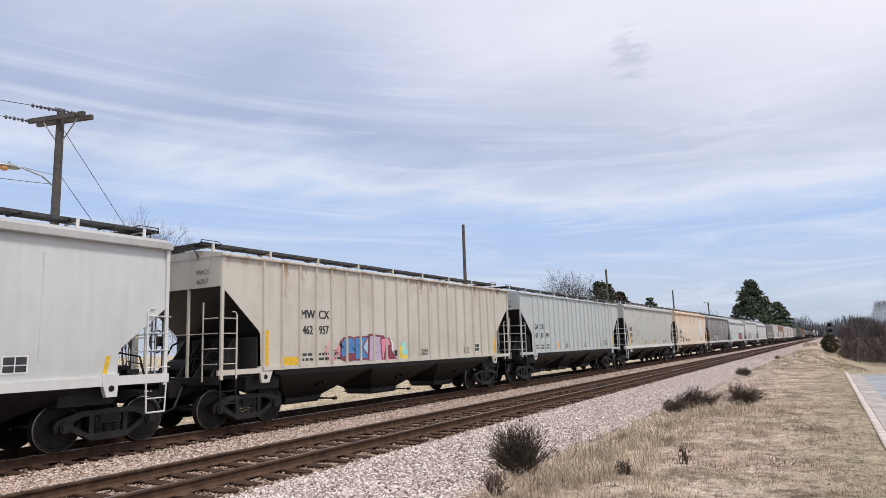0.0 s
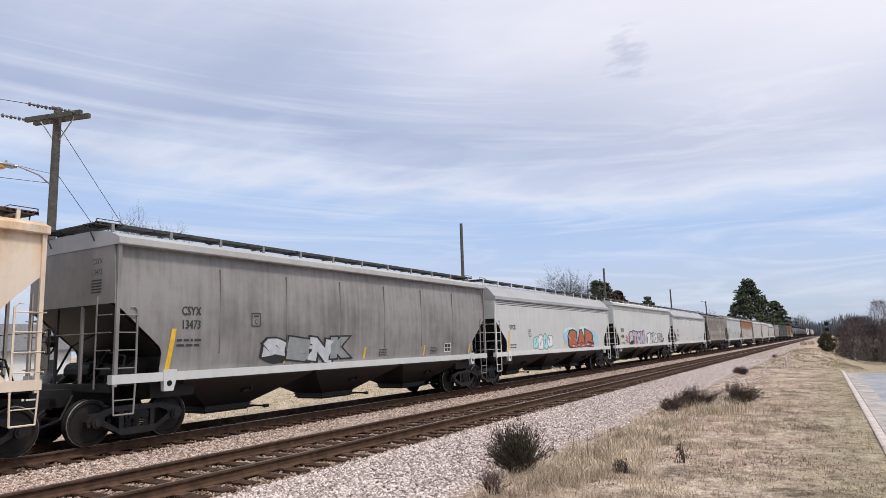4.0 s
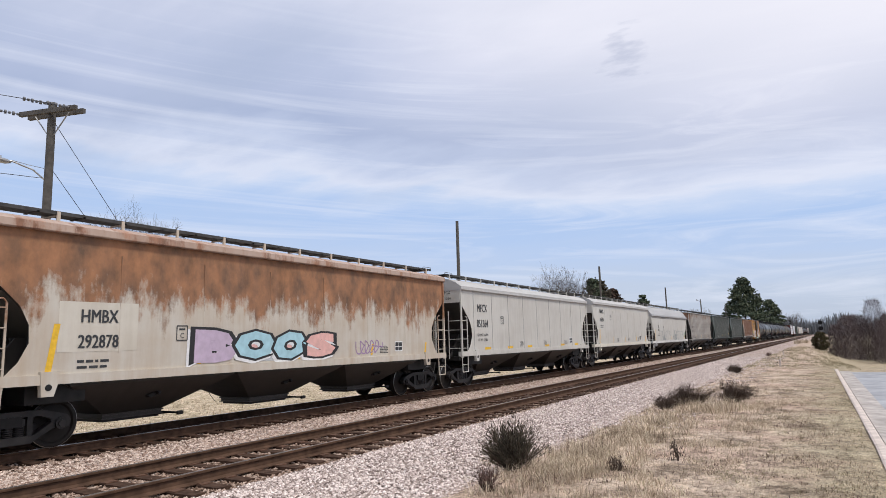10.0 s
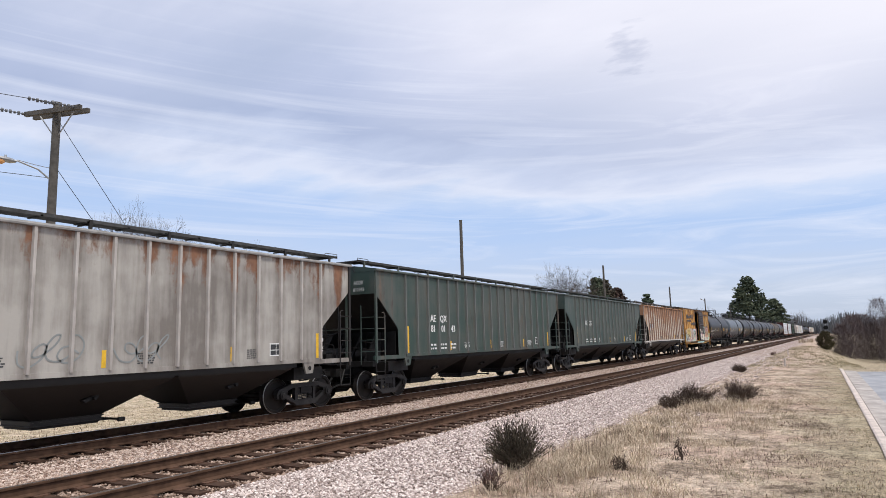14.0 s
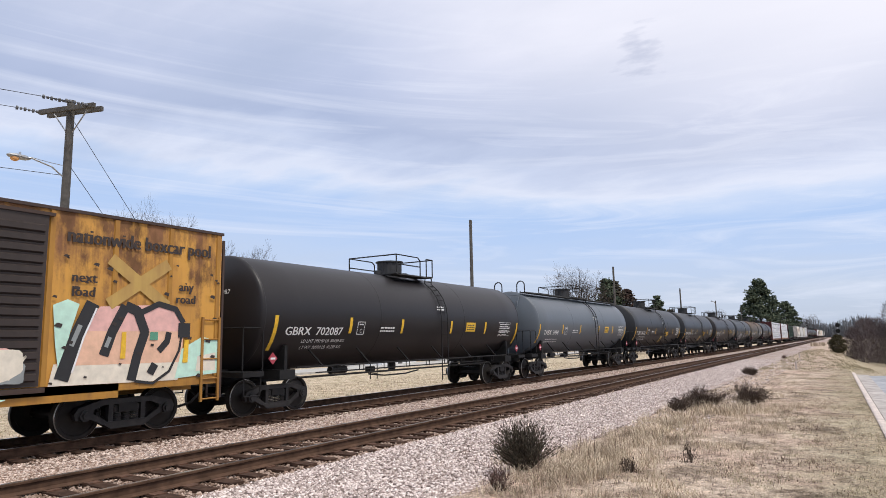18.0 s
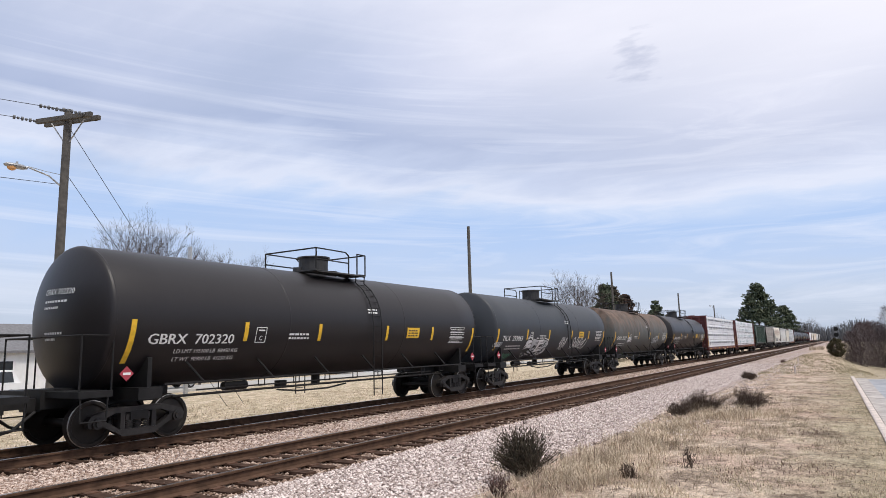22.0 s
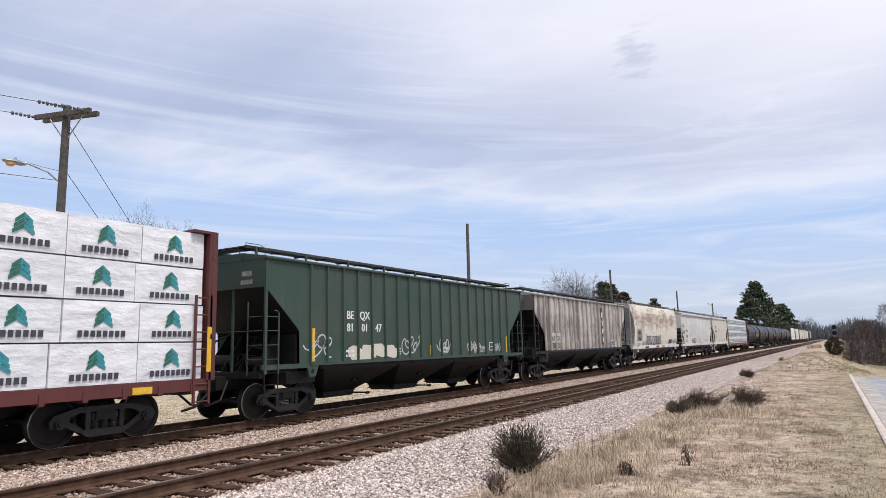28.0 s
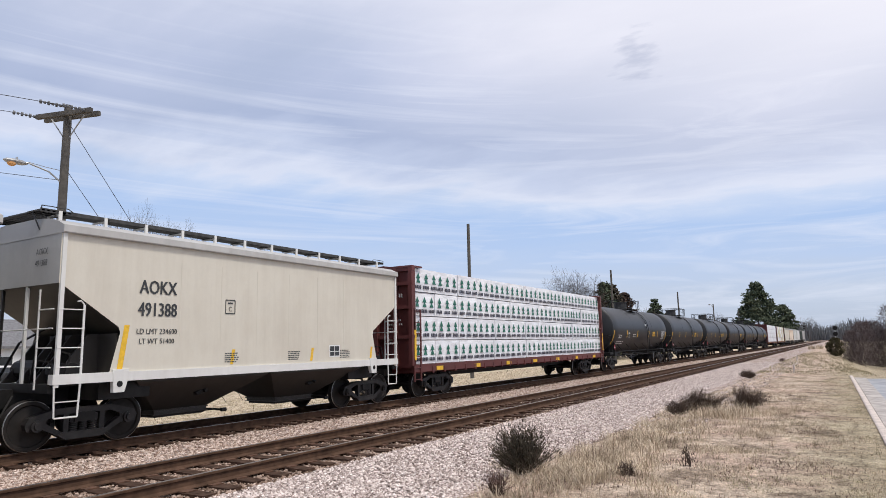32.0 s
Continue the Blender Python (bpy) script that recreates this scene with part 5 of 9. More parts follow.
def box_car(s0, s1, body, rib_mat, door_mat, roof_mat):
    H = (s1 - s0) / 2
    car = thing("box_car", "yellow box car with a half-open door, rust and bright spray paint", "freight car", "cars of the freight train")
    car["run_from"] = (s0 + s1) / 2
    CARS.append(car)
    W, zb, zt = 1.50, 1.05, 4.30
    d0, d1, d2 = -1.39, 0.47, 3.22  # the open doorway, and the door slid back beside it
    for q in (-1, 1):
        w = Shape()
        if q > 0:
            w.box(W - 0.05, W, -H, d0, zb, zt)
            w.box(W - 0.05, W, d1, H, zb, zt)
            w.box(W - 0.05, W, d0, d1, zt - 0.22, zt)
            w.box(W - 0.05, W, d0, d1, zb, zb + 0.1)
        else:
            w.box(-W, -W + 0.05, -H, H, zb, zt)
        part("side_wall", w, body, car)
    fl = Shape()
    fl.box(-W + 0.05, W - 0.05, -H + 0.05, H - 0.05, zb, zb + 0.1)
    part("floor_deck", fl, TIE, car)
    # Near-black sheets added to darken what shows through the doorway.
    ln = Shape()
    ln.box(-W + 0.055, -W + 0.075, -H + 0.06, H - 0.06, zb + 0.1, zt - 0.02)
    ln.box(-W + 0.08, W - 0.06, -H + 0.055, -H + 0.075, zb + 0.1, zt - 0.02)
    ln.box(-W + 0.08, W - 0.06, H - 0.075, H - 0.055, zb + 0.1, zt - 0.02)
    part("wall_lining", ln, LINING, car, "near-black lining added to darken the inside")
    for e in (-1, 1):
        en = Shape()
        en.box(-W + 0.05, W - 0.05, e * H, e * (H - 0.05), zb, zt)
        wall = part("end_wall", en, body, car)
        er = Shape()
        er.prism([(e * H, 0.0), (e * (H + 0.05), 0.05), (e * (H + 0.05), 0.13), (e * H, 0.18)], -W + 0.12, W - 0.12, "x")
        er_me = er.mesh("corrugation", body)
        for i in range(11):
            piece("corrugation", er_me, wall, pose(0, 0, zb + 0.25 + 0.27 * i))
        la = Shape()
        ladder_shape(la, W - 0.5, e * (H + 0.09), 0.6, 4.2, 0.45, 10, "x")
        part("end_ladder", la, roof_mat, car)
        sl = Shape()
        ladder_shape(sl, W + 0.05, e * (H - 0.05), 0.55, 2.4, -0.45 * e, 5, "y")
        part("side_ladder", sl, rib_mat, car)
    rf = Shape()
    rf.prism([(-W - 0.04, zt), (-W - 0.04, zt + 0.06), (-0.7, zt + 0.2), (0, zt + 0.24), (0.7, zt + 0.2), (W + 0.04, zt + 0.06), (W + 0.04, zt)], -H - 0.03, H + 0.03, "y")
    part("roof", rf, roof_mat, car, "rusty roof")
    sill = Shape()
    for q in (-1, 1):
        sill.box(q * (W - 0.08), q * (W + 0.02), -H + 2.4, H - 2.4, 0.80, zb + 0.04)
        sill.box(q * (W - 0.08), q * (W + 0.02), -H, H, zb - 0.12, zb + 0.04)
    sill.box(-0.3, 0.3, -H - 0.2, H + 0.2, 0.75, zb)
    part("underframe", sill, rib_mat, car)
    rib = Shape()
    rib.prism([(0, -0.06), (0.03, -0.045), (0.03, 0.045), (0, 0.06)], zb + 0.05, zt - 0.02, "z")
    me = rib.mesh("rib", rib_mat)
    for q in (-1, 1):
        ys = [-H + 0.1 + (d0 + H - 0.2) * i / 6 for i in range(7)] + [d2 + 0.1 + (H - d2 - 0.2) * i / 3 for i in range(4)]
        for y in ys:
            piece("rib", me, car, pose(q * W, y, 0, 0, 0, 0 if q > 0 else 180))
    dr = Shape()
    dr.box(W + 0.03, W + 0.07, d1 - 0.02, d2, zb + 0.06, zt - 0.12)
    n = 15
    door = part("sliding_door", dr, door_mat, car, "dark corrugated sliding door pushed half open")
    co = Shape()
    co.prism([(W + 0.07, 0.0), (W + 0.12, 0.03), (W + 0.12, 0.13), (W + 0.07, 0.16)], d1 + 0.05, d2 - 0.07, "y")
    co_me = co.mesh("corrugation", door_mat)
    for i in range(n):
        piece("corrugation", co_me, door, pose(0, 0, zb + 0.14 + (zt - zb - 0.42) * i / n))
    for za, zc in ((zb - 0.05, zb + 0.04), (zt - 0.14, zt - 0.08)):
        tr = Shape()
        tr.box(W, W + 0.1, d0 - 0.1, d2 + 0.1, za, zc)
        part("door_track", tr, roof_mat, car)
    running_gear(car, H - 1.9, H + 0.3)
    return car, (lambda z: W + 0.001), H


def lumber_car(s0, s1, frame_mat, wrap_mats, label, load_label, logo=None, big=True, seed=1, layers=4, cols=11):
    H = (s1 - s0) / 2
    sc = (s0 + s1) / 2
    car = thing("centerbeam_flatcar", label, "freight car", "cars of the freight train")
    car["run_from"] = sc
    CARS.append(car)
    W, zd, zt = 1.42, 1.12, 4.42
    dk = Shape()
    dk.box(-W, W, -H, H, zd - 0.06, zd)
    for q in (-1, 1):
        dk.box(q * (W - 0.04), q * (W + 0.06), -H, H, zd - 0.22, zd + 0.03)
    n = 26
    for i in range(n):
        y = -H + 0.4 + (2 * H - 0.8) * i / (n - 1)
        dk.box(-W - 0.08, W + 0.08, y - 0.05, y + 0.05, zd - 0.27, zd - 0.06)
    part("deck", dk, frame_mat, car)
    cs = Shape()
    cs.prism([(-H + 2.3, zd - 0.06), (-H + 3.6, 0.62), (H - 3.6, 0.62), (H - 2.3, zd - 0.06)], -0.35, 0.35, "x")
    cs.box(-0.32, 0.32, -H - 0.1, H + 0.1, 0.78, zd - 0.06)
    part("center_sill", cs, STEEL_DARK, car)
    for e in (-1, 1):
        bh = Shape()
        bh.box(-1.52, 1.52, e * H, e * (H - 0.06), zd, zt)
        wall = part("bulkhead", bh, frame_mat, car, "tall ribbed steel end bulkhead")
        for x in (-1.45, -0.8, 0.0, 0.8, 1.45):
            part("post", Shape().box(x - 0.07, x + 0.07, e * (H + 0.002), e * (H + 0.16), zd, zt), frame_mat, wall)
        for z in (zd + 0.9, zd + 1.9, zd + 2.7, zt - 0.12):
            part("cross_rail", Shape().box(-1.53, 1.53, e * (H + 0.002), e * (H + 0.14), z, z + 0.12), frame_mat, wall)
        part("cap_plate", Shape().box(-1.52, 1.52, e * (H + 0.16), e * (H - 0.5), zt + 0.002, zt + 0.06), frame_mat, wall)
        if e < 0:
            bars_ = Shape()
            for k, (z, w) in enumerate(((3.42, 0.62), (2.62, 0.55), (2.48, 0.6), (2.34, 0.45), (1.95, 0.4), (1.82, 0.45))):
                hh = 0.13 if k == 0 else 0.06
                for i in range(7):
                    x = 0.78 + w * i / 7 - 0.34
                    bars_.add([(x, -H - 0.006, z), (x + 0.7 * w / 7, -H - 0.006, z), (x + 0.7 * w / 7, -H - 0.006, z + hh), (x, -H - 0.006, z + hh)], [(0, 1, 2, 3)])
            part("lettering", bars_, WHITE_LET, car, "small white painted marks on the bulkhead")
        la = Shape()
        ladder_shape(la, 1.5, e * (H + 0.02), 0.6, 3.0, -0.4 * e, 7, "y")
        part("ladder", la, frame_mat, car)
        patch(car, "reflector_strip", e * (H - 0.02) - 0.06, e * (H - 0.02) + 0.06, 1.3, 2.3, YELLOW, lambda z: 1.525, "yellow reflective strip")
    cb = Shape()
    cb.box(-0.28, 0.28, -H, H, zt + 0.01, zt + 0.13)
    for i in range(12):
        y = -H + 0.3 + (2 * H - 0.6) * i / 11
        cb.box(-0.06, 0.06, y - 0.09, y + 0.09, zd, zt)
    part("center_beam", cb, frame_mat, car)
    tab = Shape()
    tab.box(W + 0.065, W + 0.075, -0.22, 0.22, zd - 0.2, zd - 0.06)
    tme = tab.mesh("reflector_tab", YELLOW)
    for i in range(7):
        piece("reflector_tab", tme, car, pose(0, -H + 1.6 + (2 * H - 3.2) * i / 6, 0), "yellow reflector")
    running_gear(car, H - 2.1, H + 0.3)
    # the load: wrapped bundles in layers against the beam
    load = thing("lumber_load", load_label, "lumber", "loads of wrapped lumber")
    load["run_from"] = sc
    LOADS.append(load)
    rnd = random.Random(seed)
    zl = (zt - zd - 0.02) / layers
    y_a, y_b = -H + 0.12, H - 0.12
    for q in (-1, 1):
        for r in range(layers):
            y, i = y_a, 0
            per = (y_b - y_a) / cols
            if r % 2:
                widths = [per] * cols
            else:
                widths = [per * rnd.uniform(0.85, 1.15) for _ in range(cols)]
            k = (y_b - y_a) / sum(widths)
            for wd in widths:
                wd *= k
                b = Shape()
                z0, z1 = zd + 0.01 + zl * r + 0.03, zd + 0.01 + zl * (r + 1)
                x1 = 1.40 + rnd.uniform(-0.025, 0.025)
                x0 = 0.12
                nx, nz = 7, 4
                v, f = [], []
                for a in range(nx + 1):
                    for c in range(nz + 1):
                        yy, zz = y + 0.01 + (wd - 0.02) * a / nx, z0 + (z1 - z0) * c / nz
                        edge = a in (0, nx) or c in (0, nz)
                        v.append((x1 - (0.012 if edge else 0.0) + (0 if edge else 0.016 * noise.noise((yy * 2.2, zz * 2.6, seed + r * 7.0))), yy, zz))
                f = [(a * (nz + 1) + c, (a + 1) * (nz + 1) + c, (a + 1) * (nz + 1) + c + 1, a * (nz + 1) + c + 1) for a in range(nx) for c in range(nz)]
                b.add(v, f)
                ya, yb = y + 0.01, y + wd - 0.01
                xe = x1 - 0.012
                b.add([(x0, ya, z0), (xe, ya, z0), (xe, ya, z1), (x0, ya, z1), (x0, yb, z0), (xe, yb, z0), (xe, yb, z1), (x0, yb, z1)], [(0, 1, 2, 3), (7, 6, 5, 4), (3, 2, 6, 7), (0, 4, 5, 1), (0, 3, 7, 4)])
                if q < 0:
                    b.v = [(-p[0], p[1], p[2]) for p in b.v]
                mat = wrap_mats[rnd.randrange(len(wrap_mats))]
                bun = part("lumber_pack", b, mat, load)
                if logo and q > 0:
                    logo(bun, y, y + wd, z0, z1, x1 + 0.02, rnd)
                y += wd
    return car, load, H


# ---- the train, from its head to its tail ----
def smudged_paint():
    """Cream paint with long brown smudges lying along the side."""
    m = Nodes("brown_smudged_cream_paint", 0.55, spec=0.35)
    base, brown = (0.72, 0.68, 0.60), (0.25, 0.15, 0.10)
    lie = m.noise(m.coords((1, 0.55, 3.2), (3, 1, 2)), 1.5, 7, 0.66)
    big = m.noise(m.coords((1, 1.0, 0.5), (1, 5, 0)), 0.8, 3)
    sp = m.nt.nodes.new("ShaderNodeSeparateXYZ")
    m.link(m.tc.outputs["Object"], sp.inputs[0])
    h = m.math("MULTIPLY", m.math("ABSOLUTE", m.math("SUBTRACT", sp.outputs[2], 3.35)), -0.22)
    f = m.math("ADD", m.math("ADD", m.math("MULTIPLY", lie, 0.6), m.math("MULTIPLY", big, 0.5)), h)
    col = m.mix(m.math("MULTIPLY", m.ramp(f, [(0.37, 0.0), (0.56, 1.0)]), 0.85), base, brown)
    grain = m.noise(m.coords((1, 2.5, 0.3)), 3.0, 5)
    col = m.mix(m.math("MULTIPLY", m.ramp(grain, [(0.45, 0.0), (0.7, 1.0)]), 0.3), col, (0.36, 0.31, 0.26))
    m.bump(big, 0.02, 0.5)
    return m.color(col)


PALE_GREY = paint("pale_grey_car_paint", (0.62, 0.635, 0.62), 0.35, (0.40, 0.385, 0.36), seed=1.0)
PALE_GREEN = paint("pale_green_grey_car_paint", (0.52, 0.525, 0.475), 0.4, (0.33, 0.30, 0.26), seed=2.0)
BLUE_GREY = paint("light_blue_grey_car_paint", (0.52, 0.555, 0.55), 0.35, (0.36, 0.35, 0.33), seed=3.0)
TAN_GREY = paint("stained_tan_grey_car_paint", (0.62, 0.585, 0.51), 0.45, (0.36, 0.29, 0.21), 0.16, (0.34, 0.20, 0.11), (3.2, 1.6), seed=4.0)
CREAM_RUST = paint("rust_streaked_cream_paint", (0.76, 0.645, 0.52), 0.35, (0.50, 0.36, 0.24), 0.22, (0.52, 0.34, 0.19), (3.2, 1.3), seed=5.0, soft=0.34)
SOOT_GREY = paint("sooty_grey_car_paint", (0.40, 0.395, 0.385), 0.7, (0.15, 0.14, 0.13), seed=6.0)
OFF_WHITE = paint("off_white_car_paint", (0.60, 0.61, 0.595), 0.35, (0.39, 0.375, 0.35), seed=7.0)
REPAINT = paint("fresh_white_patch_paint", (0.66, 0.67, 0.66), 0.25, (0.50, 0.49, 0.47), seed=49.0)
WARM_WHITE = paint("warm_white_car_paint", (0.56, 0.545, 0.505), 0.45, (0.34, 0.305, 0.27), seed=8.0)
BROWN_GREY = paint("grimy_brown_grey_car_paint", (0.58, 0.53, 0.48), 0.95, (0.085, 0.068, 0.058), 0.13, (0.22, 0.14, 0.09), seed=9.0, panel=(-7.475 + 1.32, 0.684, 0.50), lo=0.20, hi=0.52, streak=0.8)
BROWN_RIB = paint("worn_rib_paint", (0.52, 0.48, 0.44), 0.9, (0.10, 0.08, 0.065), seed=10.0, lo=0.3, hi=0.7)
PALE_RIB = paint("worn_white_rib_paint", (0.52, 0.49, 0.46), 0.8, (0.14, 0.115, 0.10), 0.22, (0.18, 0.075, 0.045), (3.2, 1.0), seed=40.0, lo=0.3, hi=0.75)
RUST_RIB = paint("rust_red_rib_paint", (0.25, 0.15, 0.11), 0.5, (0.16, 0.09, 0.06), 0.2, (0.36, 0.26, 0.20), seed=41.0)
RUST_HALF = paint("half_rusted_car_paint", (0.58, 0.55, 0.49), 0.6, (0.40, 0.28, 0.17), 0.52, (0.215, 0.092, 0.040), (2.75, 0.85), seed=11.0, soft=0.13, lo=0.2, hi=0.75)
RUST_ROOF = paint("rusty_roof_paint", (0.44, 0.33, 0.27), 0.6, (0.28, 0.16, 0.10), 0.4, (0.24, 0.12, 0.075), seed=12.0)
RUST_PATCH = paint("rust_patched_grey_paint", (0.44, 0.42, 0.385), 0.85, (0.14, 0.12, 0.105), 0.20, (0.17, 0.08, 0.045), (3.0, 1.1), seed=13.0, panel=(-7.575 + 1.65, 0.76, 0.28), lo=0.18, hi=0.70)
GREEN = paint("dark_green_car_paint", (0.037, 0.071, 0.055), 0.6, (0.10, 0.095, 0.08), seed=14.0)
GREEN_GREY = paint("faded_dark_green_paint", (0.052, 0.080, 0.072), 0.55, (0.16, 0.145, 0.125), seed=15.0)
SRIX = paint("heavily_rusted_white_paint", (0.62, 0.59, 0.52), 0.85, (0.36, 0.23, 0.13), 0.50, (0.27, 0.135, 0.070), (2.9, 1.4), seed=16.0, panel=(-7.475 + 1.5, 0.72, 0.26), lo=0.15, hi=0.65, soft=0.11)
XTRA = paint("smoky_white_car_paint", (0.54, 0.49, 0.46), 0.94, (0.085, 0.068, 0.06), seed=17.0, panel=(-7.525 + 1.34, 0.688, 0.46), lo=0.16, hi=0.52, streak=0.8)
CREAM_SOOT = smudged_paint()
CHALK = paint("chalk_white_car_paint", (0.67, 0.67, 0.655), 0.5, (0.30, 0.29, 0.28), seed=19.0)
CREAM = paint("cream_car_paint", (0.66, 0.625, 0.54), 0.3, (0.40, 0.34, 0.27), seed=20.0)
TANK_BLACK = paint("satin_black_tank_paint", (0.017, 0.018, 0.0205), 0.4, (0.030, 0.030, 0.032), seed=21.0, rough=0.42, streak=0.4)
TANK_BROWN = paint("brownish_black_tank_paint", (0.0160, 0.0143, 0.0155), 0.4, (0.026, 0.0235, 0.0245), seed=22.0, rough=0.42, streak=0.4)
TANK_GREY = paint("slate_grey_tank_paint", (0.105, 0.122, 0.142), 0.3, (0.08, 0.08, 0.085), seed=23.0, rough=0.4, streak=0.5)
TANK_BLUE = paint("dusty_blue_black_tank_paint", (0.035, 0.040, 0.048), 0.4, (0.075, 0.072, 0.07), seed=24.0, rough=0.5, streak=0.4)
TANK_RUST = paint("grey_tank_paint_rusting_on_top", (0.080, 0.088, 0.085), 0.5, (0.11, 0.085, 0.07), 0.42, (0.115, 0.078, 0.060), (2.9, 0.8), seed=25.0, streak=0.6, soft=0.38)
BOX_YELLOW = paint("weathered_orange_yellow_paint", (0.62, 0.32, 0.065), 0.8, (0.26, 0.115, 0.045), 0.30, (0.13, 0.062, 0.035), (2.4, 3.0), seed=27.0, soft=0.14)
BOX_RIB = paint("rusty_yellow_rib_paint", (0.42, 0.21, 0.04), 0.75, (0.16, 0.07, 0.03), 0.25, (0.11, 0.05, 0.03), seed=28.0)
BOX_DOOR = paint("sooty_brown_door_paint", (0.048, 0.036, 0.032), 0.6, (0.022, 0.018, 0.016), 0.2, (0.09, 0.05, 0.035), seed=29.0)
OXIDE = paint("brown_oxide_frame_paint", (0.13, 0.038, 0.036), 0.5, (0.05, 0.025, 0.022), seed=30.0)
# Bay paints are lowered to hold the shade under the cars.
BAY_GREY = paint("grimy_darkened_grey_bay_paint", (0.048, 0.043, 0.039), 0.6, (0.022, 0.019, 0.017), seed=31.0)
BAY_DARK = paint("grimy_darkened_bay_paint", (0.021, 0.019, 0.018), 0.6, (0.016, 0.014, 0.012), seed=32.0)
BAY_RUST = paint("rust_brown_bay_paint", (0.060, 0.038, 0.030), 0.6, (0.05, 0.03, 0.025), seed=33.0)
END_GREY = paint("slate_grey_end_paint", (0.20, 0.205, 0.21), 0.4, (0.10, 0.095, 0.09), seed=36.0)
FADED_CROSS = paint("faded_cross_paint", (0.50, 0.33, 0.10), 0.8, (0.30, 0.15, 0.06), seed=46.0)
# Darker stand-in for cream on an end wall, its shade painted in.
END_SHADED = paint("shaded_grey_end_paint", (0.42, 0.42, 0.41), 0.4, (0.25, 0.24, 0.23), seed=47.0)
PALE_YELLOW = plain("faded_yellow_panel", (0.56, 0.40, 0.13), 0.6, 0, 0.2, 4)
ROOF_PALE = paint("dusty_pale_roof_paint", (0.47, 0.465, 0.455), 0.5, (0.28, 0.265, 0.25), seed=48.0, lo=0.3, hi=0.8)
ROOF_GREY = paint("light_grey_roof_paint", (0.34, 0.34, 0.345), 0.5, (0.50, 0.50, 0.50), seed=37.0)
DUSTY_GREY = paint("dusty_pale_grey_paint", (0.56, 0.57, 0.57), 0.45, (0.36, 0.35, 0.34), seed=42.0, lo=0.3, hi=0.8)
SOOT_BROWN = paint("sooty_brown_grey_paint", (0.30, 0.285, 0.275), 0.8, (0.11, 0.10, 0.093), seed=43.0, lo=0.3, hi=0.8)
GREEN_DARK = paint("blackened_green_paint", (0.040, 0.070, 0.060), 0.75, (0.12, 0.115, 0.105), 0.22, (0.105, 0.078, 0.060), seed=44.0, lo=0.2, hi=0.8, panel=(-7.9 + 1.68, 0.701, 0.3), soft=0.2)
GREEN_RIB = paint("greyed_green_rib_paint", (0.15, 0.16, 0.15), 0.7, (0.06, 0.06, 0.055), seed=45.0)
PEACH = plain("spray_peach", (0.74, 0.46, 0.32), 0.6, 0, 0.12, 6)
WHITE_TRIM = paint("white_trim_paint", (0.72, 0.72, 0.70), 0.25, (0.32, 0.28, 0.24), seed=34.0)
SPRAY = {k: plain("spray_" + k, c, 0.6, 0, 0.12, 6) for k, c in dict(black=(0.02, 0.02, 0.022), white=(0.75, 0.75, 0.76), blue=(0.07, 0.22, 0.48), pink=(0.75, 0.25, 0.33), orange=(0.55, 0.15, 0.06), teal=(0.33, 0.70, 0.68), violet=(0.34, 0.22, 0.40), lilac=(0.50, 0.40, 0.52), silver=(0.50, 0.52, 0.54), yellow=(0.78, 0.58, 0.08), green=(0.10, 0.30, 0.20), dim=(0.26, 0.28, 0.28), rose=(0.72, 0.42, 0.38), sky=(0.36, 0.58, 0.66), mint=(0.50, 0.74, 0.62), maroon=(0.22, 0.05, 0.07), dusk=(0.20, 0.15, 0.22), cream=(0.72, 0.66, 0.55), haze=(0.52, 0.74, 0.74), brick=(0.42, 0.12, 0.05)).items()}


def wild_letters(car, y0, y1, z0, z1, n, fills, sf, seed, lift):
    """Crowded angular sprayed letters, too tangled to read: leaning fills with black strokes of uneven width."""
    rnd = random.Random(seed)
    step, h = (y1 - y0) / n, z1 - z0
    for i in range(n):
        y, d = y0 + step * i, lift + 0.0011 * i
        top, low = z1 - rnd.uniform(0.0, 0.3) * h, z0 + rnd.uniform(0.0, 0.08) * h
        lean = rnd.uniform(-0.25, 0.35) * step
        quad = [(y - 0.1 * step, low), (y + 0.95 * step, low + rnd.uniform(0, 0.08) * h), (y + 0.9 * step + lean, top - rnd.uniform(0, 0.2) * h), (y + 0.45 * step + lean, top), (y + lean, top - 0.12 * h)]
        sh = Shape()
        flat_poly(sh, quad, sf, d)
        part("spray_letters", sh, fills[i % len(fills)], car, "leaning sprayed letter")
        ink = Shape()
        ribbon(ink, [quad[0], quad[4], quad[3], quad[2]], 0.035 + 0.03 * rnd.random(), sf, d + 0.0004)
        a = (y + rnd.uniform(0.3, 0.7) * step, low + rnd.uniform(0, 0.2) * h)
        b = (a[0] + lean * 0.6 + rnd.uniform(-0.15, 0.15) * step, low + rnd.uniform(0.4, 0.6) * h)
        c = (b[0] + lean * 0.4 + rnd.uniform(-0.25, 0.25) * step, top - rnd.uniform(0.1, 0.3) * h)
        ribbon(ink, [a, b], rnd.uniform(0.05, 0.17), sf, d + 0.0006)
        ribbon(ink, [b, c], rnd.uniform(0.03, 0.10), sf, d + 0.0008)
        if i % 2:
            ribbon(ink, [(y, low + 0.3 * h), (y + 0.5 * step, low + 0.38 * h), (y + 0.9 * step, low + 0.25 * h)], 0.035, sf, d + 0.0007)
        part("spray_outline", ink, SPRAY["black"], car, "black sprayed strokes")


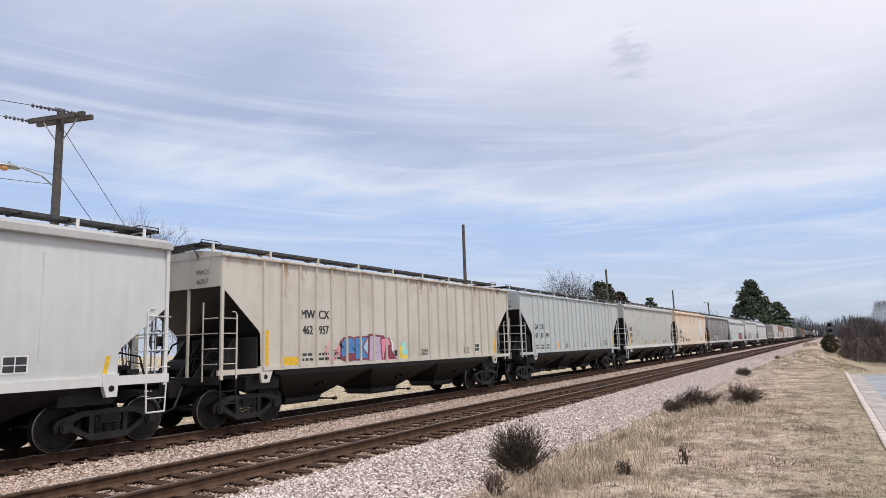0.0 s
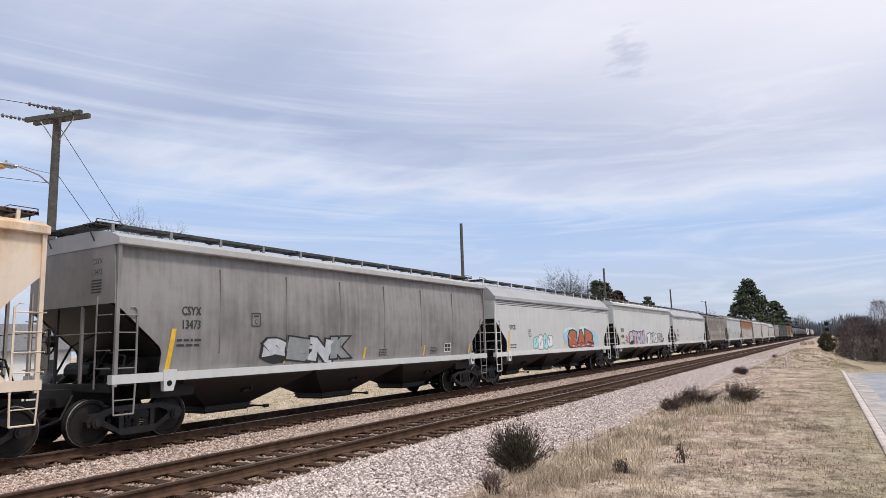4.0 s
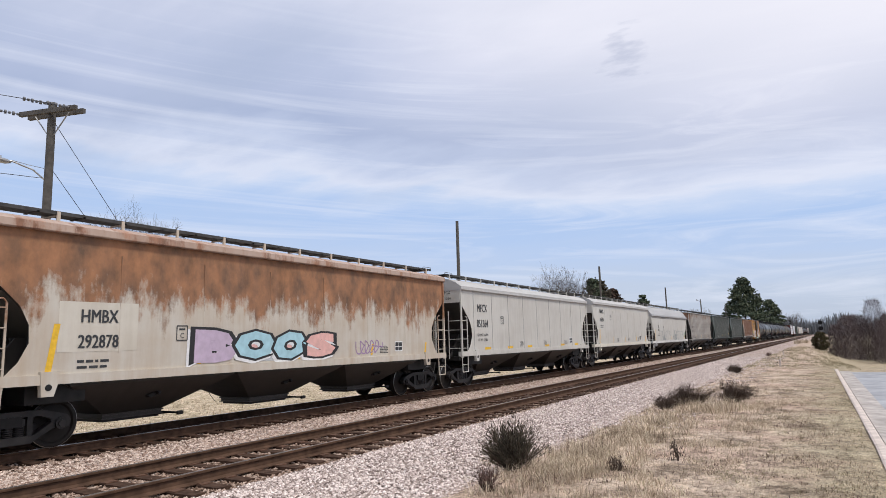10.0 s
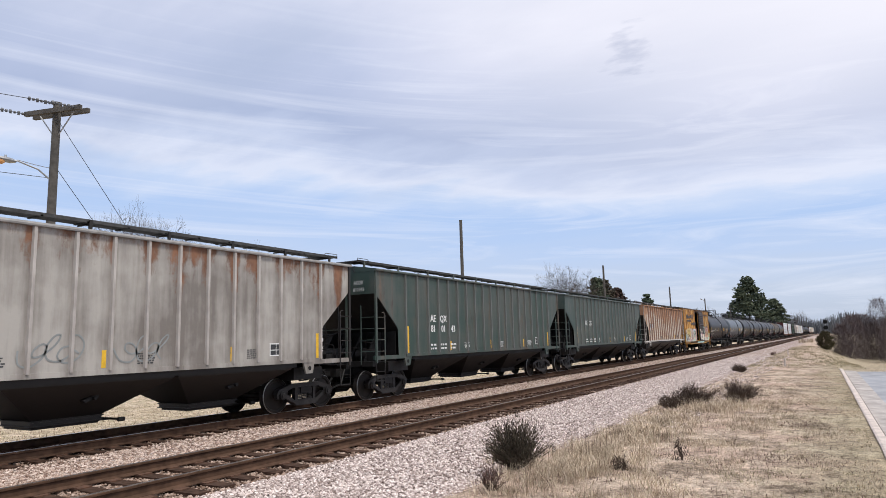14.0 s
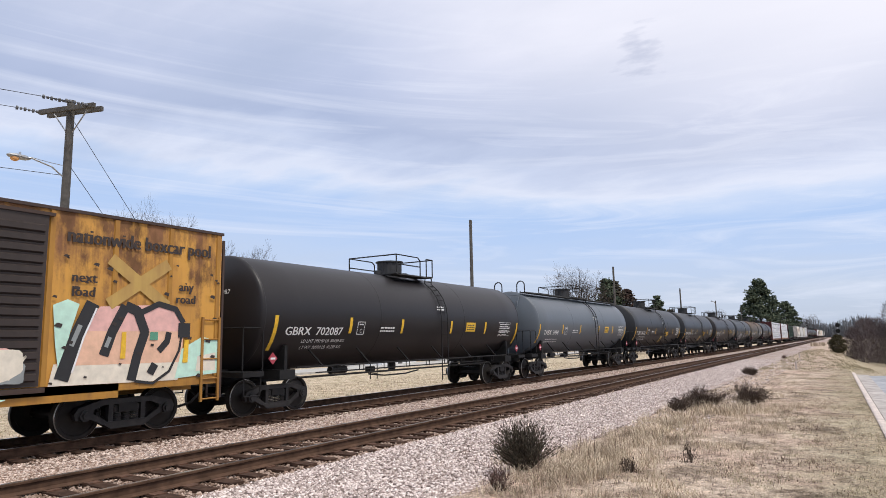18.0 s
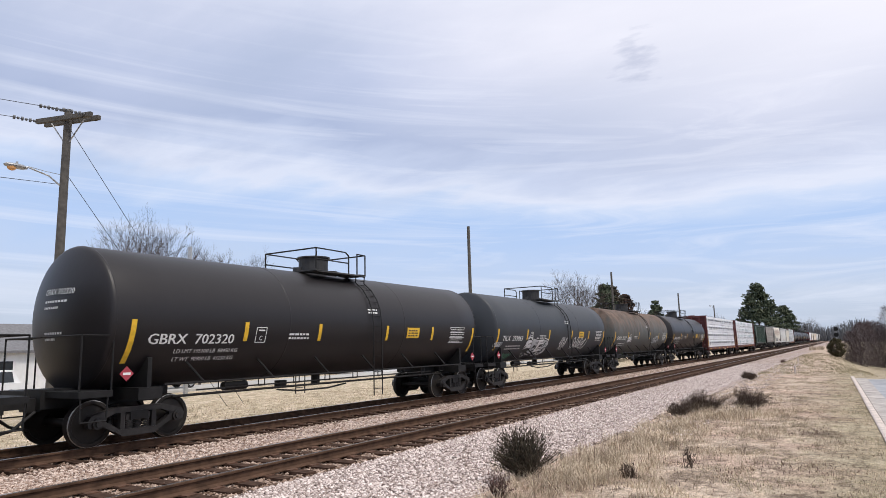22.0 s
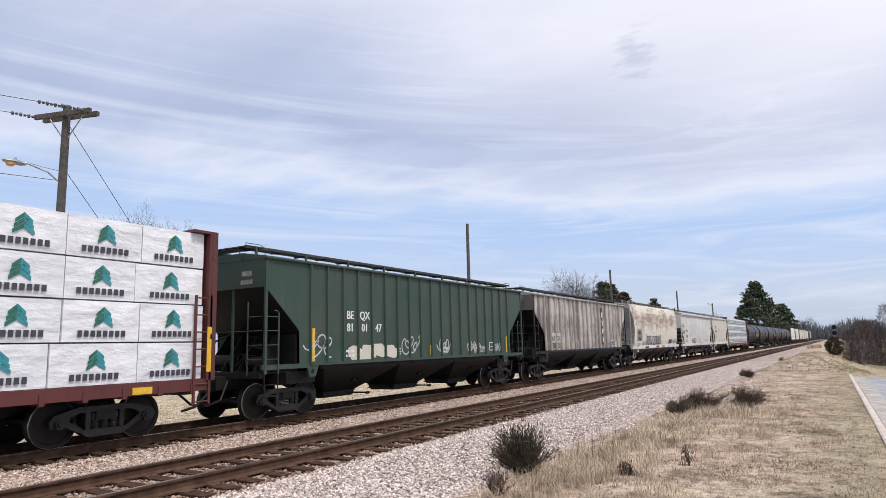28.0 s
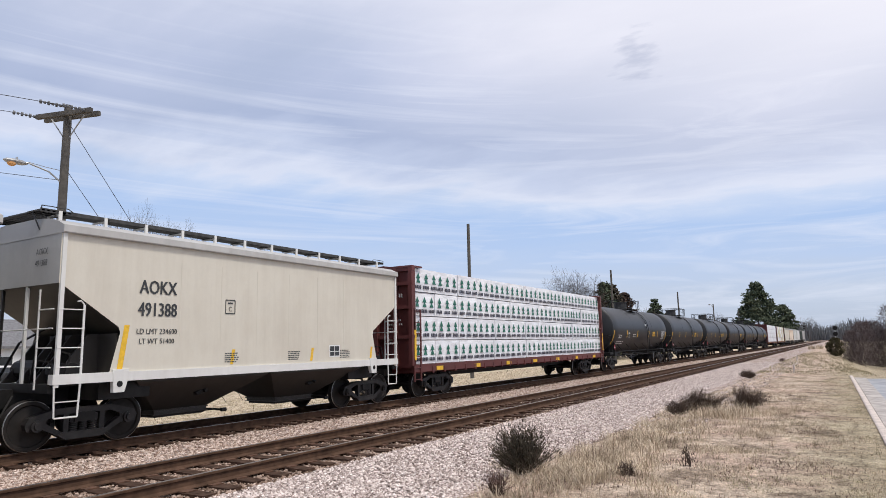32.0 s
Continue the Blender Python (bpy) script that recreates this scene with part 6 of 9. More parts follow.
def side_letters(car, H, sf):
    """Tall sprayed letters in mint, pink and peach with thick black strokes, beside the box car's door."""
    K = SPRAY
    at = lambda u, v: (H - 3.75 + u * 3.7, 1.06 + v * 1.62)

    def area(name, pts, mat, lift, label=""):
        sh = Shape()
        flat_poly(sh, [at(*p) for p in pts], sf, lift)
        part(name, sh, mat, car, label)

    def stroke(pts, wid, mat, lift, label="thick black sprayed stroke"):
        sh = Shape()
        ribbon(sh, [at(*p) for p in pts], wid, sf, lift)
        for p in pts[1:-1]:
            c = at(*p)
            flat_poly(sh, [(c[0] + wid / 2 * math.cos(0.785 * k), c[1] + wid / 2 * math.sin(0.785 * k)) for k in range(8)], sf, lift + 0.0004)
        part("spray_stroke", sh, mat, car, label)

    area("sprayed_panel", [(0.0, 0.02), (0.72, 0.0), (0.76, 0.24), (0.02, 0.26)], K["cream"], 0.032, "cream sprayed ground")
    area("sprayed_panel", [(0.03, 0.24), (0.74, 0.23), (0.75, 0.64), (0.12, 0.64)], PEACH, 0.0335, "peach sprayed band")
    area("sprayed_panel", [(0.13, 0.63), (0.74, 0.63), (0.70, 0.90), (0.52, 0.96), (0.24, 0.92)], K["rose"], 0.035, "pink sprayed band")
    area("sprayed_panel", [(0.70, 0.02), (1.0, 0.06), (1.0, 0.50), (0.88, 0.56), (0.74, 0.40)], K["mint"], 0.0365, "mint sprayed corner")
    area("sprayed_panel", [(0.0, 0.92), (0.07, 0.99), (0.13, 0.94), (0.09, 0.6), (0.05, 0.1), (0.02, 0.5)], K["mint"], 0.038, "mint sprayed wedge")
    area("sprayed_panel", [(0.84, 0.10), (0.98, 0.10), (0.98, 0.34), (0.85, 0.30)], K["cream"], 0.038, "cream sprayed patch")
    stroke([(0.20, 0.96), (0.13, 0.60), (0.06, 0.08)], 0.27, K["black"], 0.041)
    stroke([(0.14, 0.70), (0.10, 0.46)], 0.09, K["dim"], 0.0425, "grey sprayed glint")
    stroke([(0.38, 0.94), (0.31, 0.62), (0.27, 0.34)], 0.20, K["black"], 0.041)
    stroke([(0.30, 0.56), (0.28, 0.44)], 0.08, K["dim"], 0.0425, "grey sprayed glint")
    stroke([(0.38, 0.94), (0.45, 0.88), (0.50, 0.62), (0.46, 0.34), (0.43, 0.03)], 0.20, K["black"], 0.043)
    stroke([(0.47, 0.86), (0.58, 0.98), (0.69, 0.92), (0.745, 0.74)], 0.12, K["black"], 0.0445)
    stroke([(0.745, 0.74), (0.72, 0.38), (0.66, 0.12), (0.56, -0.02), (0.45, 0.02)], 0.055, K["black"], 0.046)
    stroke([(0.65, 0.62), (0.64, 0.50), (0.59, 0.38)], 0.14, K["black"], 0.0445)
    stroke([(0.54, 0.10), (0.57, 0.22)], 0.17, K["black"], 0.0445)
    stroke([(0.22, 0.90), (0.16, 0.56), (0.11, 0.16)], 0.035, K["white"], 0.0475, "thin white sprayed edge")
    area("reflector_strip", [(0.36, 0.30), (0.39, 0.30), (0.39, 0.62), (0.365, 0.62)], YELLOW, 0.048, "yellow reflective strip")
    area("reflector_strip", [(0.745, 0.22), (0.78, 0.22), (0.785, 0.52), (0.755, 0.52)], YELLOW, 0.048, "yellow reflective strip")
    area("label_patch", [(0.53, 0.52), (0.58, 0.52), (0.58, 0.62), (0.53, 0.62)], K["green"], 0.048, "small green label")
    area("stencil_plate", [(0.71, 0.55), (0.79, 0.55), (0.79, 0.74), (0.71, 0.74)], K["black"], 0.048, "black and white stencil panel")
    rnd = random.Random(5)
    for _ in range(34):
        u, v, q = rnd.random(), rnd.uniform(-0.02, 1.5), rnd.uniform(0.008, 0.022)
        area("rust_spot", [(u - q, v), (u - q * 0.3, v + q * 1.6), (u + q, v + q), (u + q * 0.7, v - q * 1.2)], BOX_DOOR, 0.050, "dark rust spot")


def build_train():
    K = SPRAY
    # leading cars
    hopper(-5.6, 11.0, PALE_GREY, "smooth", "pale grey smooth-sided covered hopper with a white sill", sill_mat=WHITE_TRIM, trim_mat=WHITE_TRIM, curved=0.05, end_mat=PALE_GREY)
    car, sf, H = hopper(12.35, 27.8, TAN_GREY, "ribbed", "stained tan-grey ribbed covered hopper with blue and pink spray paint", trim_mat=TAN_GREY, bay_mat=BAY_DARK, mark="MW CX", number="462 957", rib_n=21, panel=2, mark_z=2.62, mark_size=0.33, web_mat=BAY_GREY)
    mist(car, -H + 4.2, -H + 7.0, 1.38, 2.2, 7, (K["sky"], K["pink"], K["white"]), sf, 2)
    fat_word(car, "SKER", -H + 4.3, -H + 6.9, 1.36, 2.16, (K["blue"], K["blue"], K["lilac"], K["pink"]), K["maroon"], sf, "blue and lilac sprayed letters edged in dark red", 3, lift=0.014)
    mist(car, -H + 6.8, -H + 7.7, 1.38, 1.95, 6, (K["teal"], K["yellow"], K["white"], K["black"]), sf, 5, "small teal and yellow sprayed patches")
    scrawl(car, -H + 3.6, -H + 4.2, 1.45, 2.1, K["pink"], sf, 4, lift=0.08)
    patch(car, "reflector_strip", -H + 1.9, -H + 2.6, 1.40, 1.62, YELLOW, sf, "yellow reflective panel")
    hopper(29.05, 44.45, BLUE_GREY, "ribbed", "light blue-grey ribbed covered hopper", bay_mat=BAY_DARK, mark="GA CX", number="47 01 99", rib_front=1.48, rib_rear=1.4, rib_n=20, mark_z=2.42, web_mat=BAY_GREY)
    hopper(45.85, 60.8, PALE_GREEN, "smooth", "pale grey-green smooth-sided covered hopper", sill_mat=WHITE_TRIM, trim_mat=WHITE_TRIM, bay_mat=BAY_DARK, mark="FMLX", cut=CUT_ARC, number="2074", mark_at=1.57, mark_z=2.42, curved=0.04)
    car, sf, H = hopper(62.15, 77.7, CREAM_RUST, "smooth", "cream covered hopper streaked with orange rust", bay_mat=BAY_RUST, mark="GACX", number="516063", cut=CUT_ARC, mark_at=2.0, mark_z=2.25, curved=0.04, board_mat=BAY_RUST, roof_mat=CREAM_RUST)
    patch(car, "repaint_patch", -H + 11.5, -H + 12.65, 1.98, 3.64, WHITE_LET, sf, "clean white repainted patch", lift=0.02)
    bubble_paint(car, -H + 2.7, -H + 3.35, 1.40, 2.05, 1, (K["dim"],), K["silver"], sf, 7, "grey sprayed roundel", lift=0.02, bars_in=False)
    scrawl(car, -H + 2.8, -H + 3.3, 1.5, 1.95, K["black"], sf, 8, "black sprayed lines", 0.04, lift=0.03)
    patch(car, "mark_panel", -H + 1.5, -H + 2.5, 2.18, 2.58, SOOT_GREY, sf, "grey patch behind the marks", lift=0.008)
    for i in range(3):
        bubble_paint(car, -H + 4.2 + i * 0.75, -H + 4.55 + i * 0.75, 1.52, 1.72, 1, (K["black"],), K["black"], sf, 20 + i, "black sprayed splash", lift=0.02, bars_in=False)
    car, sf, H = hopper(79.05, 95.0, SOOT_BROWN, "smooth", "sooty grey covered hopper with a bulging side", bay_mat=BAY_DARK, sill_mat=PALE_GREY, mark="CSYX", number="13473", curved=0.12, mark_size=0.27, mark_at=1.8, mark_z=2.6, mark_gap=0.3)
    fat_word(car, "SENK", -H + 3.9, -H + 7.4, 1.40, 2.12, (K["silver"], K["dim"]), K["black"], sf, "silver sprayed letters with black outline", 31)
    car, sf, H = hopper(95.9, 112.0, OFF_WHITE, "smooth", "pale grey covered hopper with large orange spray-painted letters", sill_mat=WHITE_TRIM, trim_mat=WHITE_TRIM, bay_mat=BAY_DARK, mark="UTCX", number="", mark_size=0.3, centers=7.65, eave=3.64, rise=0.70, lines=3, roof_mat=ROOF_GREY)
    mist(car, -H + 8.0, -H + 13.7, 1.40, 2.55, 26, (K["haze"], K["sky"], K["haze"]), sf, 41, "pale turquoise sprayed cloud")
    fat_word(car, "SAB", -H + 8.7, -H + 12.8, 1.36, 2.45, (K["brick"],), K["black"], sf, "large orange sprayed letters with black outline", 7, fat=0.09, lift=0.022)
    bubble_paint(car, -H + 9.2, -H + 12.8, 1.42, 1.62, 9, (K["rose"], K["orange"]), K["maroon"], sf, 44, "rose pink sprayed dots", lift=0.034, bars_in=False)
    scrawl(car, -H + 8.1, -H + 8.9, 1.85, 2.25, K["black"], sf, 42)
    bubble_paint(car, -H + 4.0, -H + 6.4, 1.42, 2.1, 4, (K["teal"], K["white"]), K["dim"], sf, 45, "pale sprayed letters")
    scrawl(car, -H + 13.2, -H + 13.6, 1.9, 2.15, K["black"], sf, 43)
    car, sf, H = hopper(113.15, 130.05, PALE_GREY, "smooth", "pale grey covered hopper with a dark eave band and spray-painted letters", sill_mat=WHITE_TRIM, trim_mat=WHITE_TRIM, bay_mat=BAY_DARK, mark="UTCX", number="47578", data=("LD LMT 187000 LB", "LT WT 65200 LB"), board_mat=BAY_RUST, mark_at=1.9, mark_z=2.25, centers=7.95, roof_mat=OFF_WHITE)
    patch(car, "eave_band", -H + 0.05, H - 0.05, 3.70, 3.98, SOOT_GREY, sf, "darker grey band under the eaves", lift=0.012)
    mist(car, -H + 2.9, -H + 8.0, 1.40, 2.35, 9, (K["lilac"], K["pink"], K["silver"]), sf, 50)
    fat_word(car, "STON", -H + 3.5, -H + 7.6, 1.24, 2.34, (K["silver"], K["lilac"], K["silver"], K["lilac"]), K["black"], sf, "grey and lilac sprayed letters with pink", 51, shade=K["pink"], lift=0.016)
    fat_word(car, "EHOZ", -H + 8.6, -H + 12.8, 1.34, 2.2, (K["white"], K["silver"]), K["black"], sf, "white sprayed letters with black outline", 52, shade=K["dim"])
    scrawl(car, -H + 8.0, -H + 8.7, 1.45, 2.0, K["dim"], sf, 54)
    scrawl(car, -H + 12.9, -H + 13.6, 1.7, 2.2, K["black"], sf, 55)
    scrawl(car, -H + 13.0, -H + 13.8, 1.42, 1.65, K["black"], sf, 56)
    mist(car, -H + 2.6, -H + 3.4, 1.45, 2.05, 3, (K["rose"], K["pink"]), sf, 53)
    scrawl(car, -H + 2.65, -H + 3.3, 1.5, 2.0, K["maroon"], sf, 57, "maroon sprayed scrawl", 0.045)
    car, sf, H = hopper(131.2, 147.85, OFF_WHITE, "smooth", "clean pale grey covered hopper with repainted squares", sill_mat=WHITE_TRIM, trim_mat=WHITE_TRIM, bay_mat=BAY_DARK, eave=3.64, rise=0.70, lines=3, roof_mat=ROOF_GREY, mark="UTCX", number="52016", mark_at=1.91, mark_z=2.29, centers=8.0)
    for i in range(5):
        patch(car, "repaint_patch", -H + 4.6 + 2.1 * i, -H + 5.5 + 2.1 * i, 2.9 - 0.12 * (i % 2), 3.4, REPAINT, sf, "slightly lighter repainted square")
    car, sf, H = hopper(149.2, 164.15, BROWN_GREY, "ribbed", "grimy brown-grey ribbed covered hopper", bay_mat=BLACK_PAINT, rib_mat=BROWN_RIB, mark="AT GX", number="76 07 3", panel=1, mark_z=1.86, mark_gap=0.36, roof_mat=BROWN_RIB, sill_mat=BROWN_RIB)
    for i in range(4):
        patch(car, "painted_mark", -H + 10.0, -H + 10.3, 1.78 + 0.46 * (3 - i), 2.08 + 0.46 * (3 - i), WHITE_LET, sf, "white painted shape of a lessor's mark", lift=0.01)
    for k in (1, 2):
        y = -H + 1.32 + 0.684 * (k + 0.5)
        patch(car, "mark_panel", y - 0.27, y + 0.27, 1.44, 2.2, WARM_WHITE, sf, "paler panel behind the car's number", lift=0.004)
    car, sf, H = hopper(165.5, 179.9, DUSTY_GREY, "smooth", "dusty pale grey covered hopper with small scrawls", bay_mat=BAY_GREY, sill_mat=WHITE_TRIM, trim_mat=WHITE_TRIM, mark="NAHX", number="69079", mark_at=1.72, mark_z=2.54, mark_gap=0.43, curved=0.03)
    scrawl(car, -H + 4.95, -H + 6.2, 1.45, 2.2, K["dim"], sf, 61, "faint outline scrawl")
    scrawl(car, -H + 8.0, -H + 8.7, 2.0, 2.35, K["black"], sf, 62)
    scrawl(car, -H + 11.1, -H + 11.8, 1.95, 2.3, K["black"], sf, 63)
    car, sf, H = hopper(181.0, 196.4, RUST_HALF, "smooth", "covered hopper whose upper sides have rusted deep orange-brown", bay_mat=BAY_GREY, roof_mat=RUST_ROOF, mark="HMBX", cut=CUT_ARC, number="292878", curved=0.03, mark_at=2.18, mark_z=2.33, mark_gap=0.48)
    patch(car, "lettering_panel", -H + 1.4, -H + 3.0, 1.78, 2.72, TAN_GREY, sf, "paler panel behind the car's number", lift=0.003)
    mist(car, -H + 4.2, -H + 9.6, 1.40, 2.0, 6, (K["silver"], K["rose"]), sf, 64)
    fat_word(car, "BOOS", -H + 4.4, -H + 9.2, 1.40, 2.24, (K["lilac"], K["sky"], K["sky"], K["rose"]), K["black"], sf, "lilac, blue and pink sprayed bubble letters with black outline", 65, fat=0.08, shade=K["white"], lift=0.014)
    scrawl(car, -H + 10.3, -H + 11.4, 1.45, 1.95, K["violet"], sf, 66)
    car, sf, H = hopper(197.65, 213.0, WARM_WHITE, "seamed", "off-white covered hopper with slim upright seams", bay_mat=BAY_GREY, sill_mat=WARM_WHITE, mark="MFCX", number="851364", cut=CUT_ARC, data=("LD LMT 226700", "LT WT 59300"), mark_z=2.95, mark_size=0.44, mark_at=1.84, mark_gap=0.62, eave=3.80, rise=0.46, stripes=0, rib_mat=SOOT_GREY)
    for i in range(6):
        patch(car, "reflector_strip", -H + 2.0 + 2.2 * i, -H + 2.55 + 2.2 * i, 1.42, 1.52, YELLOW, sf, "yellow reflective strip")
    car, sf, H = hopper(214.1, 228.4, WARM_WHITE, "smooth", "warm white covered hopper with orange reflective strips", bay_mat=BAY_GREY, sill_mat=CREAM, mark="NAHX", number="66196", cut=CUT_ARC, mark_at=1.9, mark_z=3.28, mark_gap=0.5, curved=0.03, eave=3.85, rise=0.44)
    car, sf, H = hopper(229.3, 244.3, WARM_WHITE, "smooth", "white covered hopper with outlined spray-painted letters and a grey rounded roof", bay_mat=BAY_DARK, sill_mat=CHALK, mark="CEFX", number="380143", eave=3.42, rise=0.86, lines=2, roof_mat=ROOF_GREY, curved=0.03, mark_size=0.28, mark_at=2.48, mark_z=2.47, mark_gap=0.28)
    fat_word(car, "KRON", -H + 3.0, -H + 6.9, 1.30, 2.2, (WARM_WHITE,), K["dim"], sf, "outlined sprayed letters left unfilled", 71, edge=0.03)
    fat_word(car, "RMET", -H + 9.0, -H + 12.6, 1.35, 2.2, (WARM_WHITE,), K["dim"], sf, "outlined sprayed letters left unfilled", 72, edge=0.035, shade=K["dim"])
    scrawl(car, -H + 13.3, -H + 14.0, 1.6, 2.1, K["green"], sf, 73)
    car, sf, H = hopper(245.45, 260.6, RUST_PATCH, "ribbed", "grey ribbed covered hopper rusting along its top", bay_mat=BAY_DARK, mark="MW CX", number="461 190", rib_n=17, rib_front=1.65, rib_mat=PALE_RIB, roof_mat=SOOT_GREY, mark_z=2.48, mark_gap=0.36, mark_size=0.32, trim_mat=BAY_DARK, gear_mat=STEEL_DARK)
    scrawl(car, -H + 6.2, -H + 7.2, 1.5, 2.1, K["dim"], sf, 81)
    scrawl(car, -H + 8.0, -H + 9.0, 1.5, 2.1, K["dim"], sf, 82)
    car, sf, H = hopper(261.8, 277.6, GREEN_DARK, "ribbed", "dark green ribbed covered hopper with white lettering", bay_mat=BLACK_PAINT, let=WHITE_LET, rib_mat=GREEN_RIB, mark="AE QX", number="81 01 43", rib_front=1.68, rib_rear=1.5, panel=2, mark_z=2.47, mark_gap=0.36, mark_size=0.34)
    hopper(278.6, 294.35, GREEN_GREY, "ribbed", "faded dark green ribbed covered hopper", bay_mat=BLACK_PAINT, let=WHITE_LET, rib_mat=GREEN_RIB, mark="AE QX", number="", rib_front=1.68, rib_rear=1.5, panel=2, mark_z=2.47, end_text=False)
    car, sf, H = hopper(295.5, 310.45, SRIX, "ribbed", "ribbed covered hopper covered in brown rust", bay_mat=BAY_GREY, mark="", rib_mat=RUST_RIB, rib_n=18, rib_front=1.5, rib_rear=1.21, board_mat=BAY_DARK, sill_mat=WARM_WHITE, trim_mat=BROWN_RIB)
    for y, w in ((-H + 1.86, "SR"), (-H + 2.66, "IX")):
        patch(car, "mark_panel", y - 0.3, y + 0.3, 2.34, 2.70, K["black"], sf, "black panel behind the white marks")
        letter(car, w, y, 2.38, 0.38, WHITE_LET, sf, lift=0.012)
    letter(car, "95", -H + 1.86, 1.92, 0.4, BLACK_LET, sf)
    letter(car, "31", -H + 2.62, 1.92, 0.4, BLACK_LET, sf)
    # box car
    car, sf, H = box_car(311.45, 325.75, BOX_YELLOW, BOX_RIB, BOX_DOOR, BAY_RUST)
    for a, b, c, d in ((1.2, 2.0, 3.35, 3.72), (2.1, 2.9, 3.4, 3.62), (3.0, 3.7, 3.4, 3.75), (3.9, 4.5, 3.3, 3.78), (1.1, 1.4, 2.7, 3.2), (1.4, 3.4, 3.05, 3.2), (3.5, 4.4, 2.75, 2.95), (4.5, 5.8, 2.7, 3.0)):
        patch(car, "painted_mark", -H + a, -H + b, c, d, BOX_DOOR, sf, "worn dark shape of a painted emblem", lift=0.034, slant=0.08)
    letter(car, "nationwide boxcar pool", H - 1.95, 3.74, 0.40, BOX_DOOR, sf, 0.84, 0.03, lift=0.034)
    letter(car, "next\nload", H - 3.2, 3.0, 0.27, BOX_DOOR, sf, 1.0, 0.02, lift=0.034)
    letter(car, "any\nroad", H - 0.95, 2.95, 0.27, BOX_DOOR, sf, 1.0, 0.02, lift=0.034)
    s = Shape()
    ribbon(s, [(H - 2.7, 3.5), (H - 1.4, 2.6)], 0.24, sf, 0.034)
    ribbon(s, [(H - 2.7, 2.6), (H - 1.4, 3.5)], 0.24, sf, 0.036)
    part("painted_mark", s, FADED_CROSS, car, "faded yellow painted cross")
    patch(car, "mark_panel", -H + 0.9, -H + 2.7, 1.5, 2.3, PALE_YELLOW, sf, "faded yellow number panel", lift=0.046)
    letter(car, "RB   OX", -H + 1.8, 2.02, 0.3, BLACK_LET, sf, lift=0.05)
    letter(car, "39 665", -H + 1.85, 1.58, 0.34, BLACK_LET, sf, lift=0.05)
    patch(car, "sprayed_panel", -H + 0.08, -H + 5.85, 1.08, 1.62, K["cream"], sf, "cream sprayed ground of the letters", lift=0.031)
    mist(car, -H + 0.1, -H + 5.8, 1.10, 2.35, 24, (K["cream"], K["white"], K["silver"], K["rose"], K["cream"], K["mint"]), sf, 90, lift=0.0325)
    wild_letters(car, -H + 0.12, -H + 1.3, 1.08, 2.1, 3, (K["mint"], K["silver"], K["mint"]), sf, 196, 0.046)
    wild_letters(car, -H + 1.2, -H + 3.0, 1.08, 1.62, 4, (K["silver"], K["cream"], K["rose"]), sf, 198, 0.052)
    wild_letters(car, -H + 2.8, -H + 5.85, 1.10, 2.55, 7, (K["cream"], K["rose"], K["white"], PEACH, K["mint"]), sf, 197, 0.058)
    side_letters(car, H, sf)
    mist(car, H - 6.5, H - 4.1, 1.12, 1.85, 14, (K["cream"], K["dim"], K["rose"], K["cream"], K["white"]), lambda z: 1.625, 94, "worn sprayed patches across the door")
    mist(car, H - 6.5, H - 5.2, 1.7, 2.3, 6, (K["rose"], K["cream"], K["dim"]), lambda z: 1.625, 98, "pink sprayed patches on the door")
    mist(car, -1.3, 3.2, 0.86, 1.06, 10, (K["mint"], K["sky"], K["mint"]), lambda z: 1.605, 99, "turquoise sprayed patches along the sill")
    # tank cars
    tank_car(334.5, TANK_BROWN, "brownish-black tank car with yellow strips", "GBRX", "702087", data=("LD LMT 195100 LB  88450 KG", "LT WT  90900 LB  41250 KG"), half=7.85)
    tank_car(351.3, TANK_GREY, "slate grey tank car with a walkway and hoops on top", "TAEX", "3494", rail_top=True)
    tank_car(367.9, TANK_BLACK, "satin black tank car with yellow strips", "TCBX", "306122", data=("LD LMT 195100 LB  88450 KG", "LT WT  90900 LB  41250 KG"), low_panel=True)
    tank_car(384.15, TANK_BLACK, "satin black tank car with yellow strips", "TCBX", "306180", data=("LD LMT 195100 LB  88450 KG", "LT WT  90900 LB  41250 KG"), low_panel=True)
    tank_car(401.05, TANK_BROWN, "brownish-black tank car with yellow strips", "GBRX", "702320", data=("LD LMT 195100 LB  88450 KG", "LT WT  90900 LB  41250 KG"), half=7.85)
    car, sf = tank_car(417.5, TANK_BLUE, "dusty blue-black tank car with white spray-painted letters", "TILX", "293063")
    bubble_paint(car, -3.9, -1.4, 1.35, 2.15, 4, (K["white"], K["silver"]), K["white"], sf, 101, "white sprayed cloud", bars_in=False)
    fat_word(car, "SEEP", -4.0, -1.4, 1.42, 2.1, (K["white"], K["silver"]), K["black"], sf, "white sprayed letters with dark outline", 8, lift=0.016)
    scrawl(car, -6.3, -4.9, 1.15, 1.5, K["green"], sf, 102, "green sprayed scrawl")
    scrawl(car, 2.0, 4.0, 1.55, 2.15, K["white"], sf, 103, "white sprayed scrawl", 0.05)
    scrawl(car, 0.2, 1.0, 1.5, 2.2, K["white"], sf, 104, "white sprayed scrawl", 0.05)
    scrawl(car, -7.2, -6.5, 1.75, 2.0, K["silver"], sf, 105)
    car, sf = tank_car(433.9, TANK_RUST, "grey tank car rusting brown along its top", "CRGX", "29157", warn=False)
    scrawl(car, -4.0, -3.3, 1.8, 2.2, K["white"], sf, 111, "white sprayed scrawl", 0.06)
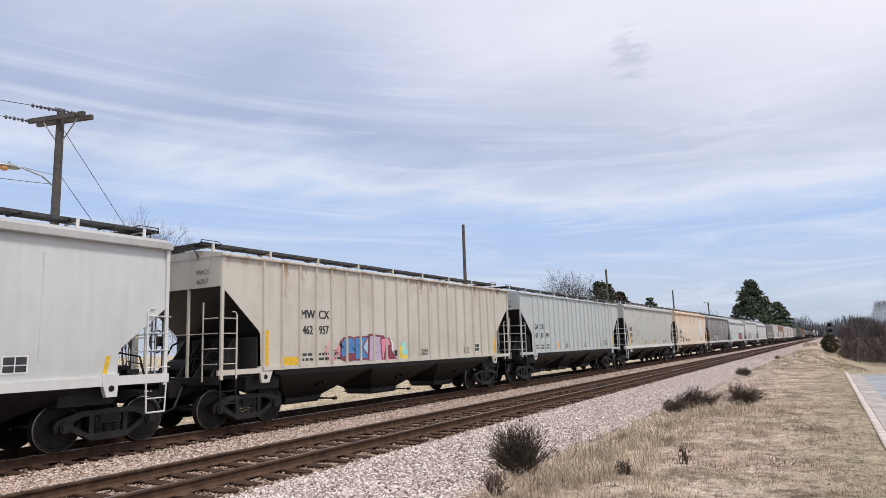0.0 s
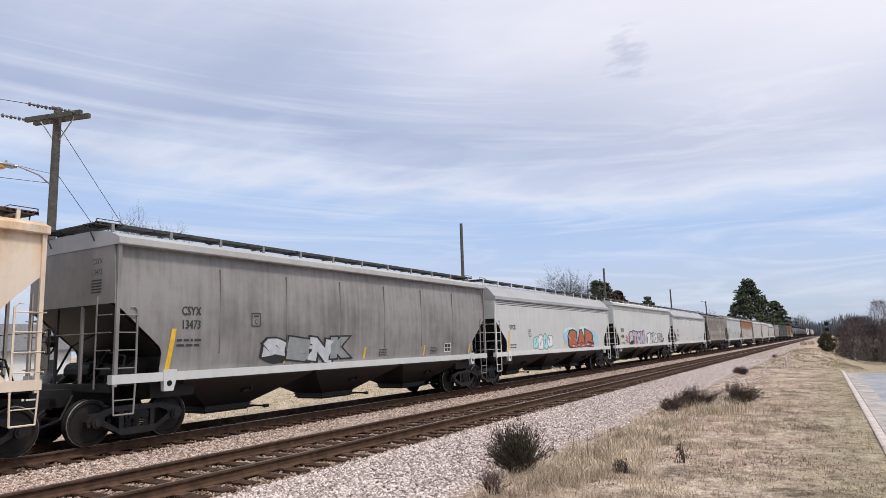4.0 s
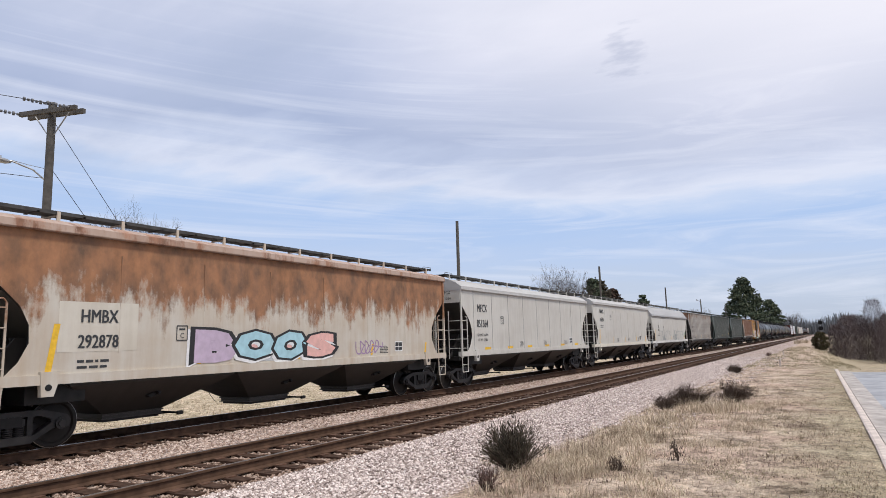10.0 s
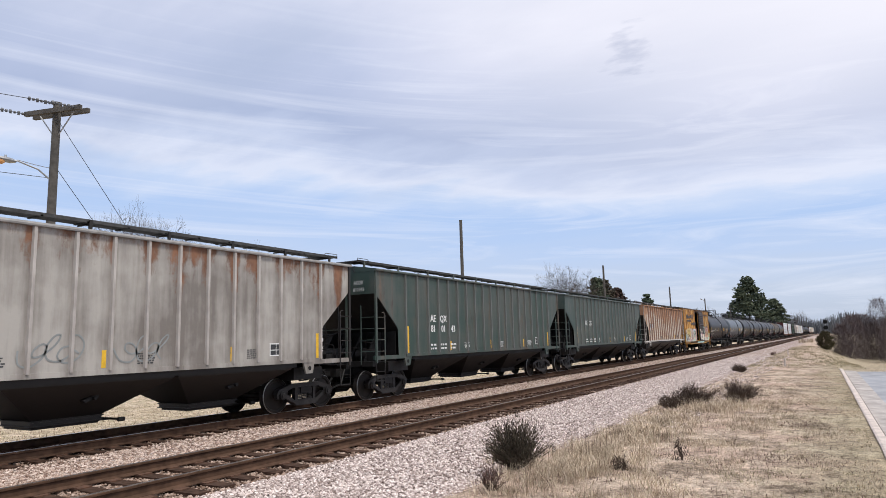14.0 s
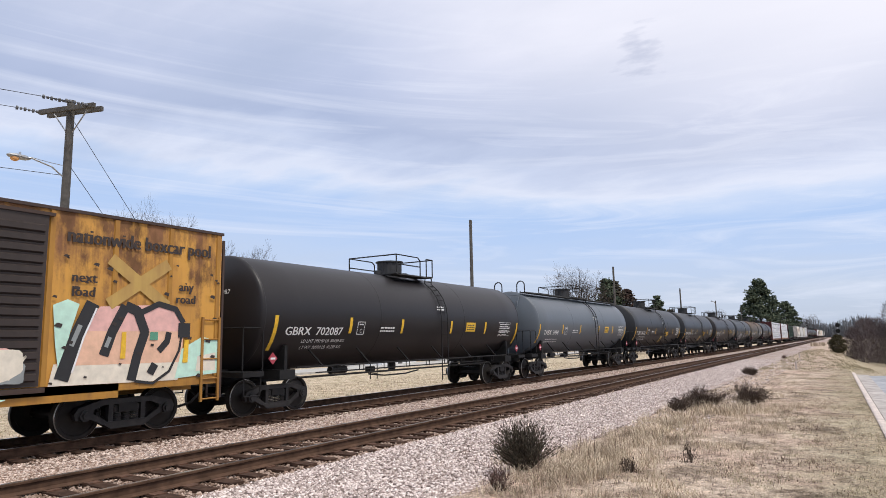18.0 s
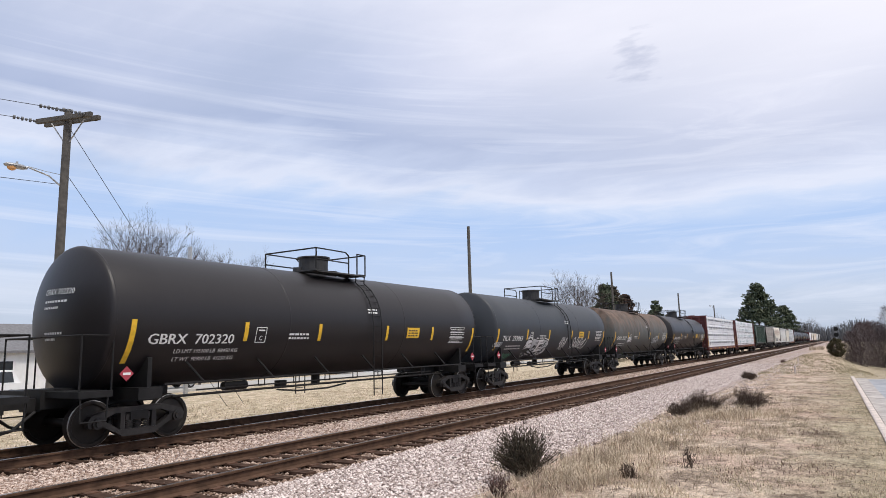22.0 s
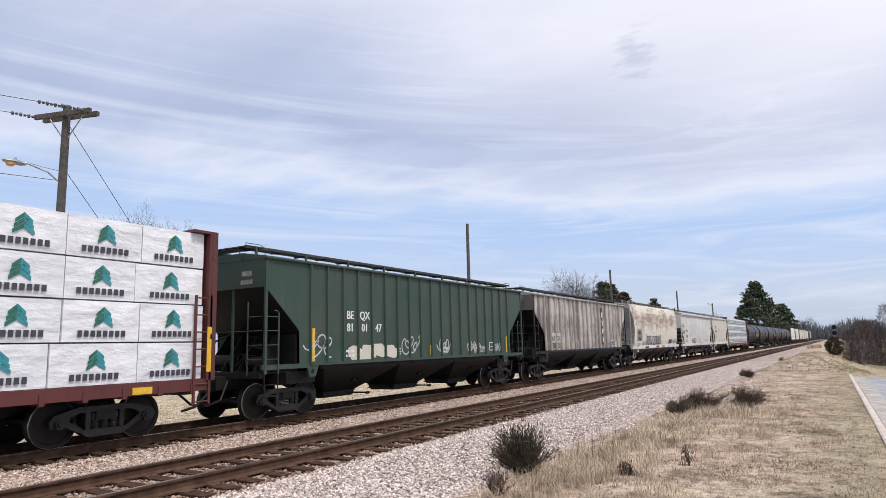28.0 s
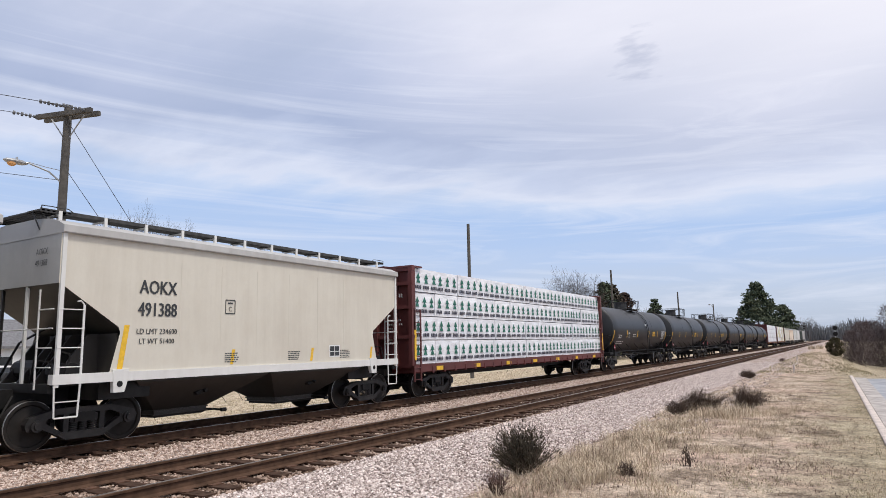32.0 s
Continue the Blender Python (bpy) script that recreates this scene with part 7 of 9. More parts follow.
    scrawl(car, 2.6, 4.2, 1.7, 2.3, K["silver"], sf, 112, "faint sprayed scrawl", 0.05)
    tank_car(450.5, TANK_BROWN, "brownish-black tank car with yellow strips", "GBRX", "702242", data=("LD LMT 195100 LB  88450 KG", "LT WT  90900 LB  41250 KG"), half=7.85)
    # lumber
    WRAP = [wrap_material("white_lumber_wrap", (0.86, 0.87, 0.90)), wrap_material("dull_white_lumber_wrap", (0.82, 0.83, 0.87))]
    lumber_car(459.55, 480.2, OXIDE, WRAP, "brown centerbeam flatcar with tall end bulkheads", "white-wrapped lumber bundles with black print", bar_logo, seed=3, cols=15)
    lumber_car(481.5, 502.05, OXIDE, WRAP, "brown centerbeam flatcar with tall end bulkheads", "white-wrapped lumber bundles with green tree emblems", tree_logo, seed=4, cols=13)
    car, sf, H = hopper(503.6, 518.85, GREEN, "ribbed", "dark green ribbed covered hopper with pale scrawls", bay_mat=BLACK_PAINT, let=WHITE_LET, mark="BE QX", number="81 01 47", rib_front=1.65, rib_rear=1.5, panel=2, mark_z=2.58, mark_gap=0.36, mark_size=0.34)
    bubble_paint(car, -H + 3.3, -H + 5.6, 1.42, 1.85, 4, (CREAM,), CREAM, sf, 121, "cream overpainted patch", bars_in=False)
    for i, (a, b) in enumerate(((1.6, 2.5), (6.0, 6.9), (8.2, 9.0), (10.3, 11.2), (12.4, 13.0))):
        scrawl(car, -H + a, -H + b, 1.5, 2.2 - 0.1 * i, K["silver"], sf, 122 + i, "pale sprayed scrawl", 0.045)
    car, sf, H = hopper(520.2, 535.25, XTRA, "ribbed", "smoke-stained white ribbed covered hopper", bay_mat=BLACK_PAINT, rib_mat=PALE_RIB, rib_front=1.34, panel=1, mark="AT GX", number="76 3", mark_z=1.86, mark_gap=0.36, sill_mat=BAY_DARK, trim_mat=BAY_DARK, roof_mat=SOOT_GREY)
    for k in (1, 2):
        y = -H + 1.34 + 0.688 * (k + 0.5)
        patch(car, "mark_panel", y - 0.27, y + 0.27, 1.78, 2.24, WARM_WHITE, sf, "paler panel behind the car's marks", lift=0.004)
    patch(car, "mark_panel", -H + 9.95, -H + 10.5, 1.6, 3.75, K["black"], sf, "black upright panel", lift=0.008)
    for i in range(4):
        patch(car, "painted_mark", -H + 10.1, -H + 10.36, 1.75 + 0.48 * i, 2.05 + 0.48 * i, WHITE_LET, sf, "white painted shape of a lessor's mark", lift=0.012)
    car, sf, H = hopper(536.7, 551.2, CREAM_SOOT, "round", "cream covered hopper with a rounded side, brown smudges and spray paint", bay_mat=BAY_GREY, sill_mat=CHALK, trim_mat=SOOT_GREY, rear_trim=BAY_RUST, end_mat=SOOT_GREY, mark="RRRX", number="21036", mark_at=1.8, mark_z=2.2, mark_gap=0.4, bays=4)
    patch(car, "lettering_panel", -H + 1.15, -H + 2.6, 1.75, 2.6, SOOT_GREY, sf, "grey panel behind the car's number", lift=0.003)
    for i in range(7):
        scrawl(car, -H + 2.7 + 0.8 * i, -H + 3.3 + 0.8 * i, 1.42, 1.75 + 0.15 * (i % 3), K["dim"], sf, 330 + i, "smudged grey sprayed strokes", 0.05, 12, 0.004)
    fat_word(car, "EROIUN", -H + 3.9, -H + 8.0, 1.46, 2.12, (K["dim"], SOOT_GREY, K["silver"], SOOT_GREY), K["black"], sf, "grey sprayed letters with dark outline, hard to read", 131, fat=0.07)
    for i in range(9):
        patch(car, "sprayed_panel", -H + 2.7 + 0.95 * i, -H + 3.55 + 0.95 * i, 1.245, 1.375, (K["white"], K["mint"], K["white"], K["white"], K["maroon"], K["white"], K["dim"], K["white"], K["silver"])[i], lambda z: 1.625, "sprayed patch along the sill")
    scrawl(car, -H + 3.2, -H + 4.1, 1.26, 1.36, K["black"], lambda z: 1.63, 132)
    for y in (H - 3.55, H - 2.98):
        patch(car, "stencil_plate", y, y + 0.5, 1.5, 1.82, K["black"], sf, "black stencil plate low on the side", lift=0.006)
    scrawl(car, H - 2.3, H - 0.75, 1.5, 1.85, K["dim"], sf, 133, "dark scuffs low on the side", 0.03, 14)
    car, sf, H = hopper(552.9, 568.6, CHALK, "smooth", "chalk white covered hopper with black scrawls", bay_mat=BAY_GREY, sill_mat=CHALK, trim_mat=CHALK, mark="PMRX", number="56068", mark_at=2.36, mark_z=2.45, mark_gap=0.48, curved=0.05)
    for x, z, r in ((1.30, 0.78, 0.055), (1.18, 0.62, 0.075)):
        part("unloading_pipe", Shape().rod((x, -H + 4.0, z), (x, H - 3.6, z), r, 8), BAY_GREY, car, "long unloading pipe under the sill")
    for i in range(5):
        y = -H + 4.6 + 1.7 * i
        part("pipe_hanger", Shape().path([(1.35, y, 1.25), (1.36, y + 0.3, 0.75), (1.2, y + 0.35, 0.6)], 0.03, 6), BAY_GREY, car)
    scrawl(car, -H + 0.5, -H + 1.2, 2.7, 3.3, K["black"], sf, 141, "black sprayed cartoon outline")
    scrawl(car, -H + 0.7, -H + 1.5, 2.25, 2.65, K["black"], sf, 142)
    scrawl(car, -H + 4.6, -H + 6.6, 1.2, 1.9, K["black"], sf, 143, "black sprayed scrawl", 0.05)
    scrawl(car, -H + 9.4, -H + 11.0, 1.2, 1.45, K["black"], sf, 144, "black sprayed scrawl", 0.045)
    scrawl(car, H - 0.95, H - 0.2, 2.3, 3.3, K["black"], sf, 145, "black sprayed cartoon outline", 0.03)
    hopper(569.65, 580.25, CREAM, "smooth", "short clean cream covered hopper", bay_mat=BAY_GREY, sill_mat=WHITE_TRIM, trim_mat=WHITE_TRIM, mark="AOKX", number="491388", data=("LD LMT 234600", "LT WT 51400"), end_mat=END_SHADED, cut=[(0.0, 3.05), (0.05, 3.03), (1.2, 2.26), (1.24, 2.15), (1.05, 1.36)], mark_at=2.05, mark_z=2.95, mark_gap=0.46, bays=2, stripes=3, mark_size=0.4)
    lumber_car(581.4, 601.4, OXIDE, WRAP, "brown centerbeam flatcar with tall end bulkheads", "white-wrapped lumber bundles with dark green print", leaf_logo, seed=5, cols=13)
    for i, m in enumerate((TANK_BLACK, TANK_BLACK, TANK_BLACK, TANK_BROWN, TANK_BLACK, TANK_BLACK)):
        tank_car(610.9 + 16.5 * i, m, ("black" if m is TANK_BLACK else "dull brown") + " tank car far back in the train", "TILX" if i == 0 else "", "")
    lumber_car(702.6, 723.0, OXIDE, WRAP, "centerbeam flatcar far back in the train", "plain white-wrapped lumber bundles stacked high", None, seed=6, cols=9)
    lumber_car(724.2, 744.6, OXIDE, [WRAP[0], wrap_material("yellow_lumber_wrap", (0.66, 0.60, 0.36))], "centerbeam flatcar far back in the train", "white and yellow wrapped lumber bundles", None, seed=7, cols=9)
    for i, m in enumerate((CREAM, CREAM_RUST, OFF_WHITE, CHALK, GREEN_GREY, SOOT_GREY)):
        hopper(745.8 + 16.6 * i, 761.2 + 16.6 * i, m, "smooth" if i != 4 else "ribbed", "covered hopper at the tail of the train", stripes=0)


def wrap_material(name, base):
    m = Nodes(name, 0.38, 0, 0.5)
    folds = m.noise(m.coords((1, 1.0, 2.2), rnd=9.0), 1.8, 4, 0.5)
    m.bump(folds, 0.055)
    return m.color(m.mix(m.ramp(folds, [(0.35, 0.0), (0.7, 1.0)]), tuple(c * 0.86 for c in base), base))


PRINT_BLACK = plain("black_wrap_print", (0.05, 0.05, 0.07), 0.5, 0, 0.2, 9)
PRINT_GREEN = plain("dark_green_wrap_print", (0.02, 0.14, 0.10), 0.5, 0, 0.2, 9)
PRINT_TEAL = plain("teal_wrap_print", (0.03, 0.26, 0.30), 0.5, 0, 0.2, 9)


def bar_word(s, y, z, w, h, n, x, mi=0):
    """A printed brand reduced to plain upright bars."""
    step = w / n
    for i in range(n):
        a = y + step * i
        s.add([(x, a, z), (x, a + step * 0.72, z), (x, a + step * 0.72, z + h), (x, a, z + h)], [(0, 1, 2, 3)], mi)


def bar_logo(bun, y0, y1, z0, z1, x, rnd):
    s = Shape()
    bar_word(s, y0 + 0.2, z0 + 0.36, (y1 - y0) - 0.42, 0.2, 5, x)
    bar_word(s, y0 + 0.35, z0 + 0.22, (y1 - y0) - 0.8, 0.05, 7, x)
    part("print", s, PRINT_BLACK, bun, "black printed brand block")


def tree_logo(bun, y0, y1, z0, z1, x, rnd):
    s = Shape()
    c = (y0 + y1) / 2
    for k in range(3):
        zt = z0 + 0.68 - 0.10 * k
        w = 0.15 + 0.02 * k
        s.add([(x, c - w, zt - 0.13), (x, c, zt), (x, c, zt - 0.085), (x, c - w, zt - 0.205)], [(0, 1, 2, 3)], 0)
        s.add([(x, c + w, zt - 0.13), (x, c, zt), (x, c, zt - 0.085), (x, c + w, zt - 0.205)], [(0, 1, 2, 3)], 1)
    bar_word(s, c - 0.5, z0 + 0.10, 1.0, 0.12, 8, x, 2)
    part("print", s, (PRINT_GREEN, PRINT_TEAL, PRINT_BLACK), bun, "green tree emblem over a dark brand block")


def leaf_logo(bun, y0, y1, z0, z1, x, rnd):
    s = Shape()
    for i in range(3):
        c = y0 + (y1 - y0) * (i + 0.5) / 3
        for k in range(2):
            zt = z0 + 0.66 - 0.16 * k
            s.add([(x, c - 0.13, zt - 0.2), (x, c, zt), (x, c + 0.13, zt - 0.2)], [(0, 1, 2)], 0)
        bar_word(s, c - 0.2, z0 + 0.1, 0.4, 0.12, 4, x, 1)
    part("print", s, (PRINT_GREEN, PRINT_BLACK), bun, "dark green printed emblem blocks")


build_train()


# ---- the surroundings ----
def island_material(name, stops, rough=0.9, patches=False):
    m = Nodes(name, rough, 0, 0.2)
    g = m.nt.nodes.new("ShaderNodeNewGeometry")
    f = m.noise(m.coords(), 9, 3)
    col = m.ramp(g.outputs["Random Per Island"], stops)
    col = m.mix(0.5, col, m.ramp(f, [(0.3, (0.6,) * 3), (0.7, (1.25,) * 3)]), "MULTIPLY")
    if patches:
        col = m.mix(0.9, col, m.ramp(m.noise(m.coords(), 1.3, 8, 0.68), [(0.36, (0.42, 0.38, 0.35)), (0.48, (0.86, 0.84, 0.82)), (0.62, (1.12, 1.10, 1.08))]), "MULTIPLY")
    return m.color(col)


STONE_PALE = island_material("pale_ballast_stones", [(0.0, (0.20, 0.155, 0.14)), (0.3, (0.42, 0.345, 0.315)), (0.7, (0.64, 0.55, 0.515)), (1.0, (0.84, 0.76, 0.72))])
STONE_TAN = island_material("tan_ballast_stones", [(0.0, (0.19, 0.12, 0.09)), (0.4, (0.43, 0.325, 0.265)), (1.0, (0.74, 0.62, 0.55))])
STONE_DARK = island_material("rust_stained_stones", [(0.0, (0.13, 0.085, 0.060)), (0.4, (0.28, 0.195, 0.148)), (1.0, (0.50, 0.39, 0.325))])
STRAW = island_material("dry_straw_grass", [(0.0, (0.30, 0.23, 0.165)), (0.4, (0.56, 0.465, 0.355)), (0.8, (0.76, 0.66, 0.53)), (1.0, (0.42, 0.375, 0.25))], patches=True)
STRAW_GREEN = island_material("faintly_green_short_grass", [(0.0, (0.22, 0.185, 0.12)), (0.5, (0.38, 0.345, 0.215)), (1.0, (0.60, 0.52, 0.39))], patches=True)
TWIG = island_material("dark_twigs", [(0.0, (0.040, 0.030, 0.025)), (1.0, (0.125, 0.090, 0.072))])
TWIG_RED = island_material("reddish_dead_stems", [(0.0, (0.09, 0.055, 0.05)), (1.0, (0.19, 0.12, 0.10))])
BARK = island_material("grey_brown_bark", [(0.0, (0.055, 0.045, 0.040)), (1.0, (0.105, 0.088, 0.078))])
NEEDLE = island_material("pine_needles", [(0.0, (0.040, 0.056, 0.038)), (0.6, (0.080, 0.100, 0.066)), (1.0, (0.125, 0.140, 0.090))])
NEEDLE_DARK = island_material("dark_evergreen_leaves", [(0.0, (0.032, 0.029, 0.022)), (1.0, (0.115, 0.096, 0.070))])
RED_LEAF = island_material("reddish_brown_leaves", [(0.0, (0.045, 0.032, 0.026)), (1.0, (0.11, 0.07, 0.055))])
CEDAR = island_material("bronze_green_cedar_leaves", [(0.0, (0.035, 0.034, 0.018)), (1.0, (0.095, 0.078, 0.042))])
BRUSH = island_material("bare_purple_brown_brush", [(0.0, (0.075, 0.058, 0.058)), (1.0, (0.165, 0.13, 0.128))])
# Distance haze is put into these bluish grey wood tones.
HAZE_WOOD = island_material("haze_grey_far_woods", [(0.0, (0.10, 0.108, 0.12)), (1.0, (0.165, 0.17, 0.18))])


def raw(name, verts, faces, mat):
    me = bpy.data.meshes.new(name)
    me.from_pydata(verts, [], faces)
    me.materials.append(mat)
    me.update()
    return me


def stone_field(name, x0, x1, y0, y1, n, z_of, mat, label, seed, size=(0.022, 0.048), thin=0.0):
    rnd = random.Random(seed)
    v, f = [], []
    for _ in range(n):
        y = y0 + (y1 - y0) * rnd.random() ** (1.0 + thin)
        x = rnd.uniform(x0, x1)
        s = rnd.uniform(*size)
        z = z_of(x, y) + s * 0.25
        a, tilt = rnd.uniform(0, 6.28), rnd.uniform(-0.6, 0.6)
        ca, sa, ct, st = math.cos(a), math.sin(a), math.cos(tilt), math.sin(tilt)
        o = len(v)
        dims = (s * rnd.uniform(0.8, 1.3), s * rnd.uniform(0.6, 1.0), s * rnd.uniform(0.5, 0.85))
        for px, py, pz in ((1, 0.2, 0), (-1, -0.1, 0.1), (0.1, 1, -0.1), (-0.1, -1, 0.15), (0.25, 0.1, 1), (-0.2, -0.15, -1)):
            qx, qy, qz = px * dims[0], py * dims[1], pz * dims[2]
            qy, qz = qy * ct - qz * st, qy * st + qz * ct
            v.append((x + qx * ca - qy * sa, y + qx * sa + qy * ca, z + qz))
        f += [(o, o + 2, o + 4), (o + 2, o + 1, o + 4), (o + 1, o + 3, o + 4), (o + 3, o, o + 4), (o + 2, o, o + 5), (o + 1, o + 2, o + 5), (o + 3, o + 1, o + 5), (o, o + 3, o + 5)]
    tagged(new(name, raw(name, v, f, mat)), label, "gravel", kind="stuff")


stone_field("ballast_stones", -7.55, -4.25, 4.5, 60, 60000, lambda x, y: -0.225 + 0.02 * (x + 7.5), STONE_PALE, "loose pale grey crushed stones beside the track", 1, (0.016, 0.036), 0.9)
stone_field("ballast_stones_between", -12.42, -10.22, 5, 70, 26000, lambda x, y: -0.21, STONE_TAN, "loose tan crushed stones between the tracks", 2, (0.016, 0.036), 0.7)
stone_field("ballast_stones_near_track", -10.3, -7.5, 4, 45, 17000, lambda x, y: -0.218, STONE_DARK, "loose rust-stained stones between the ties", 3, (0.02, 0.042), 0.7)
stone_field("ballast_stones_far_track", -15.2, -12.5, 4, 40, 4500, lambda x, y: -0.22, STONE_DARK, "loose rust-stained stones under the train", 5, (0.022, 0.045), 0.7)
stone_field("scattered_stones", -4.6, -2.8, 14, 60, 2500, lambda x, y: ground_z(x, y) + 0.0, STONE_PALE, "scattered pale stones at the edge of the grass", 4, (0.02, 0.045), 0.5)


def blades(name, n, place, height, mat, label, category="grass", seed=1, lean=0.5, width=0.006, kind="stuff"):
    rnd = random.Random(seed)
    v, f = [], []
    for _ in range(n):
        x, y, z = place(rnd)
        h = rnd.uniform(*height)
        a, l = rnd.uniform(0, 6.28), rnd.uniform(0.0, lean) * h
        w = width * rnd.uniform(0.7, 1.4)
        wx, wy = math.cos(a + 1.4) * w, math.sin(a + 1.4) * w
        dx, dy = math.cos(a) * l, math.sin(a) * l
        o = len(v)
        v += [(x - wx, y - wy, z - 0.01), (x + wx, y + wy, z - 0.01), (x + dx * 0.45 + wx * 0.7, y + dy * 0.45 + wy * 0.7, z + h * 0.6), (x + dx * 0.45 - wx * 0.7, y + dy * 0.45 - wy * 0.7, z + h * 0.6), (x + dx, y + dy, z + h)]
        f += [(o, o + 1, o + 2, o + 3), (o + 3, o + 2, o + 4)]
    tagged(new(name, raw(name, v, f, mat)), label, category, kind=kind)


def turf_place(x0, x1, y0, y1, power):
    def place(r):
        y = y0 + (y1 - y0) * r.random() ** power
        x = r.uniform(x0, x1)
        return x, y, ground_z(x, y)
    return place


def patchy_place(x0, x1, y0, y1, power, seed, share=0.0):
    def place(r):
        for _ in range(6):
            y = y0 + (y1 - y0) * r.random() ** power
            x = r.uniform(x0, x1) + min(0.0, kerb_shift(y))
            if noise.noise((x * 1.3 + seed, y * 0.9, seed)) + 0.5 * noise.noise((x * 4.1, y * 3.3, seed)) > share:
                break
        return x, y, ground_z(x, y)
    return place


def clump_place(cx, cy, rx, ry, n, seed):
    q = random.Random(seed)
    cs = [(q.gauss(cx, rx), q.gauss(cy, ry)) for _ in range(n)]
    def place(r):
        c = r.choice(cs)
        x, y = r.gauss(c[0], 0.09), r.gauss(c[1], 0.09)
        return x, y, max(ground_z(x, y), -0.16)
    return place


blades("short_grass", 34000, patchy_place(-4.3, 0.36, 6.0, 44, 1.8, 1.5, 0.15), (0.01, 0.05), STRAW, "short dry straw-coloured grass", seed=11, lean=1.4, width=0.004)
blades("green_grass", 14000, patchy_place(-1.9, 0.36, 6.0, 40, 1.5, 6.5, 0.2), (0.01, 0.035), STRAW_GREEN, "short faintly green grass near the kerb", seed=12, lean=1.2, width=0.004)
blades("matted_grass", 9000, patchy_place(-4.0, -1.2, 6.5, 26, 1.4, 9.5, 0.22), (0.03, 0.11), STRAW, "matted dry grass in tufts", seed=21, lean=1.6, width=0.004)
blades("dark_tufts", 5000, patchy_place(-3.6, 0.1, 7, 30, 1.3, 14.5, 0.42), (0.015, 0.05), TWIG_RED, "dark dead weeds in patches", seed=22, lean=3.0, width=0.004)
blades("tall_grass", 5200, clump_place(-3.35, 9.6, 0.40, 1.0, 90, 3), (0.04, 0.22), STRAW, "tangled dry grass at the edge of the stones", seed=13, lean=1.7, width=0.003)
blades("tall_grass_beyond", 6500, clump_place(-3.40, 14.5, 0.36, 2.8, 170, 4), (0.04, 0.20), STRAW, "tangled dry grass along the edge of the stones", seed=14, lean=1.7, width=0.004)
blades("bush_grass", 1500, clump_place(-2.75, 17.7, 0.5, 0.45, 40, 6), (0.08, 0.34), STRAW, "pale tangled grass round the low bushes", seed=19, lean=1.3, width=0.004)
blades("bank_grass", 9000, patchy_place(-4.2, 1.6, 40, 90, 1.2, 3.3, 0.2), (0.03, 0.12), STRAW_GREEN, "dry grass on the bank", seed=15, lean=0.9, width=0.012)
blades("field_grass", 26000, turf_place(-28, -17.4, 4, 70, 1.3), (0.02, 0.08), STRAW, "short grass beyond the train", seed=16, lean=0.9, width=0.012)
blades("dead_stems", 130, clump_place(-3.95, 10.4, 0.40, 0.9, 26, 5), (0.20, 0.62), TWIG_RED, "thin dead weed stems", "weeds", 17, 0.5, 0.002)
blades("dry_reeds", 160, lambda r: (r.uniform(-5.2, -3.0), r.uniform(124, 136), -0.15), (0.3, 0.8), STRAW, "pale dry reeds far along the bank", "weeds", 18, 0.3, 0.05)


def twig_bush(name, x, y, w, h, n, mats, label, seed, leaf=True):
    """A low twiggy evergreen: stems fanning up from the base, set with fine leaves."""
    rnd = random.Random(seed)
    z0 = max(ground_z(x, y), -0.2)
    b = thing(name, label, "bush", "low bushes by the track", pose(x, y, z0))
    s = Shape()
    lv, lf = [], []
    lobes = [(rnd.uniform(0, 6.28), rnd.uniform(0.55, 1.1)) for _ in range(7)]
    for i in range(n):
        a, reach = rnd.choice(lobes)
        a, sp = a + rnd.gauss(0, 0.35), rnd.random() ** 0.7
        tip = Vector((math.cos(a) * w / 2 * sp * reach, math.sin(a) * w / 2 * sp * reach, h * (0.40 + 0.62 * rnd.random() ** 0.8) * (0.55 + 0.45 * reach) * (1 - 0.45 * sp * sp)))
        base = Vector((math.cos(a) * 0.05, math.sin(a) * 0.05, -0.02))
        mid = base.lerp(tip, 0.5) + Vector((rnd.uniform(-0.04, 0.04), rnd.uniform(-0.04, 0.04), 0.03))
        s.rod(base, mid, 0.008, 4, r2=0.005)
        s.rod(mid, tip, 0.005, 4, r2=0.0015)
        for k in range(26 if leaf else 6):
            t = 0.22 + 0.78 * rnd.random()
            c = (base.lerp(mid, t * 2) if t < 0.5 else mid.lerp(tip, t * 2 - 1)) + Vector((rnd.gauss(0, 0.04), rnd.gauss(0, 0.04), rnd.gauss(0, 0.035)))
            d = (tip - mid).normalized() * rnd.uniform(0.03, 0.075) + Vector((rnd.gauss(0, 0.02), rnd.gauss(0, 0.02), rnd.uniform(0, 0.03)))
            q = d.cross(Vector((rnd.uniform(-1, 1), rnd.uniform(-1, 1), 0.3))).normalized() * 0.006
            o = len(lv)
            lv += [tuple(c - q), tuple(c + q), tuple(c + d)]
            lf.append((o, o + 1, o + 2))
    part("stem_fan", s, TWIG, b)
    piece("foliage", raw("foliage", lv, lf, mats), b)


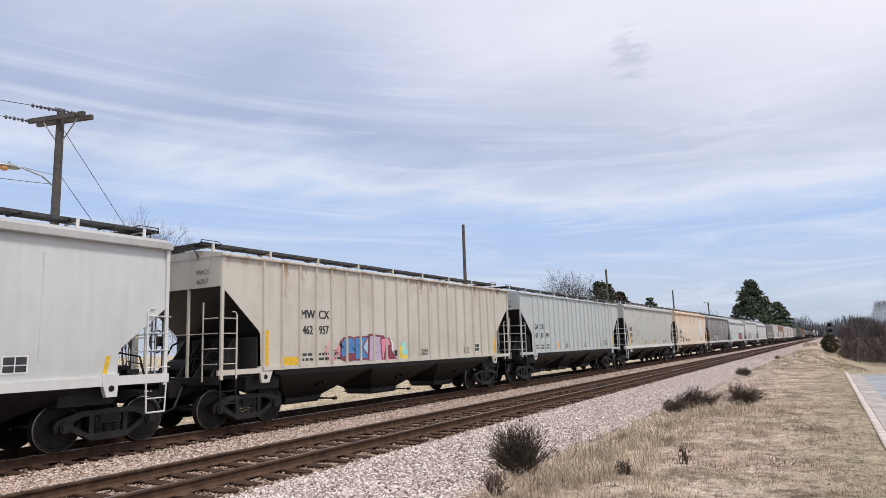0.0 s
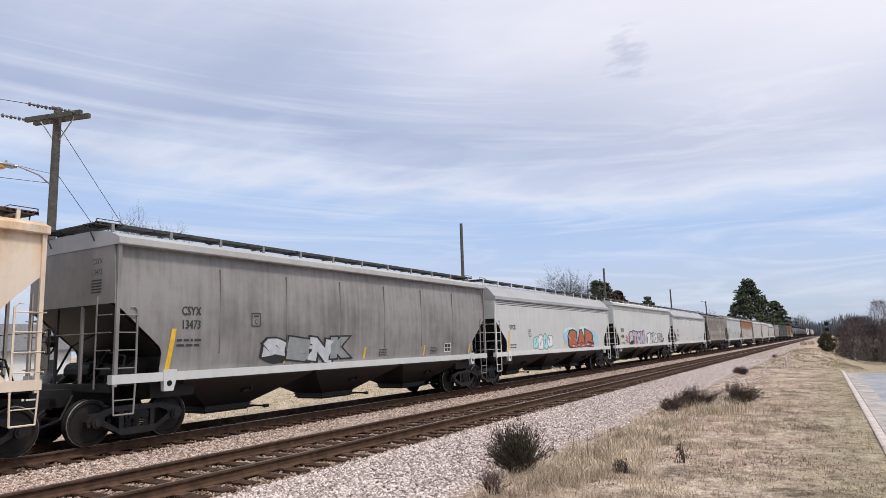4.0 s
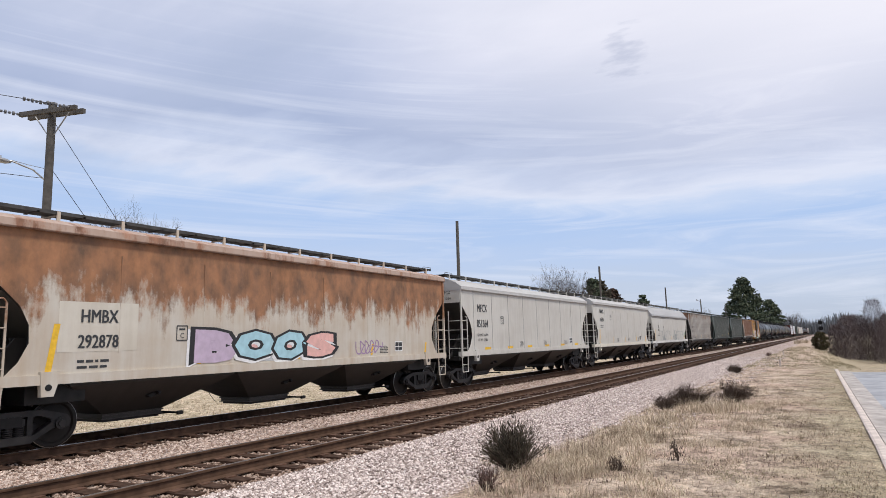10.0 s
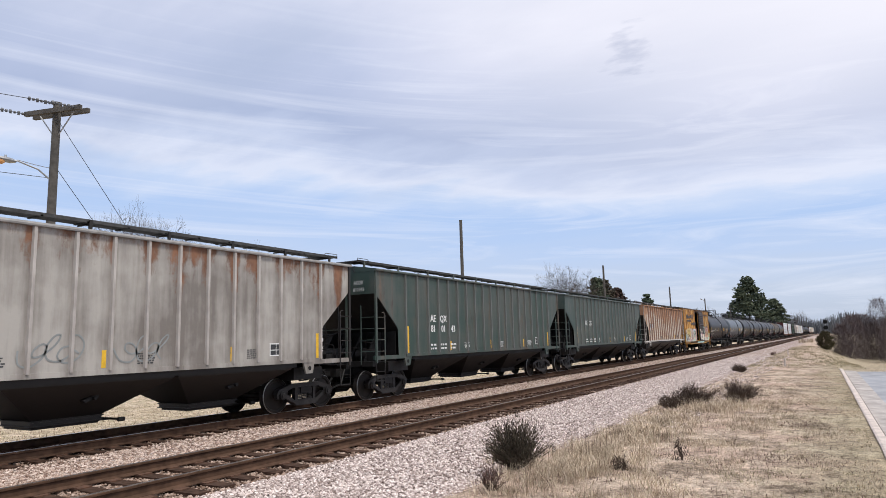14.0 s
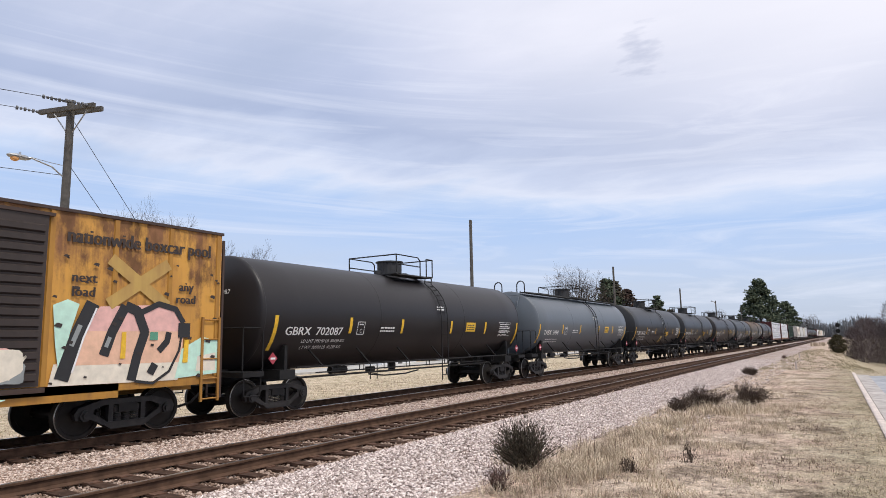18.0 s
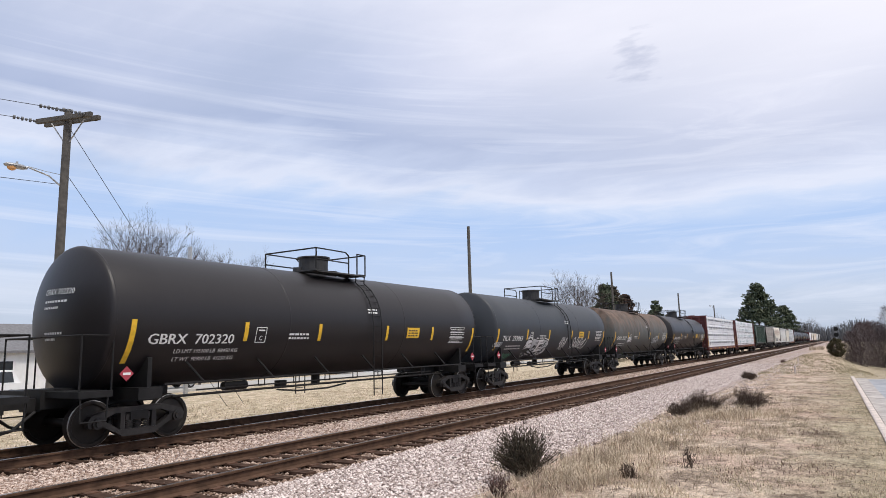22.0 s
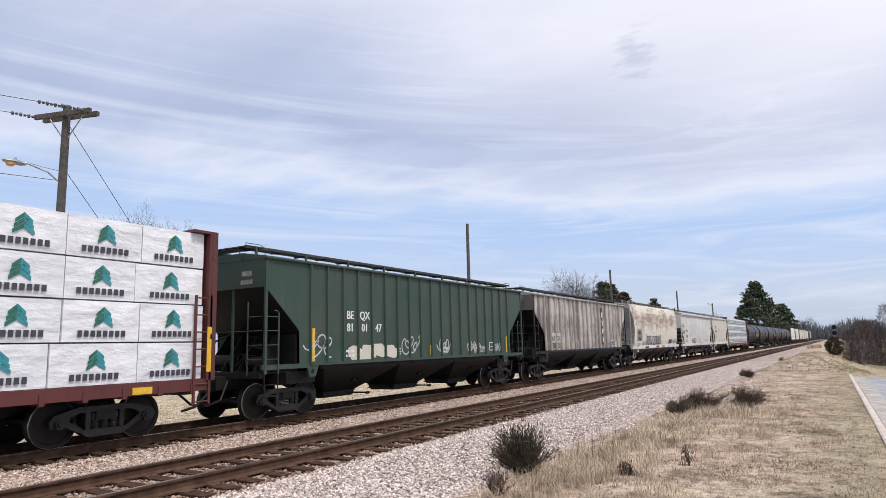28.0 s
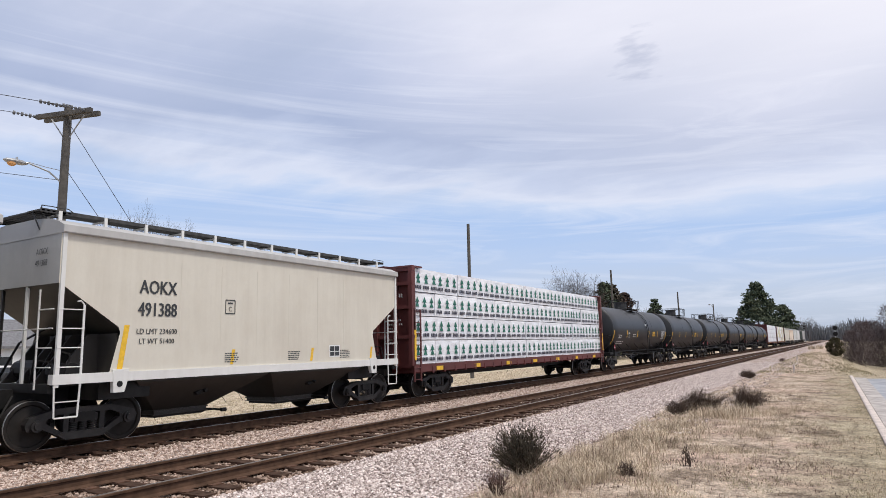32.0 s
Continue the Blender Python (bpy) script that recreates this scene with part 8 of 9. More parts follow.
twig_bush("dark_bush", -4.10, 8.85, 1.10, 0.74, 260, NEEDLE_DARK, "dark twiggy evergreen bush at the edge of the ballast", 1)
twig_bush("dark_bush", -3.28, 18.2, 1.35, 0.62, 150, TWIG, "low dark brown bush in dry grass", 2)
twig_bush("dark_bush", -2.42, 19.4, 1.40, 0.66, 150, TWIG, "low dark brown bush in dry grass", 3)
twig_bush("dark_bush", -3.72, 17.3, 0.8, 0.40, 60, TWIG, "low dark brown bush in dry grass", 9)
twig_bush("small_shrub", -4.45, 36.6, 0.75, 0.42, 50, TWIG, "small dark shrub on the stones", 4)
twig_bush("small_shrub", -3.95, 34.3, 0.75, 0.42, 50, TWIG, "small dark shrub on the stones", 5)
twig_bush("red_weed", -3.85, 7.55, 0.42, 0.34, 50, TWIG_RED, "small reddish dead weed", 6, False)
twig_bush("grey_weed", -2.75, 9.35, 0.2, 0.2, 26, TWIG, "small dark dead weed in the grass", 7, False)
twig_bush("grey_weed", -2.15, 10.4, 0.12, 0.4, 12, TWIG, "thin upright dead weed", 8, False)
twig_bush("small_shrub", -4.5, 62.0, 0.6, 0.35, 30, TWIG_RED, "small reddish shrub on the stones", 10)


DEEP = 6


def bare_tree(x, y, h, w, label, seed, z0=None, mat=None, stems=2, forks=3):
    """A leafless tree: stems fork again and again into a rounded crown of fine twigs."""
    rnd = random.Random(seed)
    z0 = ground_z(x, y) if z0 is None else z0
    t = thing("bare_tree", label, "tree", "trees beyond the track", pose(x, y, z0))
    trunk, limbs = Shape(), Shape()
    r0 = h * 0.011

    def grow(p, d, l, rad, depth):
        """A limb that bends, then forks; the last forks are a spray of twigs."""
        m = p + d * l * 0.5 + Vector((rnd.gauss(0, 1), rnd.gauss(0, 1), rnd.gauss(0, 0.5))) * l * 0.05
        e = p + d * l
        sh = trunk if depth == DEEP else limbs
        k = 7 if depth == DEEP else 4 if depth > 2 else 3
        sh.rod(p, m, rad, k, r2=rad * 0.85)
        sh.rod(m, e, rad * 0.85, k, r2=rad * 0.7)
        if not depth:
            return
        u = d.orthogonal().normalized()
        v = d.cross(u)
        n = forks if depth > 1 else forks + 1
        turn = rnd.uniform(0, 6.28)
        for i in range(n):
            a = turn + 6.28 * i / n + rnd.uniform(-0.5, 0.5)
            spread = rnd.uniform(0.45, 0.95) if i else rnd.uniform(0.10, 0.40)
            d2 = (d * math.cos(spread) + (u * math.cos(a) + v * math.sin(a)) * math.sin(spread) + Vector((0, 0, 0.05))).normalized()
            from_ = e if i == 0 else m.lerp(e, rnd.uniform(0.3, 1.0))
            grow(from_, d2, l * rnd.uniform(0.66, 0.88), rad * (0.70 if i == 0 else 0.56), depth - 1)

    for i in range(stems):
        a = 6.28 * i / stems + rnd.uniform(-0.5, 0.5)
        lean = 0.12 + 0.22 * (stems > 1)
        grow(Vector((math.cos(a) * 0.12, math.sin(a) * 0.12, -0.1)), Vector((math.cos(a) * lean, math.sin(a) * lean, 1)).normalized(), h * 0.26, r0 * rnd.uniform(0.8, 1.05), DEEP)
    # drawn to its full height and spread
    top = max(p[2] for p in limbs.v)
    reach = sorted(math.hypot(p[0], p[1]) for p in limbs.v)[int(0.99 * len(limbs.v))]
    for sh in (trunk, limbs):
        sh.v = [(p[0] * w / 2 / reach, p[1] * w / 2 / reach, h * (max(0.0, p[2]) / top) ** 0.8 if p[2] > 0 else p[2]) for p in sh.v]
    part("trunk", trunk, mat or BARK, t)
    part("crown", limbs, mat or BARK, t)
    return t


bare_tree(-38.0, 25.2, 12.2, 9.6, "bare rounded winter tree with fine twigs beyond the track", 3, stems=4)
bare_tree(-44.0, 34.8, 12.3, 8.0, "smaller bare winter tree beyond the street", 5, stems=4)
bare_tree(-44.0, 39.4, 11.9, 8.0, "smaller bare winter tree beyond the street", 6, stems=4)
bare_tree(-46.0, 30.5, 10.2, 5.0, "smaller bare winter tree beyond the street", 16, stems=4)
bare_tree(-46.0, 80.0, 10.5, 7.0, "bare winter tree behind the train", 7)
bare_tree(-31.0, 86.5, 13.4, 11.5, "bare rounded winter tree beside dark evergreens", 8, stems=4)
bare_tree(-33.0, 100.0, 12.0, 8.0, "bare winter tree behind dark evergreens", 19)
bare_tree(-28.0, 116.0, 8.8, 5.0, "bare winter tree beyond the train", 9)
bare_tree(-27.0, 170.0, 9.5, 8.0, "bare winter tree beyond the train", 10)
bare_tree(-25.0, 190.0, 8.5, 8.0, "bare winter tree beyond the train", 11)
bare_tree(-17.5, 470.0, 16.0, 13.0, "bare winter tree far along the track", 12)


def leaf_cloud(center, radius, n, size, rnd, v, f, squash=0.75):
    """A clump of small leaf blades."""
    for _ in range(n):
        d = Vector((rnd.gauss(0, 1), rnd.gauss(0, 1), rnd.gauss(0, 1) * squash)).normalized() * radius * rnd.random() ** 0.4
        p = Vector(center) + Vector((d.x, d.y, d.z * squash))
        a = Vector((rnd.gauss(0, 1), rnd.gauss(0, 1), rnd.gauss(0, 0.7))).normalized() * size * rnd.uniform(0.7, 1.3)
        b = a.cross(Vector((rnd.gauss(0, 1), rnd.gauss(0, 1), rnd.gauss(0, 1)))).normalized() * size * 0.45
        o = len(v)
        v += [tuple(p - a - b), tuple(p + a * 0.2 - b * 1.2), tuple(p + a), tuple(p - a * 0.2 + b * 1.3)]
        f.append((o, o + 1, o + 2, o + 3))


def pine(x, y, h, w, label, seed, mat=None, low=0.08, layers=26, per=9, leaf=0.42, z0=None):
    rnd = random.Random(seed)
    z0 = ground_z(x, y) if z0 is None else z0
    t = thing("evergreen_tree", label, "tree", "trees beyond the track", pose(x, y, z0))
    tr = Shape()
    tr.rod((0, 0, -0.2), (0.1, 0, h * 0.55), h * 0.018, 8, r2=h * 0.010)
    tr.rod((0.1, 0, h * 0.55), (0, 0, h * 0.97), h * 0.010, 6, r2=0.03)
    v, f = [], []
    for i in range(layers):
        u = i / (layers - 1)
        z = h * (low + (0.97 - low) * u)
        reach = w / 2 * (math.sin(math.pi * min(1, 0.30 + 0.70 * u) ** 0.9) ** 0.75 if u > 0.02 else 0.7) * (1 - 0.25 * u)
        for j in range(max(3, int(per * (1 - 0.6 * u)))):
            a = rnd.uniform(0, 6.28)
            r = reach * rnd.uniform(0.35, 1.05)
            c = (math.cos(a) * r, math.sin(a) * r, z + rnd.uniform(-0.4, 0.4))
            tr.rod((0, 0, z - r * 0.12), c, 0.05 * h / 18, 3, r2=0.015)
            leaf_cloud(c, w * rnd.uniform(0.08, 0.14), 42, leaf, rnd, v, f, 0.6)
    part("trunk", tr, BARK, t)
    piece("crown", raw("crown", v, f, mat or NEEDLE), t)
    return t


pine(-24.0, 246.0, 21.2, 16.5, "tall broad dark green pine far along the track", 1, layers=30, per=11, leaf=0.5)
pine(-22.0, 330.0, 17.6, 13.5, "dark green pine far along the track", 2, leaf=0.55)
pine(-29.0, 93.0, 11.2, 6.6, "dark evergreen behind the train", 3, NEEDLE, leaf=0.22, layers=30, per=11)
pine(-30.0, 100.0, 11.2, 6.4, "dark evergreen behind the train", 4, NEEDLE_DARK, leaf=0.22, layers=30, per=11)
pine(-30.0, 107.0, 10.6, 6.0, "reddish-brown leafy evergreen behind the train", 15, RED_LEAF, leaf=0.22, layers=30, per=11)
pine(-29.0, 123.0, 9.9, 6.0, "dark evergreen behind the train", 5, NEEDLE, leaf=0.22, layers=28, per=11)
pine(-29.0, 133.0, 7.8, 6.0, "low dark evergreen behind the train", 17, NEEDLE_DARK, leaf=0.25)
def round_cedar(x, y, h, w):
    rnd = random.Random(66)
    t = thing("cedar_shrub", "low rounded bronze-green cedar on the bank", "shrub", m=pose(x, y, ground_z(x, y)))
    tr = Shape()
    v, f = [], []
    for i in range(150):
        a, up = rnd.uniform(0, 6.28), rnd.random()
        rr = w / 2 * math.sqrt(max(0.05, 1 - (abs(up - 0.42) / 0.62) ** 2)) * rnd.uniform(0.45, 0.95)
        c = (math.cos(a) * rr, math.sin(a) * rr, h * (0.05 + 0.86 * up))
        if i % 5 == 0:
            tr.rod((0, 0, h * 0.1), c, 0.02, 3, r2=0.006)
        leaf_cloud(c, 0.24, 46, 0.055, rnd, v, f)
    tr.rod((0, 0, -0.1), (0, 0, h * 0.6), 0.06, 6, r2=0.03)
    part("trunk", tr, BARK, t)
    piece("crown", raw("crown", v, f, CEDAR), t)


round_cedar(-0.80, 84.0, 2.15, 1.75)


def brush_mass():
    """Bare thicket on the far side of the road, and woods far off."""
    rnd = random.Random(21)
    v, f = [], []

    def stem(x, y, z, h, w):
        a, l = rnd.uniform(0, 6.28), h * rnd.uniform(0.0, 0.35)
        dx, dy = math.cos(a) * l, math.sin(a) * l
        c, s_ = w * math.cos(a + 1.57), w * math.sin(a + 1.57)
        o = len(v)
        v.extend([(x - c, y - s_, z), (x + c, y + s_, z), (x + dx + c * 0.3, y + dy + s_ * 0.3, z + h), (x + dx - c * 0.3, y + dy - s_ * 0.3, z + h)])
        f.append((o, o + 1, o + 2, o + 3))

    def twigs(hh, wd, n):
        for _ in range(n):
            a, up = rnd.uniform(0, 6.28), rnd.random()
            r = wd * math.sqrt(max(0.02, 1 - (abs(up - 0.35) / 0.68) ** 2)) * rnd.random() ** 0.45
            p = Vector((math.cos(a) * r, math.sin(a) * r, hh * up * 0.94))
            d = Vector((math.cos(a) * 0.5 + rnd.gauss(0, 0.5), math.sin(a) * 0.5 + rnd.gauss(0, 0.5), 0.75 + rnd.gauss(0, 0.35))).normalized() * rnd.uniform(0.25, 0.7)
            q = d.cross(Vector((rnd.gauss(0, 1), rnd.gauss(0, 1), rnd.gauss(0, 1)))).normalized() * rnd.uniform(0.008, 0.018)
            o = len(v)
            v.extend([tuple(p - q), tuple(p + q), tuple(p + d)])
            f.append((o, o + 1, o + 2))

    for i in range(18):
        bx, by = 0.9 + 0.75 * i + rnd.uniform(-0.2, 0.2), 78 + rnd.uniform(0, 16) + 0.8 * i
        hh = (3.6, 4.9, 5.4)[i] if i < 3 else rnd.uniform(3.6, 7.2) + 0.06 * i
        t = thing("bare_thicket", "dense bare purple-brown brush beside the road", "brush", "thickets beside the road", pose(bx, by, ground_z(bx, by)))
        v, f = [], []
        for _ in range(14):
            stem(rnd.gauss(0, 0.4), rnd.gauss(0, 0.4), 0, hh * rnd.uniform(0.4, 0.8), 0.025)
        twigs(hh, 0.9 if i == 0 else 1.45, 3400)
        piece("brushwood", raw("brushwood", v, f, BRUSH), t)
    v, f = [], []
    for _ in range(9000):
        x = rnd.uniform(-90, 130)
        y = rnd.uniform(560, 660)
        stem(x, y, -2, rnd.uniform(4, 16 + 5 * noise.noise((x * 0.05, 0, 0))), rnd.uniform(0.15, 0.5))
    tagged(new("far_woods", raw("far_woods", v, f, HAZE_WOOD)), "bare woods painted haze-grey at the end of the track", "woods", kind="stuff")
    v, f = [], []
    for _ in range(5000):
        x, y = rnd.uniform(9, 60), rnd.uniform(105, 190)
        stem(x, y, ground_z(x, y), rnd.uniform(2, 7.5), rnd.uniform(0.05, 0.2))
    for _ in range(5000):
        x, y = rnd.uniform(-120, -34), rnd.uniform(150, 330)
        stem(x, y, ground_z(x, y), rnd.uniform(2, 6.5), rnd.uniform(0.08, 0.25))
    tagged(new("roadside_woods", raw("roadside_woods", v, f, BRUSH)), "bare brown woods behind the thicket", "woods", kind="stuff")


brush_mass()


# poles and wires
WIRE = plain("black_cable", (0.02, 0.02, 0.022), 0.6, 0, 0.2, 5)
GALV = plain("galvanised_steel", (0.42, 0.43, 0.44), 0.45, 0.7, 0.2, 8)
PORCELAIN = plain("grey_insulator", (0.10, 0.105, 0.115), 0.5, 0, 0.2, 9)
AMBER = bpy.data.materials.new("amber_lamp_glass")
AMBER.use_nodes = True
AMBER.node_tree.nodes["Principled BSDF"].inputs["Base Color"].default_value = (0.50, 0.26, 0.10, 1)
AMBER.node_tree.nodes["Principled BSDF"].inputs["Emission Color"].default_value = (1.0, 0.45, 0.15, 1)
AMBER.node_tree.nodes["Principled BSDF"].inputs["Emission Strength"].default_value = 0.10


def utility_pole(x, y, top, r, label):
    t = thing("utility_pole", label, "utility pole", "poles along the railway", pose(x, y, 0))
    s = Shape()
    s.rod((0, 0, -0.7), (0, 0, top), r * 1.35, 14, r2=r)
    part("pole", s, POLE_WOOD, t, smooth=True)
    return t


def sag(a, b, drop, n=10):
    a, b = Vector(a), Vector(b)
    return [tuple(a.lerp(b, i / n) - Vector((0, 0, drop * 4 * (i / n) * (1 - i / n)))) for i in range(n + 1)]


def build_poles():
    p = utility_pole(-24.05, 12.75, 11.0, 0.135, "weathered wooden pole with double crossarm and street lamp")
    d = Vector((2.33, 0.68, 0)).normalized()
    n = Vector((-d.y, d.x, 0))
    for q in (-1, 1):
        arm = Shape()
        c = n * 0.19 * q + Vector((0, 0, 10.62))
        a, b = c - d * 1.25, c + d * 1.25
        w = n * 0.065
        h = Vector((0, 0, 0.085))
        arm.loft([[tuple(e - w - h), tuple(e + w - h), tuple(e + w + h), tuple(e - w + h)] for e in (a, b)])
        part("crossarm", arm, POLE_WOOD, p, "weathered timber crossarm")
    for q in (-1, 1):
        br = Shape()
        br.rod(tuple(d * 0.75 * q + Vector((0, 0, 10.55))), tuple(d * 0.12 * q + Vector((0, 0, 9.75))), 0.025, 5)
        part("arm_brace", br, GALV, p)
    head = n * -1.0 if n.y > 0 else n
    out = Vector((-0.25, -1.0, 0.0)).normalized()
    ends = [d * 1.15, d * 0.1, d * -1.1]
    for i, e in enumerate(ends):
        ins = Shape()
        base = e + Vector((0, 0, 10.62 + (0.28 if i == 1 else 0.0)))
        for k in range(6):
            c = base + out * (0.3 + 0.13 * k)
            ins.rod(tuple(c), tuple(c + out * 0.07), 0.075 if k % 2 else 0.05, 10)
        ins.rod(tuple(base), tuple(base + out * 1.1), 0.015, 5)
        part("insulator", ins, PORCELAIN, p)
        wr = Shape()
        far = base + out * 45 + Vector((0, 0, 0.3))
        wr.path(sag(base + out * 1.1, far, 0.7), 0.012, 4)
        part("wire", wr, WIRE, p)
    gy = Shape()
    gy.path([(0, 0, 10.4), (-0.5, 9.2, -0.6)], 0.011, 4)
    part("guy_wire", gy, WIRE, p)
    g2 = Shape()
    g2.path([(0, 0, 8.6), (-0.5, 8.2, -0.6)], 0.011, 4)
    part("guy_wire", g2, WIRE, p)
    lamp = Shape()
    lamp.path([(0, 0, 7.95), (-0.1, -0.5, 8.35), (-0.25, -1.15, 8.55), (-0.3, -1.35, 8.52)], 0.03, 8)
    lamp.path([(0, 0, 8.45), (-0.12, -0.6, 8.5), (-0.25, -1.15, 8.58)], 0.012, 5)
    part("lamp_arm", lamp, GALV, p)
    hd = Shape()
    rings = []
    for y, w, hh in ((-1.15, 0.05, 0.04), (-1.3, 0.11, 0.09), (-1.6, 0.15, 0.10), (-1.85, 0.12, 0.07), (-1.93, 0.03, 0.02)):
        rings.append([(-0.31 + w * math.cos(2 * math.pi * i / 10), y, 8.52 + hh * math.sin(2 * math.pi * i / 10)) for i in range(10)])
    hd.loft(rings)
    hd.disc((-0.31, -1.5, 8.64), (0, 0, 1), 0.04, 0.05, 8)
    lh = part("lamp_head", hd, GALV, p, "cobra-head street lamp", smooth=True)
    gl = Shape()
    rings = [[(-0.31 + w * math.cos(2 * math.pi * i / 12), -1.66 + 1.25 * w * math.sin(2 * math.pi * i / 12), z) for i in range(12)] for z, w in ((8.47, 0.125), (8.40, 0.115), (8.35, 0.07), (8.33, 0.02))]
    gl.loft(rings)
    part("lamp_glass", gl, AMBER, lh, "amber glowing lamp glass")
    ww = Shape()
    ww.path(sag((0, 0, 8.1), (-8, -40, 8.6), 0.5), 0.012, 4)
    part("wire", ww, WIRE, p)
    utility_pole(-24.0, 43.5, 11.06, 0.115, "plain weathered wooden pole without arms")
    utility_pole(-24.0, 80.1, 10.66, 0.115, "plain weathered wooden pole without arms")
    utility_pole(-24.0, 118.8, 10.24, 0.115, "plain weathered wooden pole without arms")
    lp = utility_pole(-24.0, 155.6, 9.67, 0.12, "wooden pole with a street lamp arm")
    s = Shape()
    s.path([(0, 0, 9.0), (-0.2, -1.6, 9.5), (-0.3, -2.6, 9.5)], 0.05, 6)
    part("lamp_arm", s, GALV, lp)
    s = Shape()
    s.disc((-0.3, -2.9, 9.45), (0, 1, 0), 0.14, 0.4, 8)
    part("lamp_head", s, GALV, lp)
    utility_pole(-24.0, 197.0, 9.5, 0.12, "plain weathered wooden pole without arms")
    st = thing("metal_post", "pale square metal post behind the train", "post", m=pose(-31.0, 23.6, -0.5))
    s = Shape()
    s.box(-0.09, 0.09, -0.09, 0.09, 0, 8.3)
    part("post", s, GALV, st)


build_poles()


def signal_mast(x, y, h, label, red=True):
    t = thing("railway_signal", label, "signal", "railway signals", pose(x, y, -0.3))
    s = Shape()
    s.rod((0, 0, 0), (0, 0, h), 0.07, 8)
    part("mast", s, GALV, t)
    for k in range(2):
        hd = Shape()
        z = h - 0.35 - 1.15 * k
        hd.disc((0, -0.12, z), (0, 1, 0), 0.42, 0.03, 18)
        hd.box(-0.17, 0.17, -0.1, 0.3, z - 0.2, z + 0.2)
        hd.rod((0, -0.15, z), (0, -0.45, z), 0.13, 12)
        part("signal_head", hd, BLACK_PAINT, t, "black round signal head")
    bx = Shape()
    bx.box(-0.4, 0.4, -0.3, 0.3, 0, 1.3)
    part("control_box", bx, GALV, t)
    return t


signal_mast(-1.15, 150.0, 4.2, "black two-head railway signal on a steel mast")
signal_mast(-16.9, 395.0, 8.4, "black railway signal rising behind the train")
for (x, y, hh) in ((-2.45, 40.8, 0.42), (-3.3, 60.0, 0.35)):
    s = Shape()
    s.rod((0, 0, -0.1), (0.02, 0, hh), 0.05, 8)
    s.disc((0.02, 0, hh), (0, 0, 1), 0.052, 0.01, 8)
    st = thing("marker_post", "short pale marker post in the grass", "post", "marker posts", pose(x, y, ground_z(x, y)))
    part("post", s, CONCRETE, st)


# beyond the train: a street, houses and parked cars
SIDING = plain("white_house_siding", (0.72, 0.73, 0.74), 0.7, 0, 0.08, 3)
SHINGLE = plain("grey_roof_shingles", (0.16, 0.16, 0.17), 0.9, 0, 0.25, 7, 0.01)
DARK_GLASS = plain("dark_window_glass", (0.03, 0.035, 0.04), 0.12, 0, 0.2, 2)
CAR_WHITE = plain("white_car_paint", (0.70, 0.71, 0.72), 0.25, 0, 0.05, 2)
CAR_RED = plain("red_car_paint", (0.42, 0.035, 0.03), 0.25, 0, 0.05, 2)
CAR_BLUE = plain("blue_car_paint", (0.04, 0.10, 0.26), 0.25, 0, 0.05, 2)
RUBBER = plain("black_rubber", (0.02, 0.02, 0.02), 0.8, 0, 0.2, 9)
STREET = plain("pale_street_concrete", (0.40, 0.39, 0.37), 0.9, 0, 0.2, 1.5, 0.002)

s = Shape()
s.box(-44, -39, -30, 150, -0.80, -0.585)
tagged(new("street", s.mesh("street", STREET)), "pale street beyond the train", "road", kind="structure")


def house(x, y, w, d, h, peak, turn, label, rows=2, cols=4, mat=None):
    t = thing("house", label, "house", "buildings beyond the train", pose(x, y, -0.65, 0, 0, turn))
    s = Shape()
    s.prism([(-w / 2, 0), (w / 2, 0), (w / 2, h), (0, peak), (-w / 2, h)], -d / 2, d / 2, "y")
    part("wall", s, mat or SIDING, t)
    for q in (-1, 1):
        r = Shape()
        sl = (peak - h) / (w / 2)
        r.prism([(0, peak + 0.03), (0, peak + 0.2), (q * (w / 2 + 0.4), h - 0.4 * sl + 0.2), (q * (w / 2 + 0.4), h - 0.4 * sl + 0.03)], -d / 2 - 0.3, d / 2 + 0.3, "y")
        part("roof", r, SHINGLE, t)
    for side in ("x", "y"):
        for i in range(cols):
            for j in range(rows):
                u = (i + 0.5) / cols - 0.5
                z = 1.0 + j * 2.7
                if z + 1.3 > h:
                    continue
                g, fr = Shape(), Shape()
                if side == "x":
                    fr.box(w / 2, w / 2 + 0.06, u * d - 0.55, u * d + 0.55, z - 0.08, z + 1.38)
                    g.box(w / 2 + 0.06, w / 2 + 0.07, u * d - 0.45, u * d + 0.45, z, z + 1.3)
                else:
                    fr.box(u * w - 0.5, u * w + 0.5, -d / 2 - 0.06, -d / 2, z - 0.08, z + 1.38)
                    g.box(u * w - 0.4, u * w + 0.4, -d / 2 - 0.07, -d / 2 - 0.06, z, z + 1.3)
                wn = part("window", fr, SIDING, t)
                part("pane", g, DARK_GLASS, wn)
    dr = Shape()
    dr.box(w / 2, w / 2 + 0.05, -0.5, 0.5, 0, 2.1)
    part("door", dr, DARK_GLASS, t)
    return t


house(-52.0, 9.0, 8.0, 11.0, 3.2, 5.0, 0, "white single-storey house with a grey roof", 1, 4)
house(-52.0, 22.5, 7.5, 10.0, 3.0, 4.8, 0, "white single-storey house with a grey roof", 1, 3)
house(-52.0, 84.0, 15.0, 22.0, 7.2, 10.0, 30, "long pale building with a low gable behind the tank cars", 2, 6)
house(-48.0, 60.0, 10.0, 9.0, 5.6, 7.6, 10, "white two-storey house with a grey roof", 2, 3)
house(-42.0, 132.0, 8.0, 14.0, 3.5, 5.5, 0, "low white building far beyond the train", 1, 5)


